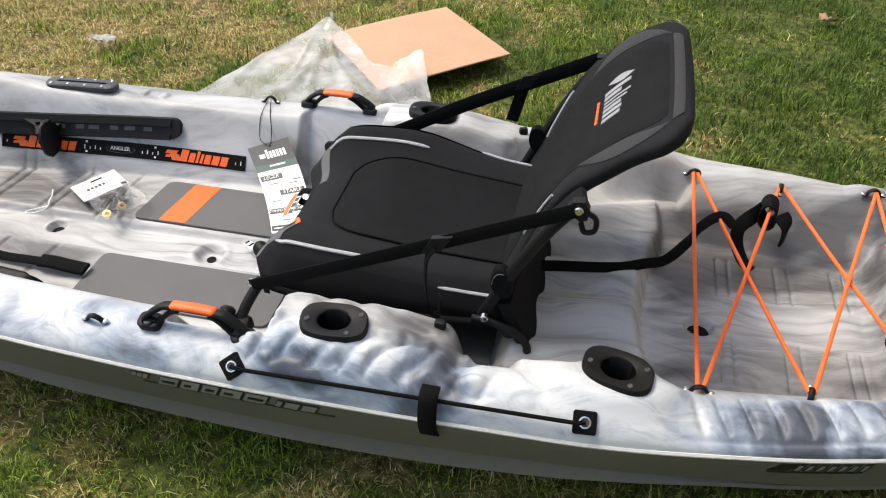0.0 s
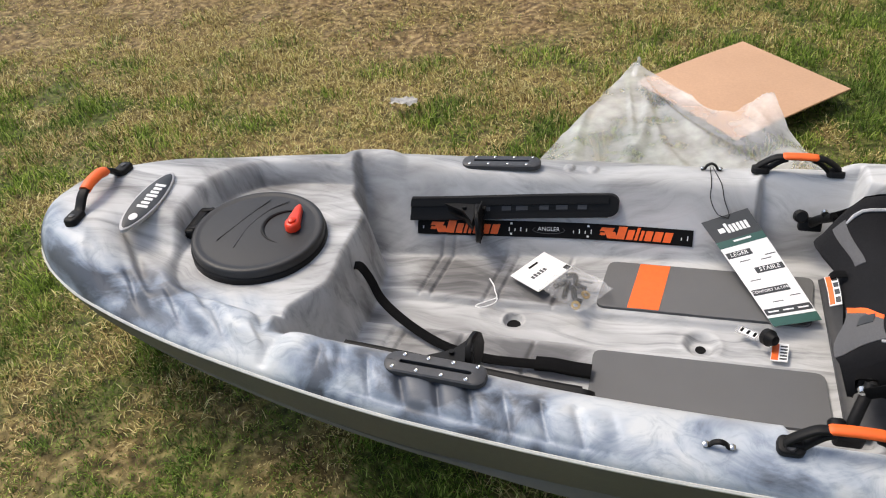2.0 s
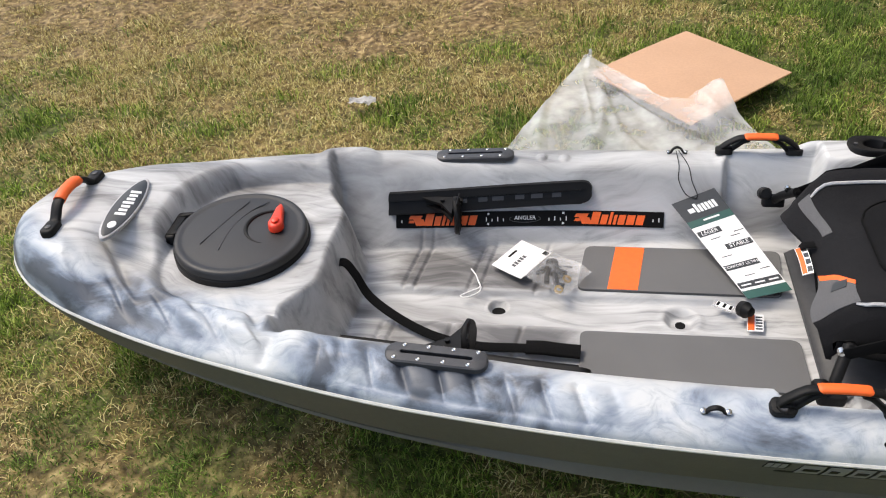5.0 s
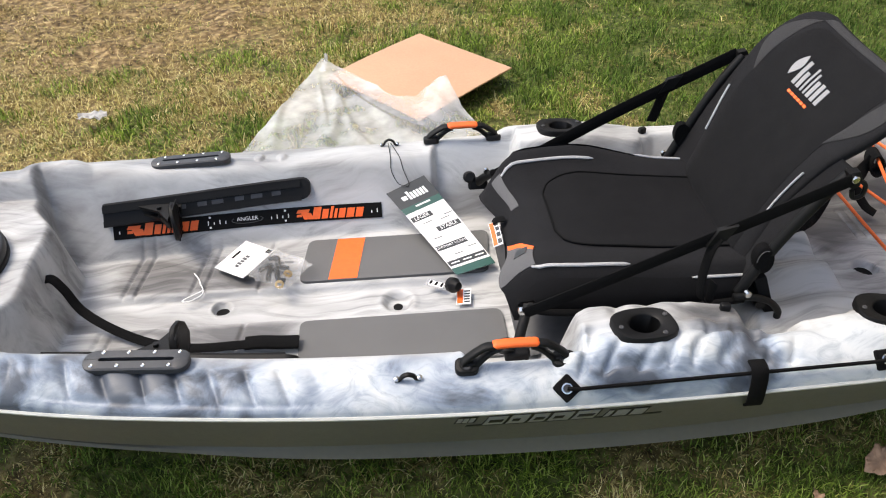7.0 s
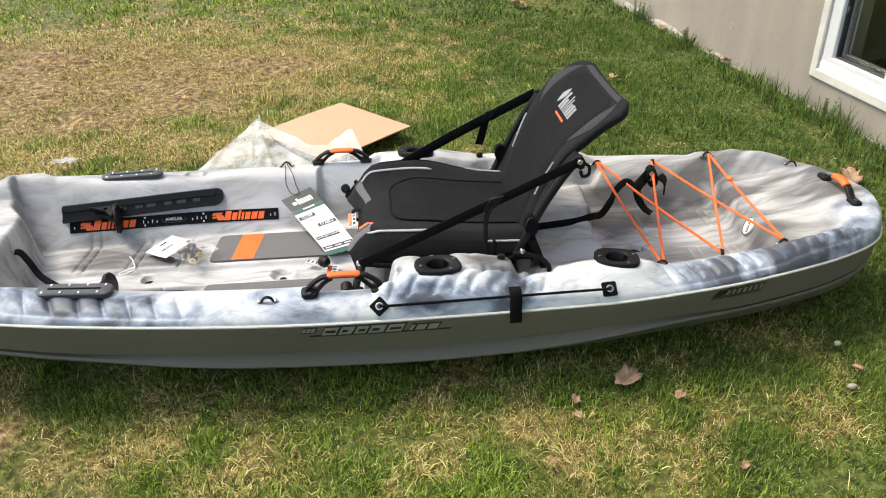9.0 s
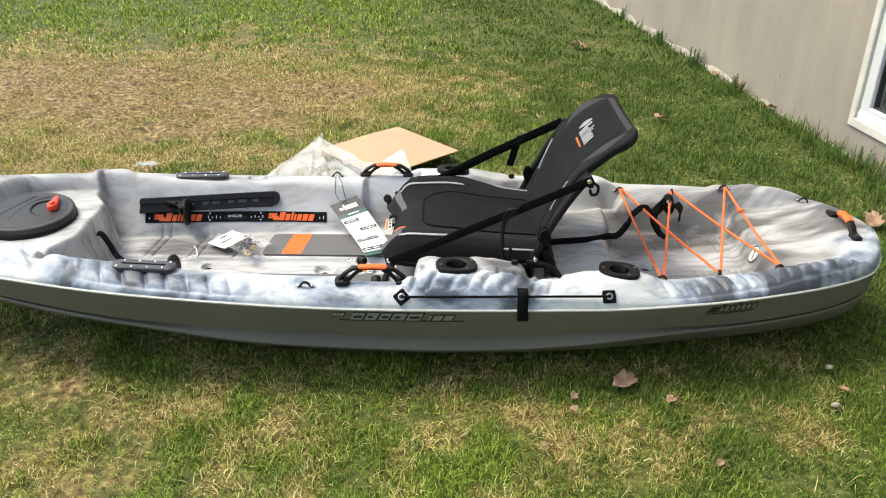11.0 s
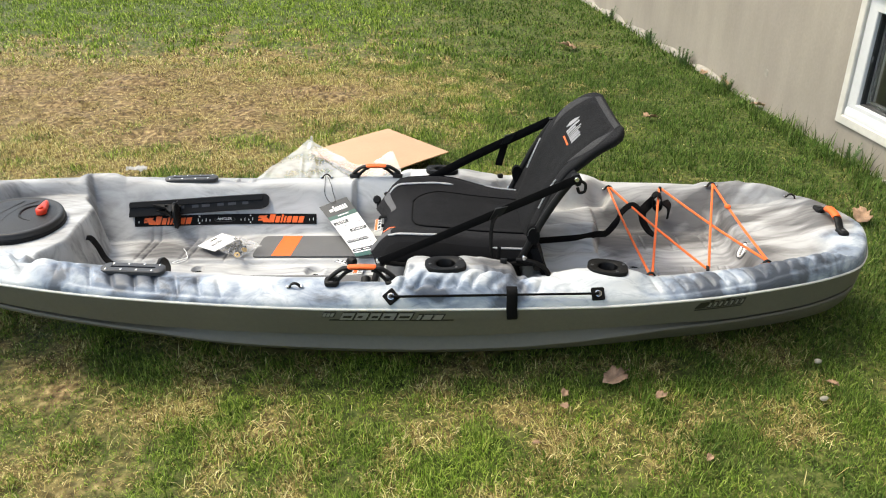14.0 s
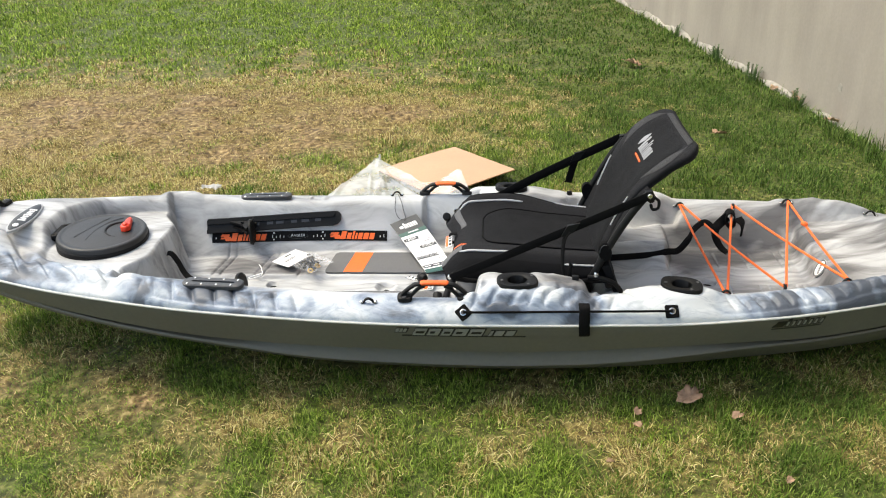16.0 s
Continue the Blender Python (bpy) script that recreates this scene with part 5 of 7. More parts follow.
def on_ruler(name, u0, u1, v0, v1, mat, off, slant=0.0):
    return shell(name, lambda u, v: ruler_pt(v, -u), [-v1 + (v1 - v0) * k / 3 for k in range(4)], lambda u: (u0 - slant * u, u1 - slant * u), max(5, int(abs(u1 - u0) * 60)), off, mat)


tape = part("measuring_tape", on_ruler("measuring_tape", 0, 1, -1, 1, M_ink, 0.0018), kayak, "black fish-measuring tape with orange blocks and white ticks")
for a in (0.045, 0.668):
    # a tilted patch first, then seven slanted blocks
    for u0, u1, v0, v1, s in ((0.000, 0.046, 0.15, 0.62, 0.016), (0.022, 0.060, -0.70, 0.15, -0.014), (0.006, 0.026, -0.35, 0.0, 0.010)):
        part("orange_mark", on_ruler("orange_mark", a + u0, a + u1, v0, v1, M_orangeink, 0.0027, s), tape)
    u0 = a + 0.066
    for k, w in enumerate((0.030, 0.024, 0.011, 0.011, 0.025, 0.029, 0.028)):
        part("orange_mark", on_ruler("orange_mark", u0, u0 + w, -0.72, 0.85 if k in (0, 2) else 0.52, M_orangeink, 0.0027, 0.007), tape)
        u0 += w + 0.006
for k in range(46):
    u = 0.02 + 0.96 * k / 45
    if 0.32 < u < 0.42 or 0.56 < u < 0.65 or u > 0.94 or u < 0.03:
        part("tick", on_ruler("tick", u, u + 0.0035, -0.3, 0.25 if k % 2 else 0.05, M_white, 0.0027), tape)
for u in (0.345, 0.625):
    for v in (-0.75, 0.55):
        part("tick", on_ruler("tick", u, u + 0.008, v, v + 0.25, M_white, 0.0027), tape)
nm = (Vector(ruler_pt(0.485, 0.9)) - Vector(ruler_pt(0.485, -0.9)))
part("tape_word", lettering("tape_word", "ANGLER", 0.0125, M_white, 0.0004), tape, "", frame_at(Vector(ruler_pt(0.487, 0.1)) + Vector((0, -0.0030, 0.0014)), Vector(ruler_pt(0.6, 0.1)) - Vector(ruler_pt(0.4, 0.1)), nm))
part("tape_oval", tube("tape_oval", [Vector(ruler_pt(0.487 + 0.058 * math.cos(a), 0.46 * math.sin(a))) + Vector((0, -0.0024, 0.0010)) for a in np.linspace(math.pi * 0.82, math.pi * 2.18, 26)], 0.0006, M_greyfab, 5), tape)


# sliding foot braces on both walls
def foot_brace(sgn, px):
    h = new("foot_brace")
    h.parent = kayak
    h["label"] = "black adjustable foot brace rail with a ribbed pedal"
    x0, x1, zc0, zc1 = -0.777, -0.332, 0.238, 0.246

    def rail(u, v):
        x = x0 + (x1 - x0) * u
        z = zc0 + (zc1 - zc0) * u + 0.020 * v
        return (x, wall_y(x, z, sgn), z)

    span = lambda u: (-1 + (1 - math.sqrt(max(0, 1 - ((u - 0.955) / 0.045) ** 2)) if u > 0.955 else 0), 1 - (1 - math.sqrt(max(0, 1 - ((u - 0.955) / 0.045) ** 2)) if u > 0.955 else 0))
    us = list(np.linspace(0, 0.95, 16)) + [0.965, 0.98, 0.99, 0.996]

    def slab(name, us_, span_, inner, outer, mat, nv=5):
        top = [[Vector(rail(u, span_(u)[0] + (span_(u)[1] - span_(u)[0]) * k / (nv - 1))) + Vector((0, -sgn * outer, 0.004)) for k in range(nv)] for u in us_]
        low = [[Vector(rail(u, span_(u)[0] + (span_(u)[1] - span_(u)[0]) * k / (nv - 1))) + Vector((0, -sgn * inner, 0)) for k in range(nv)] for u in us_]
        loops = [t + l[::-1] for t, l in zip(top, low)]
        return loft(name, loops, mat, angle=40)
    part("rail", slab("rail", us, span, -0.004, 0.012, M_black), h)
    part("rail_ridge", slab("rail_ridge", us[:16], lambda u: (0.35, 0.95), 0.012, 0.017, M_black, 3), h)
    part("rail_ridge", slab("rail_ridge", us[:16], lambda u: (-0.95, -0.45), 0.012, 0.016, M_black, 3), h)
    for k, u in enumerate((0.36, 0.46, 0.54, 0.64, 0.73, 0.82)):
        part("slot", slab("slot", [u - 0.028 + 0.012 * (k % 2), u, u + 0.028], lambda u_: (-0.28, 0.12), 0.0115, 0.0128, M_track, 3), h)
    yb = wall_y(px, 0.24, sgn) - sgn * 0.014
    ks = 0.86 if sgn > 0 else 0.95
    fan = [(0.000, -0.020), (0.006, 0.030), (0.020, 0.046), (0.040, 0.050), (0.062, 0.044), (0.078, 0.026), (0.083, 0.002), (0.076, -0.026), (0.060, -0.044), (0.036, -0.052), (0.014, -0.046)]
    loops = [[Vector((px + dx + 0.10 * (a - 0.03) ** 2 / 0.03, yb - sgn * (0.004 + a * k), 0.232 + b * k)) for a, b in fan] for dx, k in ((-0.006, 0.92 * ks), (-0.003, ks), (0.003, ks), (0.006, 0.93 * ks))]
    pedal = part("pedal", loft("pedal", loops, M_black, angle=40), h)
    for k in range(9):
        z = -0.040 + 0.010 * k
        part("rib", tube("rib", [(px + 0.0075, yb - sgn * 0.012, 0.232 + z), (px + 0.0065, yb - sgn * 0.045, 0.232 + z * 1.02), (px + 0.0075, yb - sgn * (0.066 - 0.9 * abs(z + 0.0) ** 1.0 * 0.35), 0.232 + z)], 0.0017, M_black, 5), pedal)
    web = [(px - 0.085, yb - sgn * 0.002), (px - 0.004, yb - sgn * 0.002), (px - 0.004, yb - sgn * 0.066), (px - 0.03, yb - sgn * 0.03)]
    for z in (0.232, 0.250):
        part("gusset", loft("gusset", [[Vector((x, y, z)) for x, y in web], [Vector((x, y, z + 0.006)) for x, y in web]], M_black), h)
    part("slider", loft("slider", [[Vector((px + a, yb - sgn * o, 0.236 + b)) for a, b in ((-0.07, -0.012), (0.012, -0.012), (0.012, 0.014), (-0.07, 0.014))] for o in (-0.004, 0.008)], M_black), h)
    part("lock_pin", tube("lock_pin", [(px - 0.030, yb - sgn * 0.020, 0.226), (px - 0.030, yb - sgn * 0.020, 0.262)], 0.005, M_black, 10), h)


foot_brace(1, -0.625)
foot_brace(-1, -0.553)

# webbing that pulls the braces, from the bulkhead along the floor
lead = [(-0.838, 0.0, 0.247), (-0.822, -0.001, 0.246), (-0.802, -0.010, 0.222), (-0.775, -0.030, 0.187), (-0.72, -0.065, 0.170), (-0.655, -0.098, 0.160), (-0.60, -0.118, 0.158), (-0.54, -0.128, 0.157), (-0.48, -0.131, 0.160), (-0.44, -0.132, 0.162)]
part("foot_strap", ribbon("foot_strap", lead, 0.0185, 0.003, (0.25, 0.97, 0.35), M_web, 8), kayak, "black webbing strap lying along the floor")
part("strap_end", ribbon("strap_end", [(-0.452, -0.132, 0.164), (-0.42, -0.133, 0.166), (-0.385, -0.134, 0.163), (-0.350, -0.135, 0.162)], 0.030, 0.008, (0, 1, 0.1), M_web, 5), kayak, "stitched doubled strap end")
part("strap_anchor", lathe("strap_anchor", [(0.014, 0), (0.014, 0.003), (0.008, 0.006), (0.001, 0.006)], M_black, 16), kayak, "", Matrix.Translation((-0.846, 0.0, 0.245)) @ pose(0, 0, 0, 0, 85, 0))

# hull lettering as plain blocks
def hull_pt(x, z):
    b, s, k = float(beam(x)), float(seam(x)), float(bottom(x))
    zc = float(crease(x)) + 0.006
    t = min(max((s - 0.02 - z) / (s - 0.02 - zc), 0), 1)
    return (x, -(b - 0.004 + (0.952 * b - 0.001 - b + 0.004) * t), z)


def hull_mark(name, x0, x1, z0, z1, mat, slant=0.0, off=0.0008, parent=None):
    def fn(u, v):
        z = z0 + (z1 - z0) * v
        return hull_pt(x0 + (x1 - x0) * u + slant * (z - z0), z)
    return part(name, shell(name, fn, [0, 0.25, 0.5, 0.75, 1.0], lambda u: (0, 1), 3, off, mat), parent or kayak)


name_band = hull_mark("hull_mark", -0.062, 0.262, 0.2105, 0.2150, M_hullink, 0.5)
name_band["label"] = "black and grey model lettering reduced to blocks"
for k, (x0, x1) in enumerate(((-0.078, -0.070), (-0.068, -0.060), (-0.058, -0.050), (-0.034, -0.002), (0.004, 0.034), (0.040, 0.066), (0.072, 0.106), (0.112, 0.148), (0.166, 0.174), (0.180, 0.202), (0.208, 0.230))):
    z0, z1 = (0.225, 0.237) if k < 3 else ((0.214, 0.238) if k < 8 else (0.215, 0.233))
    hull_mark("letter_block", x0 - 0.0025, x1 + 0.0025, z0 - 0.002, z1 + 0.002, M_hullink, 0.5, 0.0012, name_band)
    hull_mark("letter_block", x0, x1, z0 + 0.001, z1 - 0.001, M_hull2, 0.5, 0.0018, name_band)
    if 2 < k < 8:
        hull_mark("letter_gap", x0 + 0.009, x1 - (0.001 if k % 2 else 0.009), z0 + 0.008, z1 - 0.009, M_hullink, 0.5, 0.0022, name_band)
logo2 = hull_mark("hull_mark", 0.905, 1.04, 0.2115, 0.2150, M_hullink, 0.3)
logo2["label"] = "black brand print reduced to blocks"
for k in range(7):
    hull_mark("letter_block", 0.938 + 0.0155 * k, 0.9495 + 0.0155 * k, 0.218, 0.246 if k in (0, 3) else 0.239, M_hullink, 0.35, 0.0012, logo2)
    hull_mark("letter_block", 0.9405 + 0.0155 * k, 0.9465 + 0.0155 * k, 0.222, 0.235, M_hull2, 0.35, 0.0018, logo2)
hull_mark("letter_block", 0.904, 0.932, 0.219, 0.238, M_hullink, 0.8, 0.0012, logo2)

# round maker's disc on the stern slope
lab = part("round_sticker", prism("round_sticker", oval(0.028, 0.028, 36, 2), 0, 0.0012, M_white, 0.0003), kayak, "round black-ringed white sticker", deck_pose(1.148, -0.040, 0, 0.001))
part("sticker_ring", ring("sticker_ring", [[Vector((r * math.cos(2 * math.pi * k / 36), r * math.sin(2 * math.pi * k / 36), z)) for k in range(36)] for r, z in ((0.0275, 0.0011), (0.0275, 0.0018), (0.0245, 0.0018), (0.0245, 0.0011))], M_ink), lab)
part("sticker_bar", box("sticker_bar", 0.036, 0.011, 0.0008, M_ink, 0.0003), lab, "", pose(0, 0, 0.0011, 0, 0, 20))
for k in range(4):
    part("sticker_bar", box("sticker_bar", 0.004, 0.007, 0.0005, M_white, 0.0002), lab, "", pose(0, 0, 0.0018, 0, 0, 20) @ pose(-0.012 + 0.008 * k, 0, 0))

# ---- folding seat ----
seat = thing("kayak_seat", "folding black padded kayak seat with grey piping and side straps", "seat")


def cush_w(u):
    return float(knots(u, (0, 0.12, 0.4, 1), (0.190, 0.207, 0.220, 0.205)))


def cush_top(u, v):
    x = 0.062 + 0.435 * u
    a = abs(v)
    z = float(knots(u, (-0.1, 0, 0.06, 0.16, 0.35, 0.65, 1, 1.1), (0.262, 0.282, 0.312, 0.332, 0.333, 0.318, 0.306, 0.304)))
    z += 0.016 * float(smooth01(0.40, 0.78, a)) * float(smooth01(0.0, 0.12, u)) - 0.050 * float(smooth01(0.84 if v < 0 else 0.90, 1.02, a)) ** 1.3
    if v > 0:
        z += 0.020 * float(smooth01(0.62, 0.90, v)) * float(smooth01(0.02, 0.16, u)) * float(1 - smooth01(0.45, 0.85, u))
    x -= 0.030 * float(smooth01(0.25, 0.75, a) - 0.8 * smooth01(0.80, 1.02, a)) * (1 - min(max(u, 0), 1)) ** 3
    z -= 0.005 * float(smooth01(0.50, 0.95, a)) * float(1 - smooth01(0.0, 0.10, u))
    return (x, cush_w(u) * v, z)


loops = []
for u in [0, 0.02, 0.05, 0.09, 0.14, 0.2, 0.3, 0.4, 0.5, 0.6, 0.7, 0.8, 0.9, 0.97, 1.0]:
    topv = [Vector(cush_top(u, v)) for v in np.linspace(-1, 1, 33)]
    zb = 0.268 - 0.006 * u
    low = [Vector((p.x + (0.01 if u < 0.01 else 0), p.y * 0.985, min(zb, p.z - 0.004))) for p in topv[::-1]]
    loops.append(topv + low)
part("cushion", loft("cushion", loops, M_fabric, angle=70), seat, "charcoal padded seat cushion")


for sg in (-1, 1):
    rows_ = []
    for u in np.linspace(0.03, 0.99, 20):
        p, w = Vector(cush_top(u, sg * 0.93)), cush_w(u)
        rows_.append([p + Vector((0, 0, 0.0015)), Vector((p.x, sg * (w + 0.003), p.z - 0.020)), Vector((p.x, sg * (w + 0.004), 0.280)), Vector((p.x, sg * (w + 0.001), 0.259)), Vector((p.x, sg * (w - 0.012), 0.259)), p - Vector((0, 0, 0.004))])
    part("side_band", loft("side_band", rows_, M_panel, angle=50), seat, "black fabric side band under the piping")


def rounded_span(u0, u1, half, centre=0.0, corner=0.35, taper=0.0):
    """A span with rounded ends, for patches on the cushion and the back."""
    def span(u):
        t = (u - u0) / (u1 - u0)
        e = min(t, 1 - t)
        k = math.sqrt(max(0.0, 1 - (1 - min(e / corner, 1)) ** 2)) if e < corner else 1.0
        h = half * (0.45 + 0.55 * k) * (1 - taper * t)
        return (centre - h, centre + h)
    return span


part("centre_panel", shell("centre_panel", cush_top, list(np.linspace(0.20, 0.99, 22)), rounded_span(0.20, 1.15, 0.58, 0, 0.24), 17, 0.006, M_panel, edge=0.5), seat, "smoother dark centre panel")
edge_span = rounded_span(0.20, 1.15, 0.58, 0, 0.24)
border = [(u, edge_span(u)[0]) for u in np.linspace(0.98, 0.202, 24)] + [(u, edge_span(u)[1]) for u in np.linspace(0.202, 0.98, 24)]
part("panel_seam", tube("panel_seam", [Vector(cush_top(u, v)) + Vector((0, 0, 0.0035)) for u, v in border], 0.0022, M_web, 6), seat, "dark stitched seam round the panel")
for k, (u0, u1, v0) in enumerate(((0.28, 0.95, -0.30), (0.28, 0.95, 0.30), (0.5, 0.95, 0.0))):
    part("quilt_seam", tube("quilt_seam", [Vector(cush_top(u, v0 * (0.6 + 0.5 * u))) + Vector((0, 0, 0.0042)) for u in np.linspace(u0, u1, 12)], 0.0012, M_panel, 5), seat)
for v, u1 in ((-0.865, 0.46), (0.74, 0.50)):
    part("piping", tube("piping", [Vector(cush_top(u, v * (0.80 + 0.2 * min(u / 0.12, 1)))) + Vector((0, 0, 0.001)) for u in np.linspace(0.10 if v < 0 else 0.085, u1, 18)], [0.0022] + [0.0034] * 16 + [0.0012], M_silver, 6), seat, "silver reflective piping")
for sg in (-1, 1):
    part("piping", tube("piping", [Vector(cush_top(u, sg * 0.93)) + Vector((0, 0, 0.001)) for u in np.linspace(0.72, 0.97, 10)], [0.0012] + [0.0030] * 8 + [0.0012], M_silver, 6), seat, "silver reflective piping")
part("front_flap", shell("front_flap", cush_top, list(np.linspace(0.0, 0.115, 7)), lambda u: (-0.82, -0.22 - 2.6 * u), 9, 0.0022, M_greyfab, edge=0.6), seat, "grey fabric corner flap")
part("flap_trim", shell("flap_trim", cush_top, list(np.linspace(0.005, 0.115, 7)), lambda u: (-0.255 - 2.6 * u, -0.185 - 2.6 * u), 3, 0.0034, M_orangeink, edge=0.5), seat, "orange trim on the flap")
part("flap_badge", shell("flap_badge", cush_top, [0.05, 0.07, 0.09], lambda u: (-0.58, -0.45), 3, 0.0036, M_slate), seat, "small dark woven badge")
part("front_strip", shell("front_strip", cush_top, list(np.linspace(0.050, 0.085, 5)), lambda u: (0.24, 0.74), 9, 0.0024, M_greyfab, edge=0.6), seat, "light grey front strip")
lab0, lab1, lab2 = Vector((0.036, 0.036, 0.287)), Vector((0.019, 0.002, 0.006)), Vector((0.001, -0.074, -0.002))


def label_pt(u, v):
    return lab0 + lab1 * u + lab2 * v + Vector((0, 0, 0.004 * math.sin(math.pi * v)))


flag = part("warning_label", shell("warning_label", lambda u, v: label_pt(-u, v), [-1, -0.5, 0], lambda u: (0, 1), 8, 0.0008, M_white), seat, "white and orange warning label")
part("label_band", shell("label_band", lambda u, v: label_pt(-u, v), [-0.46, -0.25, -0.05], lambda u: (0.03, 0.97), 8, 0.0014, M_orangeink), flag)
for k in range(4):
    part("label_bar", shell("label_bar", lambda u, v: label_pt(-u, v), [-0.94, -0.75, -0.54], lambda u, k=k: (0.06 + 0.24 * k, 0.22 + 0.24 * k), 3, 0.0014, M_slate), flag)
part("pull_loop", ribbon("pull_loop", [(0.07, 0.035, 0.300), (0.048, 0.034, 0.296), (0.046, 0.036, 0.272), (0.066, 0.037, 0.268)], 0.018, 0.002, (0, 1, 0), M_web, 5), seat)


def back_mid(s):
    x = float(knots(s, (-0.1, 0, 0.25, 0.5, 0.75, 1, 1.1), (0.455, 0.474, 0.526, 0.592, 0.656, 0.728, 0.757)))
    z = float(knots(s, (-0.1, 0, 0.25, 0.5, 0.75, 1, 1.1), (0.250, 0.296, 0.420, 0.530, 0.592, 0.630, 0.644)))
    return x, z


def back_w(s):
    return float(knots(s, (0, 0.2, 0.45, 0.65, 0.85, 0.95, 1.0), (0.166, 0.168, 0.192, 0.212, 0.212, 0.190, 0.150)))


def back_pt(s, v, depth):
    """A point of the back; depth runs from its middle sheet to the front."""
    (x0, z0), (xa, za), (xb, zb) = back_mid(s), back_mid(s - 0.02), back_mid(s + 0.02)
    t = Vector((xb - xa, 0, zb - za)).normalized()
    n = Vector((-t.z, 0, t.x))
    wing = 0.022 * abs(v) ** 2.5 * float(smooth01(0.05, 0.5, s)) - 0.006
    return Vector((x0, back_w(s) * v, z0)) + n * (wing + depth)


def back_front(u, v):
    """Front of the back, u across from near to far as the surface runs."""
    r = max(0.0, 1 - abs(v) ** 5) ** 0.4
    e = min(max(u, 0.0), max(1.0 - u, 0.0)) / 0.06
    r *= math.sqrt(max(0.0, 1 - (1 - min(e, 1)) ** 2))
    return back_pt(u, v, 0.020 * r)


loops = []
for s in [0.0, 0.008, 0.025, 0.06] + list(np.linspace(0.1, 0.9, 26)) + [0.94, 0.975, 0.992, 1.0]:
    vs_ = [math.sin(a) for a in np.linspace(-math.pi / 2, math.pi / 2, 29)]
    fr = [back_front(s, v) for v in vs_]
    e = math.sqrt(max(0.0, 1 - (1 - min(min(s, 1 - s) / 0.06, 1)) ** 2))
    bk = [back_pt(s, v, -0.024 * max(0.0, 1 - abs(v) ** 5) ** 0.4 * e) for v in vs_[::-1]]
    loops.append(fr + bk[1:-1])
part("backrest", loft("backrest", loops, M_fabric, angle=70), seat, "tall charcoal padded backrest curved backwards at its top")


def bf(u, v):
    return back_front(u, v)


part("back_panel", shell("back_panel", bf, list(np.linspace(0.04, 0.90, 28)), lambda s: tuple(k * float(knots(s, (0, 0.25, 0.5, 0.75, 0.86, 0.9), (0.80, 0.80, 0.76, 0.70, 0.66, 0.58))) for k in (-1, 1)), 17, 0.003, M_panel, edge=0.8), seat, "dark padded centre panel")
for sg in (-1, 1):
    a = lambda s, sg=sg: sorted((sg * 0.74, sg * (0.74 + 0.20 * math.sin(math.pi * (s - 0.5) / 0.42))))
    part("mesh_insert", shell("mesh_insert", bf, list(np.linspace(0.505, 0.915, 14)), a, 5, 0.0022, M_mesh, edge=0.5), seat, "grey mesh insert")
    part("piping", tube("piping", [back_front(s, sg * 0.9) + Vector((-0.002, sg * 0.002, 0.001)) for s in np.linspace(0.22, 0.40, 9)], 0.0022, M_silver, 6), seat, "silver reflective piping")
part("mesh_insert", shell("mesh_insert", bf, list(np.linspace(0.925, 0.972, 5)), lambda s: (-0.74, 0.74), 13, 0.0022, M_mesh, edge=0.5), seat, "grey mesh insert")
# brand print on the back, as plain slanted bars
for k, (v0, hgt) in enumerate(((0.20, 0.135), (0.125, 0.088), (0.055, 0.135), (-0.005, 0.118), (-0.07, 0.09), (-0.145, 0.095), (-0.225, 0.09))):
    c = 0.585
    part("print_bar", shell("print_bar", bf, [c, c + hgt / 2, c + hgt], lambda s, v0=v0, k=k: (v0 - (0.026 if k not in (2, 3) else 0.014) + 0.35 * (s - 0.62), v0 + (0.026 if k not in (2, 3) else 0.014) + 0.35 * (s - 0.62)), 3, 0.0042, M_print), seat, "silver print")
part("print_bird", shell("print_bird", bf, list(np.linspace(0.60, 0.735, 8)), lambda s: (0.33 - 0.06 * math.sin(math.pi * (s - 0.6) / 0.135), 0.33 + 0.05 * math.sin(math.pi * (s - 0.6) / 0.135) + 0.001), 4, 0.0042, M_print), seat, "silver print")
for k in range(6):
    part("print_underline", shell("print_underline", bf, [0.545, 0.551, 0.558], lambda s, k=k: (-0.20 + 0.062 * k, -0.152 + 0.062 * k), 3, 0.0042, M_orangeink), seat, "orange print")

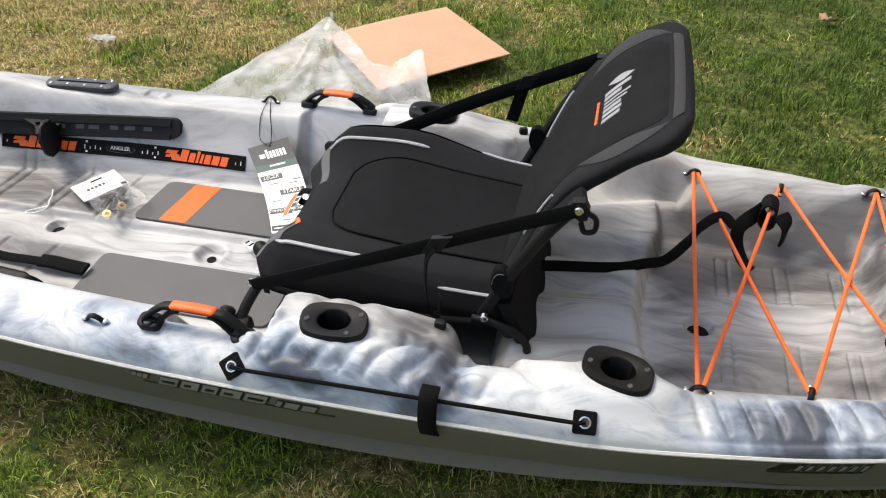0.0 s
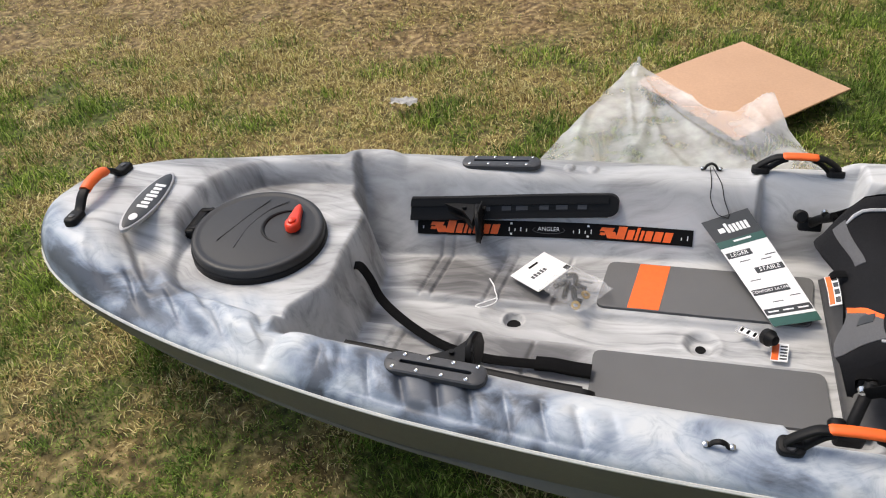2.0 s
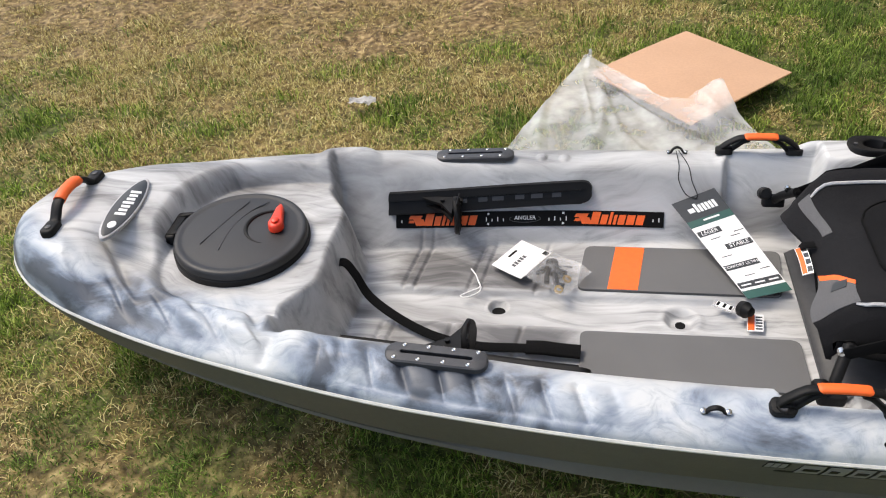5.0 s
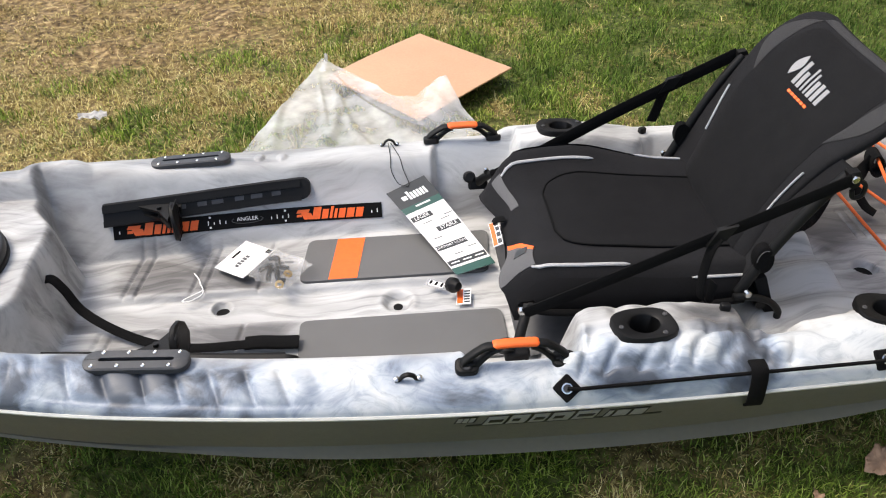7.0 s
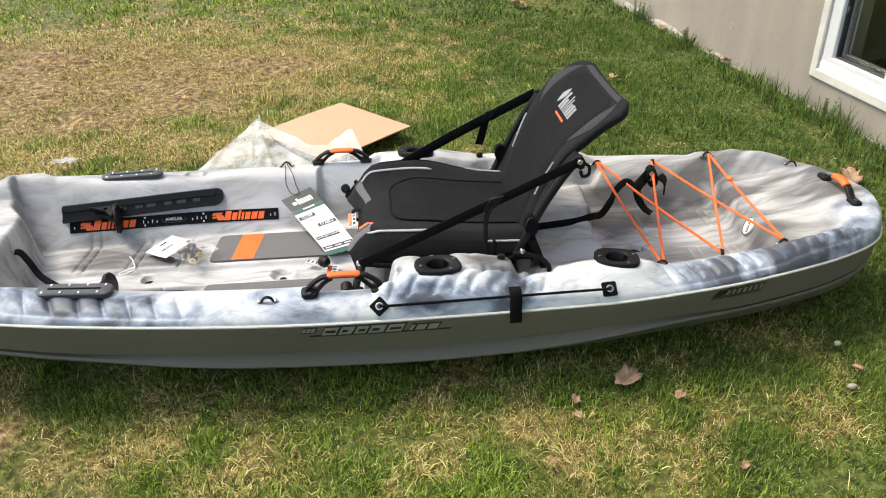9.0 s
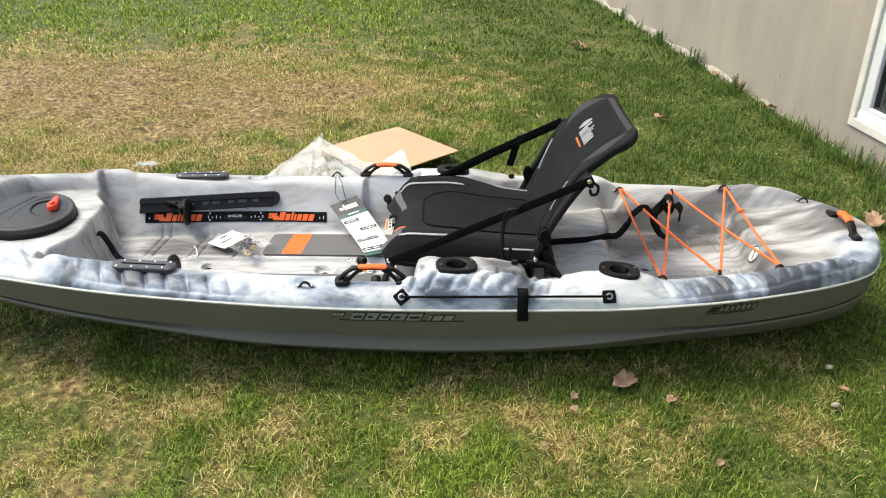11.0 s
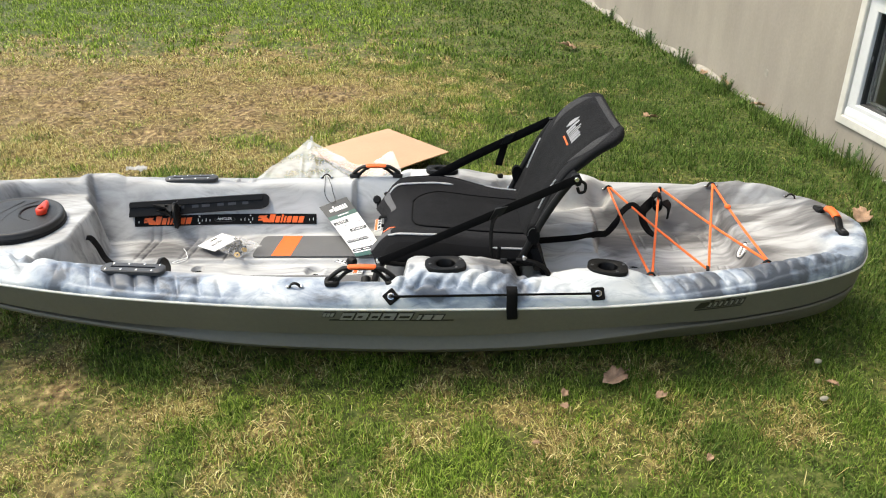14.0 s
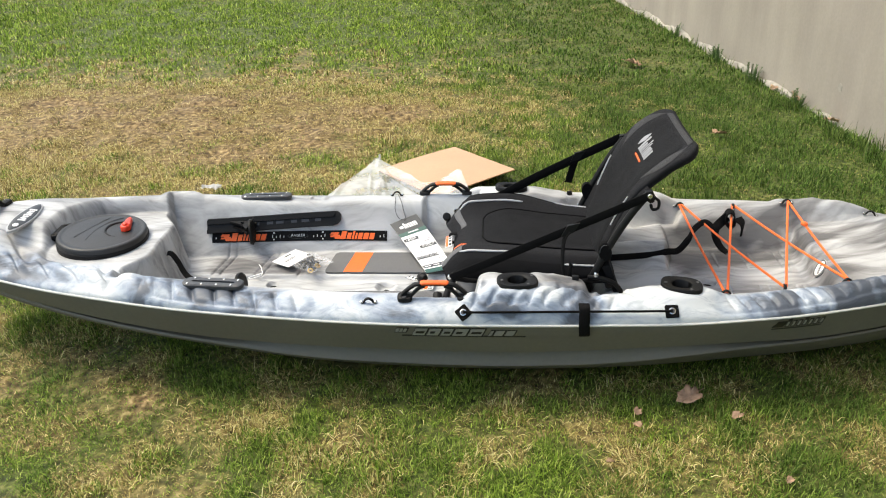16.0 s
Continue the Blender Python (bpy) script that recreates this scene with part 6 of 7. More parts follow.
for sg in (-1, 1):
    part("side_rail", tube("side_rail", [(0.070, sg * 0.222, 0.288), (0.12, sg * 0.228, 0.276), (0.30, sg * 0.232, 0.268), (0.462, sg * 0.234, 0.282)], 0.0062, M_web, 10, 6), seat, "black tubular side rail")
    part("back_tube", tube("back_tube", [(0.455, sg * 0.222, 0.290), (0.50, sg * 0.222, 0.390), (0.545, sg * 0.226, 0.475), (0.588, sg * 0.228, 0.538)], 0.0100, M_black, 10, 6), seat)
    part("front_leg", tube("front_leg", [(0.073, sg * 0.220, 0.292), (0.056, sg * 0.252, 0.262), (0.046, sg * 0.272, 0.236)], 0.0095, M_black, 10, 4), seat)
    part("leg_bracket", box("leg_bracket", 0.044, 0.026, 0.022, M_black, 0.006), seat, "", Matrix.Translation((0.046, sg * 0.274, 0.222)) @ pose(0, 0, 0, sg * -12, 0, 0))
    part("leg_cap", lathe("leg_cap", [(0.0135, 0), (0.0135, 0.02), (0.010, 0.024), (0.001, 0.024)], M_black, 16), seat, "", frame_at((0.026, sg * 0.286, 0.244), (1, 0, 0), (0, 0.6, sg * 1.0)))
    part("rear_leg", tube("rear_leg", [(0.440, sg * 0.236, 0.292), (0.472, sg * 0.238, 0.290), (0.508, sg * 0.238, 0.277), (0.530, sg * 0.238, 0.254), (0.534, sg * 0.236, 0.236)], 0.0066, M_black, 10, 6), seat)
    part("hinge_plate", loft("hinge_plate", [[Vector((0.484 + k * (0.017 * math.cos(a) - 0.008 * math.sin(a)), sg * (0.222 + o), 0.364 + k * (0.028 * math.sin(a) + 0.007 * math.cos(a)))) for a in np.linspace(0, 2 * math.pi, 24, endpoint=False)] for o, k in ((-0.010, 1.0), (0.006, 1.0), (0.009, 0.9), (0.010, 0.3))], M_web, angle=40), seat, "oval black hinge cover")
    part("side_gusset", loft("side_gusset", [[back_pt(s, sg * 0.95, 0.006), Vector((float(np.interp(s, (0, 0.25, 0.5), (0.455, 0.520, 0.590))), sg * 0.224, float(np.interp(s, (0, 0.25, 0.5), (0.285, 0.425, 0.540))))), Vector((float(np.interp(s, (0, 0.25, 0.5), (0.462, 0.527, 0.597))), sg * 0.224, float(np.interp(s, (0, 0.25, 0.5), (0.285, 0.425, 0.540))))), back_pt(s, sg * 0.95, -0.006)] for s in np.linspace(0.02, 0.52, 9)], M_fabric, angle=50), seat, "fabric side gusset")
    part("hinge_arc", tube("hinge_arc", [(0.482 + 0.013 * math.cos(a), sg * 0.2325, 0.366 + 0.022 * math.sin(a)) for a in np.linspace(1.2, 3.2, 10)], 0.0008, M_greyfab, 5), seat)
    for bx, bz, by in ((0.059, 0.290, 0.236), (0.461, 0.303, 0.246), (0.587, 0.536, 0.248)):
        part("bolt", lathe("bolt", [(0.0068, -0.006), (0.0068, 0.001), (0.0052, 0.003), (0.003, 0.0026), (0.0005, 0.002)], M_steel, 16), seat, "steel bolt", frame_at((bx, sg * by, bz), (1, 0, 0), (0, 0, -sg * 1.0)))
    part("pivot_bracket", loft("pivot_bracket", [[Vector((x, sg * y, z)) for x, z in ((0.576, 0.545), (0.594, 0.548), (0.602, 0.534), (0.600, 0.518), (0.590, 0.514), (0.580, 0.522))] for y in (0.228, 0.243)], M_black), seat)
    part("strap_keeper", tube("strap_keeper", [(0.598, sg * 0.240, 0.530), (0.612, sg * 0.240, 0.520), (0.612, sg * 0.240, 0.500), (0.598, sg * 0.240, 0.496), (0.592, sg * 0.240, 0.510)], 0.0042, M_black, 8, 4), seat)
    part("side_strap", ribbon("side_strap", [(0.062, sg * 0.240, 0.290), (0.19, sg * 0.243, 0.350), (0.33, sg * 0.245, 0.416), (0.46, sg * 0.246, 0.477), (0.583, sg * 0.246, 0.535)] if sg < 0 else [(0.075, 0.240, 0.272), (0.19, 0.246, 0.330), (0.33, 0.246, 0.408), (0.46, 0.246, 0.474), (0.583, 0.246, 0.535)], 0.0235 if sg < 0 else 0.028, 0.0026, (-0.42, 0, 0.9), M_web, 5), seat, "black webbing side strap")
    bx = 0.385 if sg < 0 else 0.45
    bz = 0.290 + (bx - 0.062) * 0.47
    part("strap_buckle", loft("strap_buckle", [[Vector((bx, sg * 0.246, bz)) + Vector((a, sg * o, b)) for a, b in ((-0.024, -0.020), (0.008, -0.008), (0.024, 0.020), (-0.008, 0.012))] for o in (-0.003, 0.007)], M_black), seat, "black ladder buckle")
    tail = [(bx - 0.004, sg * 0.251, bz - 0.004), (bx - 0.016, sg * 0.253, bz - 0.03), (bx - 0.018, sg * 0.250, bz - 0.09), (bx - 0.012, sg * 0.248, bz - 0.135), (bx + 0.002, sg * 0.250, bz - 0.14), (bx + 0.006, sg * 0.251, bz - 0.10)]
    if sg > 0:
        tail = [(bx - 0.004, 0.251, bz - 0.004), (bx - 0.010, 0.252, bz - 0.025), (bx - 0.018, 0.254, bz - 0.06), (bx - 0.026, 0.255, bz - 0.092)]
    part("strap_tail", ribbon("strap_tail", tail, 0.018 if sg < 0 else 0.024, 0.0024, (0.35, -0.85, 0.1) if sg < 0 else (0.95, 0.2, -0.2), M_web, 5), seat, "loose strap tail")
part("cross_bar", tube("cross_bar", [(0.50, -0.23, 0.262), (0.50, 0.23, 0.262)], 0.010, M_black, 10), seat)
part("cross_bar", tube("cross_bar", [(0.082, -0.215, 0.275), (0.082, 0.215, 0.275)], 0.0095, M_black, 10), seat)
part("seat_sling", loft("seat_sling", [[Vector((x, y, z)) for y, z in ((-0.215, 0.262), (0.215, 0.262), (0.215, 0.268), (-0.215, 0.268))] for x in (0.10, 0.30, 0.50)], M_panel), seat)
# dark sheet laid over the bay floor in place of the seat's shade
part("under_seat_shade", loft("under_seat_shade", [[Vector((x, y, z)) for y, z in ((-w, zb), (w, zb), (w - 0.01, zb + 0.008), (-w + 0.01, zb + 0.008))] for x, w, zb in ((0.068, 0.20, 0.151), (0.085, 0.21, 0.153), (0.105, 0.212, 0.160), (0.135, 0.213, 0.172), (0.2, 0.215, 0.172), (0.40, 0.218, 0.172), (0.47, 0.225, 0.172))], M_track), seat, "added dark grey sheet standing in for the shade under the seat")
part("rear_panel", loft("rear_panel", [[Vector((x, y, z)) for x, z in ((0.478, 0.318), (0.500, 0.322), (0.540, 0.222), (0.546, 0.190), (0.534, 0.190), (0.522, 0.222))] for y in (-0.224, -0.12, 0.0, 0.12, 0.224)], M_panel, angle=40), seat, "black fabric panel hanging behind the seat")
part("rear_strap", ribbon("rear_strap", [(0.505, -0.03, 0.246), (0.557, -0.014, 0.243), (0.664, 0.008, 0.241), (0.715, 0.035, 0.238), (0.755, 0.075, 0.222), (0.790, 0.112, 0.238), (0.813, 0.135, 0.266), (0.838, 0.150, 0.282), (0.858, 0.156, 0.281), (0.874, 0.150, 0.268)], 0.020, 0.0026, (0.25, 0.8, 0.55), M_web, 7), seat, "black tail strap running into the tank well")

cf, cn = deck_pt(*EYES["f2"][:2], 0.0105), deck_pt(*EYES["n1"][:2], 0.0105)
lp = cf.lerp(cn, 0.13)
tie = thing("strap_loop", "black hook-and-loop tie wrapped round the orange cord", "strap", at=lp)
tie.scale = (1.25, 1.25, 1.25)
part("band", ribbon("band", [(0.012 * math.cos(a) - 0.004, 0.010 * math.sin(a) * 0.6, 0.017 * math.sin(a) - 0.010) for a in np.linspace(0, 2 * math.pi, 14)], 0.036, 0.003, (0.2, 1, 0), M_web, 4), tie)
part("band_end", ribbon("band_end", [(0.012, -0.01, -0.004), (0.022, -0.022, -0.018), (0.020, -0.030, -0.045)], 0.034, 0.004, (0.4, 1, 0.2), M_web, 5), tie)
part("band_end", ribbon("band_end", [(-0.012, 0.0, -0.004), (-0.030, -0.012, -0.016), (-0.046, -0.028, -0.026), (-0.046, -0.042, -0.046), (-0.034, -0.058, -0.066), (-0.020, -0.070, -0.074)], lambda t: 0.026 - 0.010 * t, 0.003, (0.9, 0.4, 0.1), M_web, 5), tie)

# ---- hanging product tag ----
tag = thing("product_tag", "long white and green printed product tag tied to a deck eye", "tag")
TL, TR, BL, BR = Vector((-0.165, 0.253, 0.232)), Vector((-0.077, 0.281, 0.258)), Vector((-0.028, 0.036, 0.160)), Vector((0.058, 0.062, 0.166))


def tag_pt(u, v):
    """u down the tag, v across it."""
    p = (TL.lerp(TR, v)).lerp(BL.lerp(BR, v), u)
    return p + Vector((0.25, 0.45, -0.55)) * (0.028 * math.sin(math.pi * min(max(u, 0), 1)) * 0.8)


def on_tag(name, u0, u1, v0, v1, mat, off, parent, n=8):
    return part(name, shell(name, tag_pt, list(np.linspace(u0, u1, n)), lambda u: (v0, v1), 5, off, mat, under=0.0), parent)


on_tag("card", 0, 1, 0, 1, M_white, 0.0006, tag, 16)
on_tag("tag_head", 0.0, 0.20, 0.0, 1.0, M_slate, 0.0010, tag, 6)
on_tag("tag_band", 0.20, 0.262, 0.0, 1.0, M_green, 0.0010, tag, 4)
on_tag("tag_foot", 0.925, 1.0, 0.0, 1.0, M_green, 0.0010, tag, 4)
on_tag("tag_strip", 0.845, 0.900, 0.02, 0.98, M_slate, 0.0010, tag, 4)
for k in range(6):
    on_tag("tag_mark", 0.082 if k else 0.062, 0.148, 0.36 + 0.082 * k, 0.42 + 0.082 * k, M_white, 0.0014, tag, 3)
on_tag("tag_mark", 0.095, 0.135, 0.20, 0.33, M_white, 0.0014, tag, 3)
on_tag("tag_mark", 0.215, 0.23, 0.35, 0.72, M_white, 0.0014, tag, 3)
for u, v0, v1, words, size in ((0.335, 0.03, 0.55, "LÉGER", 0.0125), (0.505, 0.38, 0.97, "STABLE", 0.0125), (0.690, 0.03, 0.80, "CONFORT ULTIME", 0.0088)):
    on_tag("word_box", u - 0.026, u + 0.026, v0, v1, M_slate, 0.0010, tag, 4)
    vm = (v0 + v1) / 2
    o, dx, dy = tag_pt(u, vm), tag_pt(u, vm + 0.1) - tag_pt(u, vm - 0.1), tag_pt(u - 0.05, vm) - tag_pt(u + 0.05, vm)
    mt_ = frame_at(o, dx, dy)
    part("tag_word", lettering("tag_word", words, size, M_white, 0.0002), tag, "", mt_ @ pose(0, 0, 0.0018))
for u, v in ((0.40, 0.2), (0.42, 0.62), (0.58, 0.15), (0.76, 0.7), (0.79, 0.3), (0.39, 0.75)):
    on_tag("small_print", u, u + 0.007, v, v + 0.22, M_greyfab, 0.0010, tag, 3)
for k in range(3):
    on_tag("small_print", 0.868, 0.880, 0.08 + 0.31 * k, 0.30 + 0.31 * k, M_white, 0.0014, tag, 3)
e0 = deck_pt(-0.15, 0.373, 0.010)
hole = tag_pt(0.03, 0.52)
for sgn in (-1, 1):
    part("string", tube("string", [e0 + Vector((0.003 * sgn, -0.004, 0)), deck_pt(-0.14 + 0.010 * sgn, 0.318, 0.003), deck_pt(-0.136 + 0.014 * sgn, 0.298, 0.004), hole.lerp(deck_pt(-0.136, 0.298, 0.0), 0.45) + Vector((0.012 * sgn, -0.012, 0.0)), hole + Vector((0, -0.002, 0.002))], 0.0009, M_ink, 5, 6), tag, "thin black string")

# ---- bag of spare fittings on the floor ----
bag = thing("parts_bag", "clear plastic bag of brass-eyed fittings under a white header card", "bag")
bo, be, bw = Vector((-0.512, 0.158, 0.156)), Vector((0.150, -0.111, 0.004)).normalized(), Vector((0.057, 0.083, 0.003)).normalized()


def bag_pt(u, v, lift=0.0):
    return bo + be * (0.187 * u) + bw * (0.104 * (v - 0.5)) + Vector((0, 0, lift))


def header_fn(u, v):
    return bag_pt(u, v, 0.006 + 0.018 * u * u)


part("header_card", shell("header_card", header_fn, list(np.linspace(0, 0.44, 6)), lambda u: (0, 1), 6, 0.0008, M_white), bag, "white folded header card")
part("hang_slot", shell("hang_slot", header_fn, [0.06, 0.075, 0.09], lambda u: (0.40, 0.66), 4, 0.0013, M_ink), bag)
part("card_corner", shell("card_corner", header_fn, [0.36, 0.39, 0.43], lambda u: (0.86, 0.98), 3, 0.0013, M_ink), bag)
for k in range(5):
    part("card_print", shell("card_print", header_fn, [0.20 - 0.01 * (k % 2), 0.225, 0.25], lambda u, k=k: (0.22 + 0.085 * k, 0.28 + 0.085 * k), 3, 0.0013, M_greyfab), bag)
verts, faces, nn = [], [], 22
for side in (1, -1):
    for i in range(nn):
        for j in range(nn):
            u, v = 0.40 + 0.62 * i / (nn - 1), 0.02 + 0.96 * j / (nn - 1)
            e = math.sin(math.pi * min(i / (nn - 1) * 1.0, 1)) ** 0.5 * math.sin(math.pi * j / (nn - 1)) ** 0.5
            puff = 0.013 * e * (0.6 + 0.8 * float(fractal(i * 0.45, j * 0.45 + 50 * side, 3, 77)))
            verts.append(bag_pt(u, v, 0.012 + (puff if side > 0 else -0.35 * puff)) + Vector((0.004, 0.003, 0.006)) * float(value_noise(i * 0.7, j * 0.7, 8)))
    o = 0 if side > 0 else nn * nn
    for i in range(nn - 1):
        for j in range(nn - 1):
            a = o + i * nn + j
            faces.append((a, a + nn, a + nn + 1, a + 1) if side > 0 else (a, a + 1, a + nn + 1, a + nn))
part("pouch", mesh_of("pouch", verts, faces, M_bag), bag, "crinkled clear pouch")
for u, v, turn in ((0.90, 0.16, 10), (0.87, 0.50, 60)):
    part("brass_eye", ring("brass_eye", [[Vector((r * math.cos(2 * math.pi * k / 20), r * math.sin(2 * math.pi * k / 20), z)) for k in range(20)] for r, z in ((0.0095, 0), (0.009, 0.004), (0.005, 0.0042), (0.0045, 0))], M_brass), bag, "brass eyelet", Matrix.Translation(bag_pt(u, v, 0.013)) @ pose(0, 0, 0, 24, 10, turn))
for pts in (((0.52, 0.3, 0.010), (0.60, 0.55, 0.014), (0.66, 0.35, 0.012), (0.72, 0.2, 0.011)), ((0.50, 0.7, 0.010), (0.58, 0.8, 0.013), (0.68, 0.62, 0.013), (0.80, 0.66, 0.011)), ((0.6, 0.45, 0.009), (0.7, 0.5, 0.012), (0.82, 0.30, 0.011), (0.9, 0.34, 0.010))):
    part("black_fitting", tube("black_fitting", [bag_pt(*p) for p in pts], 0.0060, M_black, 7, 4), bag)
for u, v in ((0.55, 0.42), (0.6, 0.68), (0.75, 0.46), (0.7, 0.8)):
    part("screw", tube("screw", [bag_pt(u, v, 0.011), bag_pt(u + 0.09, v + 0.08, 0.011)], 0.0022, M_track, 6), bag)

twine = thing("twine", "short curl of white twine on the floor", "string")
part("strand", tube("strand", [(-0.585, 0.110, 0.152), (-0.572, 0.088, 0.153), (-0.566, 0.070, 0.154), (-0.560, 0.052, 0.152), (-0.578, 0.040, 0.150), (-0.598, 0.026, 0.148), (-0.585, 0.022, 0.148), (-0.562, 0.036, 0.150), (-0.557, 0.050, 0.153)], 0.0015, M_white, 6, 6), twine)

plug = thing("drain_plug", "black drain plug with a clear hanging card", "plug")
part("plug_body", lathe("plug_body", [(0.010, 0), (0.0155, 0.004), (0.0165, 0.016), (0.013, 0.021), (0.009, 0.030), (0.001, 0.031)], M_black, 18), plug, "", Matrix.Translation((-0.046, 0.012, 0.158)) @ pose(0, 0, 0, 70, 20, 30))
part("plug_card", loft("plug_card", [[Vector((x, y, 0.148 + dz)) for x, y in ((-0.098, 0.026), (-0.060, 0.004), (-0.046, 0.026), (-0.086, 0.046))] for dz in (0, 0.001)], M_bag), plug)
part("card_print", loft("card_print", [[Vector((x, y, 0.1495 + dz)) for x, y in ((-0.090, 0.026), (-0.062, 0.010), (-0.054, 0.023), (-0.083, 0.040))] for dz in (0, 0.0006)], M_white), plug)
for k in range(3):
    part("print_bar", box("print_bar", 0.005, 0.012, 0.0005, M_ink, 0.0002), plug, "", Matrix.Translation((-0.083 + 0.011 * k, 0.0315 - 0.0062 * k, 0.1502)) @ pose(0, 0, 0, 0, 0, -28))
note = thing("warning_sticker", "orange and white warning sticker on the kayak floor", "sticker")
part("paper", shell("paper", lambda u, v: (-0.036 + 0.030 * u + 0.006 * v, -0.034 + 0.044 * v, float(deck_z(-0.02, 0.0)) + 0.010 + 0.004 * v), [0, 0.5, 1], lambda u: (0, 1), 4, 0.0006, M_white), note)
part("orange_block", shell("orange_block", lambda u, v: (-0.036 + 0.030 * u + 0.006 * v, -0.034 + 0.044 * v, float(deck_z(-0.02, 0.0)) + 0.010 + 0.004 * v), [0.04, 0.24, 0.44], lambda u: (0.05, 0.95), 4, 0.0012, M_orangeink), note)
for k in range(5):
    part("print_bar", shell("print_bar", lambda u, v: (-0.036 + 0.030 * u + 0.006 * v, -0.034 + 0.044 * v, float(deck_z(-0.02, 0.0)) + 0.010 + 0.004 * v), [0.52, 0.7, 0.93], lambda u, k=k: (0.1 + 0.17 * k, 0.18 + 0.17 * k), 2, 0.0012, M_slate), note)

# ---- packing beside the kayak ----
sheet = thing("cardboard_sheet", "flat tan cardboard sheet lying on the grass", "cardboard")
ct, ca, cb = Vector((-0.002, 1.595, 0.046)), Vector((0.287, -0.353, 0.012)), Vector((-0.335, -0.348, 0.004))


def sheet_pt(u, v, o=0.0):
    return ct + ca * u + cb * v + Vector((0, 0, 0.012 * math.sin(2.2 * u + 0.6) * math.sin(2.6 * v) + o))


nu = 18
verts = [sheet_pt(i / (nu - 1), j / (nu - 1), o) for o in (0.0025, -0.0025) for i in range(nu) for j in range(nu)]
faces, o = [], nu * nu
for i in range(nu - 1):
    for j in range(nu - 1):
        a = i * nu + j
        faces += [(a, a + nu, a + nu + 1, a + 1), (o + a, o + a + 1, o + a + nu + 1, o + a + nu)]
rim_ = [k for k in range(nu)] + [i * nu + nu - 1 for i in range(1, nu)] + [(nu - 1) * nu + k for k in range(nu - 2, -1, -1)] + [i * nu for i in range(nu - 2, 0, -1)]
faces += [(a, b, o + b, o + a) for a, b in zip(rim_, rim_[1:] + rim_[:1])]
part("liner", sharp(mesh_of("liner", verts, faces, M_cardboard), 50), sheet)
part("cut_edge", tube("cut_edge", [sheet_pt(1.0, t) for t in np.linspace(0, 1, 12)], 0.0028, M_cardedge, 6), sheet, "brown corrugated edge")

film = thing("plastic_sheet", "crumpled milky plastic wrapping half over the cardboard", "plastic wrap")
nf = 96
gu, gv = np.meshgrid(np.linspace(0, 1, nf), np.linspace(0, 1, nf), indexing="ij")
c00, c10, c11, c01 = np.array((-0.353, 1.315)), np.array((-0.64, 0.56)), np.array((0.20, 0.60)), np.array((0.045, 1.055))
P = c00 * ((1 - gu) * (1 - gv))[..., None] + c10 * (gu * (1 - gv))[..., None] + c11 * (gu * gv)[..., None] + c01 * ((1 - gu) * gv)[..., None]
edge_n = np.stack([fractal(gu * 5 + 3, gv * 5, 3, 43) - 0.5, fractal(gu * 5, gv * 5 + 9, 3, 45) - 0.5], -1)
P = P + 0.022 * edge_n
P[..., 1] -= 0.105 * (1 - gu) ** 2 * np.sin(math.pi * gv ** 1.5) ** 1.5
# long folds running down from the peak, and a stiff raised corner
bear = np.arctan2(P[..., 0] - c00[0], c00[1] - P[..., 1] + 0.03)
reach = np.hypot(P[..., 0] - c00[0], P[..., 1] - c00[1])
fz = 0.074 + 0.014 * (fractal(P[..., 0] * 3, P[..., 1] * 3, 2, 53) - 0.5) + 0.006 * (fractal(P[..., 0] * 9, P[..., 1] * 9, 2, 55) - 0.5)
for at_, wid, amp in ((-0.26, 0.05, 0.018), (-0.05, 0.035, 0.014), (0.10, 0.05, 0.020), (0.30, 0.04, 0.016), (0.44, 0.06, 0.022), (0.62, 0.04, 0.016), (0.80, 0.05, 0.018)):
    bend = at_ + 0.10 * np.sin(5 * reach + 9 * at_)
    fz = fz + 0.55 * amp * np.clip(1 - np.abs(bear - bend) / wid, 0, 1) * smooth01(0.03, 0.25, reach)
fz = fz + 0.060 * np.exp(-((P[..., 0] - 0.045) / 0.07) ** 2 - ((P[..., 1] - 1.05) / 0.09) ** 2) + 0.020 * np.exp(-((P[..., 0] + 0.35) / 0.05) ** 2 - ((P[..., 1] - 1.30) / 0.06) ** 2)
fz = fz - 0.03 * smooth01(0.75, 1.0, gu)
idx = np.arange(nf * nf).reshape(nf, nf)
quads = np.stack([idx[:-1, :-1], idx[1:, :-1], idx[1:, 1:], idx[:-1, 1:]], -1).reshape(-1, 4)
part("film", mesh_of("film", np.concatenate([P, fz[..., None]], -1).reshape(-1, 3).tolist(), quads.tolist(), M_film), film)
part("torn_corner", ribbon("torn_corner", [(-0.350, 1.28, 0.060), (-0.343, 1.30, 0.075), (-0.338, 1.31, 0.088), (-0.335, 1.315, 0.100), (-0.338, 1.32, 0.108)], lambda t: 0.016 * (1 - 0.7 * t) + 0.003, 0.0015, (1, 0.2, 0.3), M_film, 5), film)


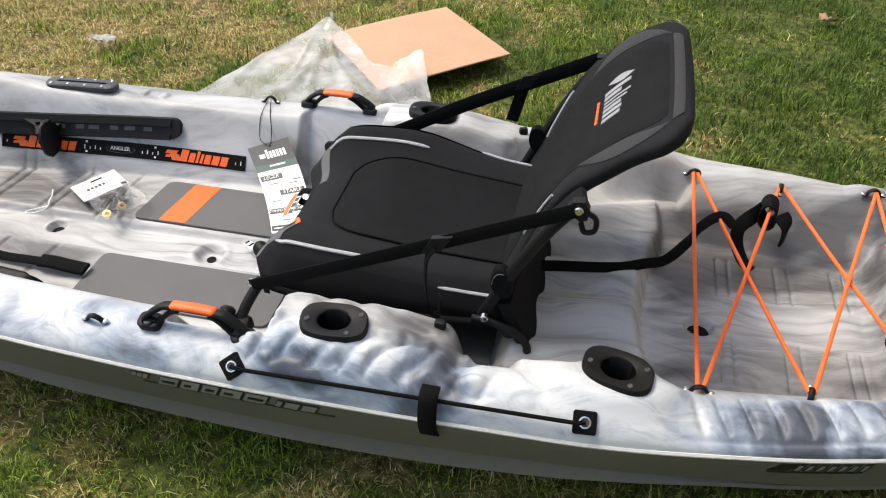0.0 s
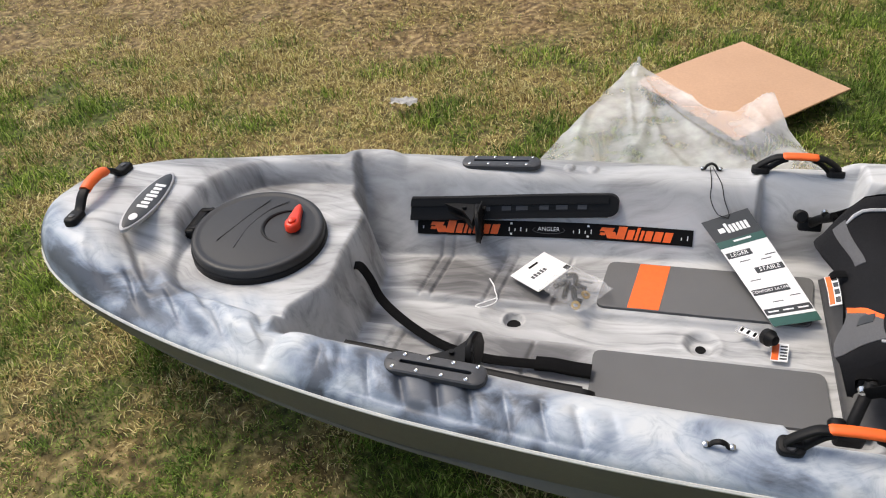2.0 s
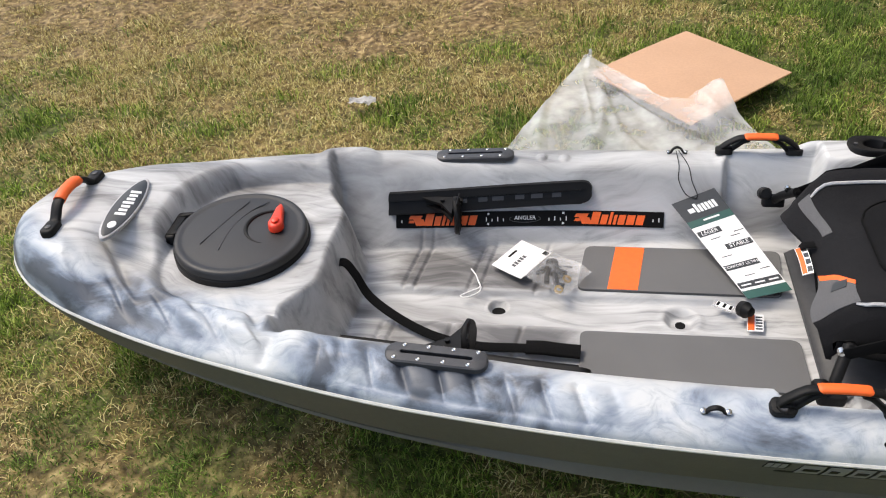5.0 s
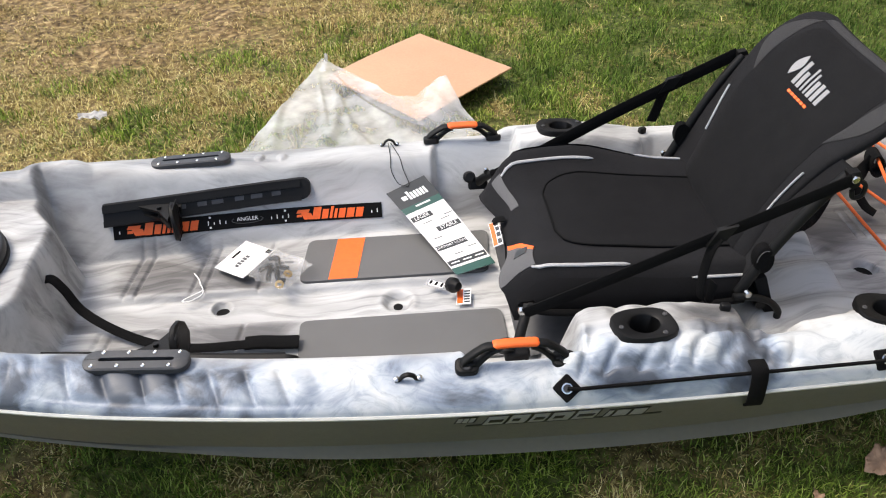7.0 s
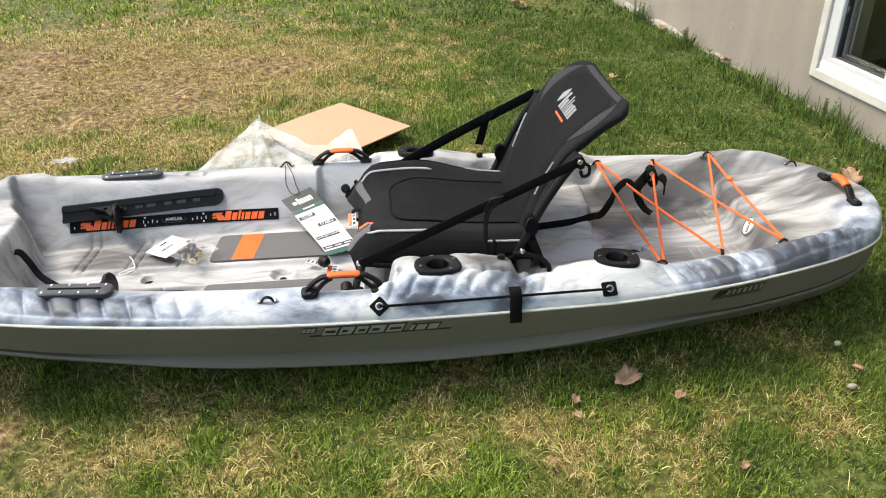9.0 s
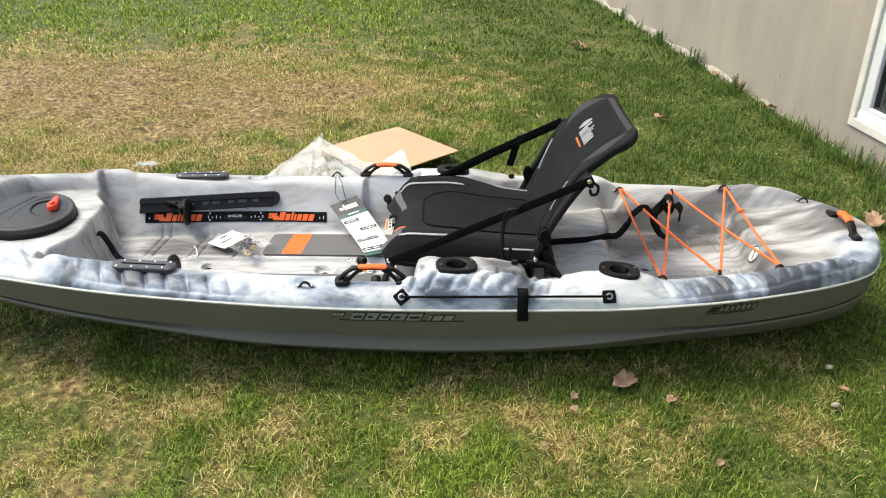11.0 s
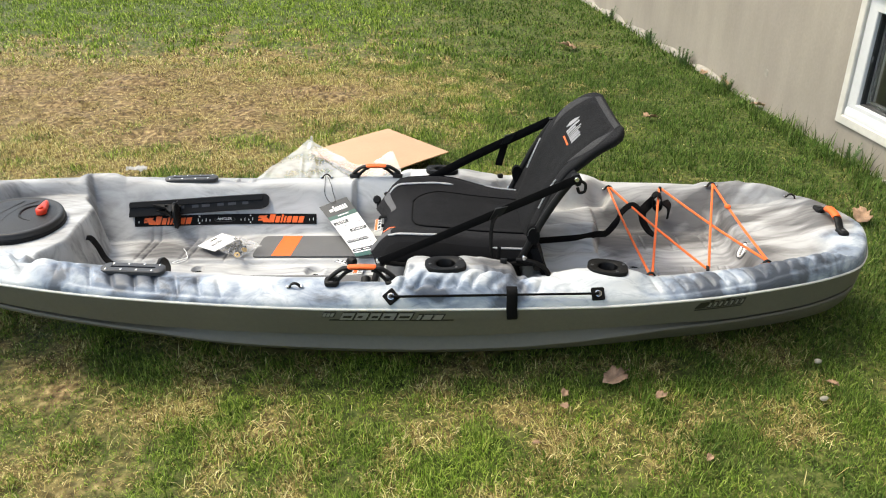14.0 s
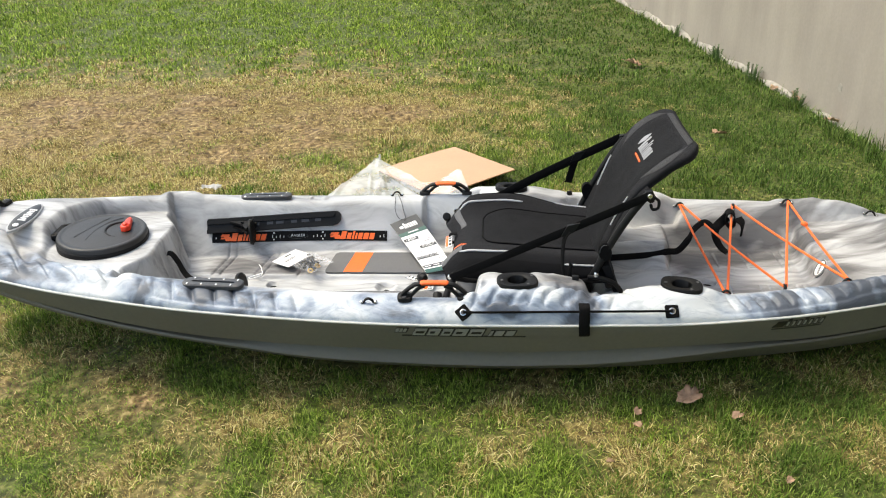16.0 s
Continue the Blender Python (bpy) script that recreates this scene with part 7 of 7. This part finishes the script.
# ---- litter on the lawn ----
def dead_leaf(m, size, seed, first=None):
    rnd = random.Random(seed)
    out = []
    for k in range(26):
        a = 2 * math.pi * k / 26
        r = size * (0.58 + 0.20 * abs(math.sin(1.5 * a + seed)) + 0.14 * abs(math.sin(3.5 * a + 2 * seed)) + 0.16 * rnd.random())
        out.append((r * math.cos(a) * 1.15, r * math.sin(a) * 0.85))
    verts = [Vector((0, 0, size * 0.12))] + [Vector((x * 0.55, y * 0.55, size * (0.16 + 0.10 * rnd.random()))) for x, y in out] + [Vector((x, y, size * (0.42 * rnd.random() + 0.55 * (abs(y) / size) ** 2))) for x, y in out]
    n = len(out)
    faces = [(0, 1 + k, 1 + (k + 1) % n) for k in range(n)] + [(1 + k, 1 + n + k, 1 + n + (k + 1) % n, 1 + (k + 1) % n) for k in range(n)]
    low = [v - Vector((0, 0, 0.0008)) for v in verts]
    q = len(verts)
    faces += [tuple(q + i for i in f[::-1]) for f in faces] + [(1 + n + k, q + 1 + n + k, q + 1 + n + (k + 1) % n, 1 + n + (k + 1) % n) for k in range(n)]
    ob = thing("dead_leaf", "curled brown dead leaf lying on the lawn", "leaf", "dead leaves")
    ob.matrix_basis = m
    part("blade", mesh_of("blade", verts + low, faces, M_leaf), ob)
    part("stalk", tube("stalk", [(0, 0, size * 0.14), (size * 0.6, 0.1 * size, size * 0.20), (size * 1.5, 0.3 * size, size * 0.15)], size * 0.03, M_leaf, 5, 4), ob)
    return ob


for k, (x, y, size, turn) in enumerate(((0.705, -0.417, 0.034, 20), (0.557, -0.481, 0.014, 80), (0.811, -0.495, 0.015, 10), (0.867, -0.734, 0.011, 45), (1.29, -0.446, 0.016, 150), (0.461, -0.678, 0.011, 200), (1.147, 3.383, 0.060, 140), (1.342, 1.84, 0.040, 200), (1.866, 0.62, 0.050, 60), (0.55, -0.536, 0.013, 310), (1.95, 2.5, 0.05, 77), (1.98, 2.05, 0.04, 177), (1.885, 2.72, 0.028, 30))):
    dead_leaf(Matrix.Translation((x, y, 0.022)) @ pose(0, 0, 0, 12, -9, turn), size, k)
for k, (x, y, size) in enumerate(((1.24, -0.507, 0.010), (1.294, -0.338, 0.010), (-1.828, -0.217, 0.011))):
    rnd = random.Random(50 + k)
    st = thing("pebble", "small pale pebble half sunk in the grass", "stone", "pebbles", (x, y, 0.02))
    loops = [[Vector((r * size * (0.75 + 0.55 * rnd.random()) * math.cos(2 * math.pi * j / 10), r * size * 0.6 * (1 + 0.5 * rnd.random()) * math.sin(2 * math.pi * j / 10), z * 1.0 * size + 0.15 * size * rnd.random())) for j in range(10)] for r, z in ((0.4, -0.6), (0.9, -0.3), (1.0, 0.1), (0.8, 0.5), (0.35, 0.72))]
    part("stone", loft("stone", loops, M_stone, angle=60), st)
scrap = thing("litter_scrap", "crumpled white scrap of plastic on the dry grass", "litter", at=(-1.065, 1.075, 0.035))
verts, faces = [], []
for i in range(9):
    for j in range(7):
        a, b = i / 8 - 0.5, j / 6 - 0.5
        verts.append((0.085 * a + 0.012 * float(value_noise(i * 0.9, j * 0.9, 61)), 0.045 * b * (1.2 - abs(a)), 0.03 * float(fractal(i * 0.8, j * 0.8, 2, 63))))
for i in range(8):
    for j in range(6):
        a = i * 7 + j
        faces.append((a, a + 7, a + 8, a + 1))
part("scrap", mesh_of("scrap", verts, faces, M_paper, smooth=False), scrap)


# ---- grass ----
def blades(name, n, region, height, width, seed, label, straw=0.0, flat=0.0, dense=None):
    """Tapered, bent blades over a stretch of the plan, leaving out the kayak's bed."""
    rng = np.random.default_rng(seed)
    x0, x1, y0, y1 = region
    px, py = rng.uniform(x0, x1, n), rng.uniform(y0, y1, n)
    clump = fractal(px * 9, py * 9, 2, seed + 3)
    keep = ~((np.abs(px) < 0.45) & (np.abs(py) < beam(px) - 0.16)) & (px < 2.315 - 0.147 * py) & (rng.random(n) < 0.25 + 1.25 * clump)
    keep &= rng.random(n) < 1 - 0.80 * bareness(px, py)
    if dense is not None:
        keep &= rng.random(n) < dense(px, py)
    px, py, clump = px[keep], py[keep], clump[keep]
    n = len(px)
    dry = dryness(px, py)
    is_dry = np.clip(np.where(rng.random(n) < np.clip(dry * 1.1 + straw - 0.10 - 0.30 * smooth01(0.45, 0.9, lush_and_shade(px, py)), 0, 1), 0.75 + 0.25 * rng.random(n), 0.18 * rng.random(n)), 0, 1)
    az = rng.uniform(0, 2 * math.pi, n) + 2.2 * (fractal(px * 4, py * 4, 2, seed + 7) - 0.5)
    worn = wear_and_shade(px, py)
    h = height * (0.40 + 0.95 * rng.random(n)) * (0.30 + 1.4 * clump ** 1.3) * np.where(is_dry > 0.5, 0.85 - 0.35 * worn, 1.0 - 0.3 * worn)
    lean = np.clip(np.where(is_dry > 0.5, 1.45, 1.10) * (0.30 + 1.05 * rng.random(n)) + flat + 0.3 * worn, 0, 1.55)
    w = width * (0.6 + 0.8 * rng.random(n))
    gz = ground_z(px, py) - 0.003
    dx, dy = np.cos(az), np.sin(az)
    sx, sy = -dy, dx
    a1, a2 = lean * 0.6, lean * 1.15
    l1, l2 = h * 0.55, h * 0.5
    mx, my, mz = px + dx * l1 * np.sin(a1), py + dy * l1 * np.sin(a1), gz + l1 * np.cos(a1)
    tx_, ty_, tz_ = mx + dx * l2 * np.sin(a2), my + dy * l2 * np.sin(a2), np.maximum(mz + l2 * np.cos(a2), gz + 0.004)
    V = np.empty((n, 5, 3), np.float32)
    V[:, 0] = np.stack([px - sx * w, py - sy * w, gz], -1)
    V[:, 1] = np.stack([px + sx * w, py + sy * w, gz], -1)
    V[:, 2] = np.stack([mx + sx * w * 0.8, my + sy * w * 0.8, mz], -1)
    V[:, 3] = np.stack([mx - sx * w * 0.8, my - sy * w * 0.8, mz], -1)
    V[:, 4] = np.stack([tx_, ty_, tz_], -1)
    me = bpy.data.meshes.new(name)
    me.vertices.add(5 * n)
    me.vertices.foreach_set("co", V.ravel())
    base = (np.arange(n) * 5)[:, None]
    loops_ = (base + np.array([0, 1, 2, 3, 3, 2, 4])[None]).ravel().astype(np.int32)
    me.loops.add(7 * n)
    me.loops.foreach_set("vertex_index", loops_)
    me.polygons.add(2 * n)
    me.polygons.foreach_set("loop_start", ((np.arange(n) * 7)[:, None] + np.array([0, 4])[None]).ravel().astype(np.int32))
    me.update(calc_edges=True)
    me.materials.append(M_blade)
    me.attributes.new("dry", "FLOAT", "POINT").data.foreach_set("value", np.repeat(is_dry, 5).astype(np.float32))
    lush_shade = np.clip(lush_and_shade(px, py) + 0.25 * (rng.random(n) - 0.5), 0, 1)
    me.attributes.new("lush_shade", "FLOAT", "POINT").data.foreach_set("value", np.repeat(lush_shade, 5).astype(np.float32))
    me.attributes.new("worn", "FLOAT", "POINT").data.foreach_set("value", np.repeat(np.clip(worn + 0.9 * (rng.random(n) < 0.30), 0, 1), 5).astype(np.float32))
    me.validate()
    return tagged(new(name, me), label, "grass", kind="stuff")


blades("grass_near", 340000, (-2.3, 2.1, -1.4, 0.1), 0.027, 0.0011, 101, "short green lawn grass mixed with dry straw")
blades("grass_middle", 340000, (-4.0, 2.3, 0.1, 3.0), 0.034, 0.0016, 102, "patchy lawn grass, half of it dead straw")
blades("grass_far", 150000, (-5.5, 2.3, 3.0, 8.0), 0.034, 0.0038, 103, "thicker green lawn grass further off")
blades("grass_thatch", 290000, (-3.6, 2.2, -1.4, 3.2), 0.038, 0.0011, 104, "flattened straw lying in the lawn", straw=0.75, flat=0.75, dense=lambda x, y: np.clip(1.7 * dryness(x, y) - 0.1, 0.06, 1))
blades("grass_around", 80000, (-9.0, 2.3, -7.0, 11.0), 0.060, 0.0062, 107, "lawn running on round the kayak", dense=lambda x, y: np.where((x > -2.2) & (y > -1.6) & (y < 8) | (x > -3.8) & (y > 0.2) & (y < 8), 0.0, 1.0))
blades("grass_straw", 80000, (-2.3, 2.1, -1.4, 2.6), 0.052, 0.0008, 106, "long dry straws lying across the lawn", straw=1.0, flat=0.55, dense=lambda x, y: np.clip(1.5 * dryness(x, y) - 0.15, 0.03, 1))
blades("grass_wall", 60000, (1.0, 2.35, -1.0, 6.5), 0.085, 0.0020, 105, "taller grass tufts along the foot of the wall", dense=lambda x, y: np.where(2.33 - 0.147 * y - x < 0.04 + 0.22 * fractal(x * 3, y * 5, 2, 5), np.where(y < 2.0, 1.0, 0.35), 0.0))
for k, s in enumerate((1.23, 2.43, 3.013, 3.08, 3.576, 3.64, 4.42)):
    rnd = random.Random(900 + k)
    weed = thing("weed", "feathery green weed growing against the wall", "weed", "weeds", tuple(wall_pt(s, 0.06, 0.0)))
    for j in range(9):
        a, r, hgt = rnd.uniform(0, 2 * math.pi), rnd.uniform(0.01, 0.04), rnd.uniform(0.04, 0.11)
        stem = [Vector((r * math.cos(a) * t * t + 0.02 * math.cos(a), r * math.sin(a) * t * t + 0.035 * math.sin(a), hgt * t)) for t in np.linspace(0, 1, 7)]
        verts, faces = list(stem), []
        for i in range(len(stem) - 1):
            for side in (-1, 1):
                az_ = a + side * rnd.uniform(0.9, 1.9)
                ln = 0.017 * (1.1 - 0.12 * i) * rnd.uniform(0.7, 1.2)
                verts.append(stem[i + 1] + Vector((math.cos(az_), math.sin(az_), 0.6)) * ln)
                faces.append((i, i + 1, len(verts) - 1) if side < 0 else (i + 1, i, len(verts) - 1))
        part("frond", mesh_of("frond", verts, faces, M_weed), weed)
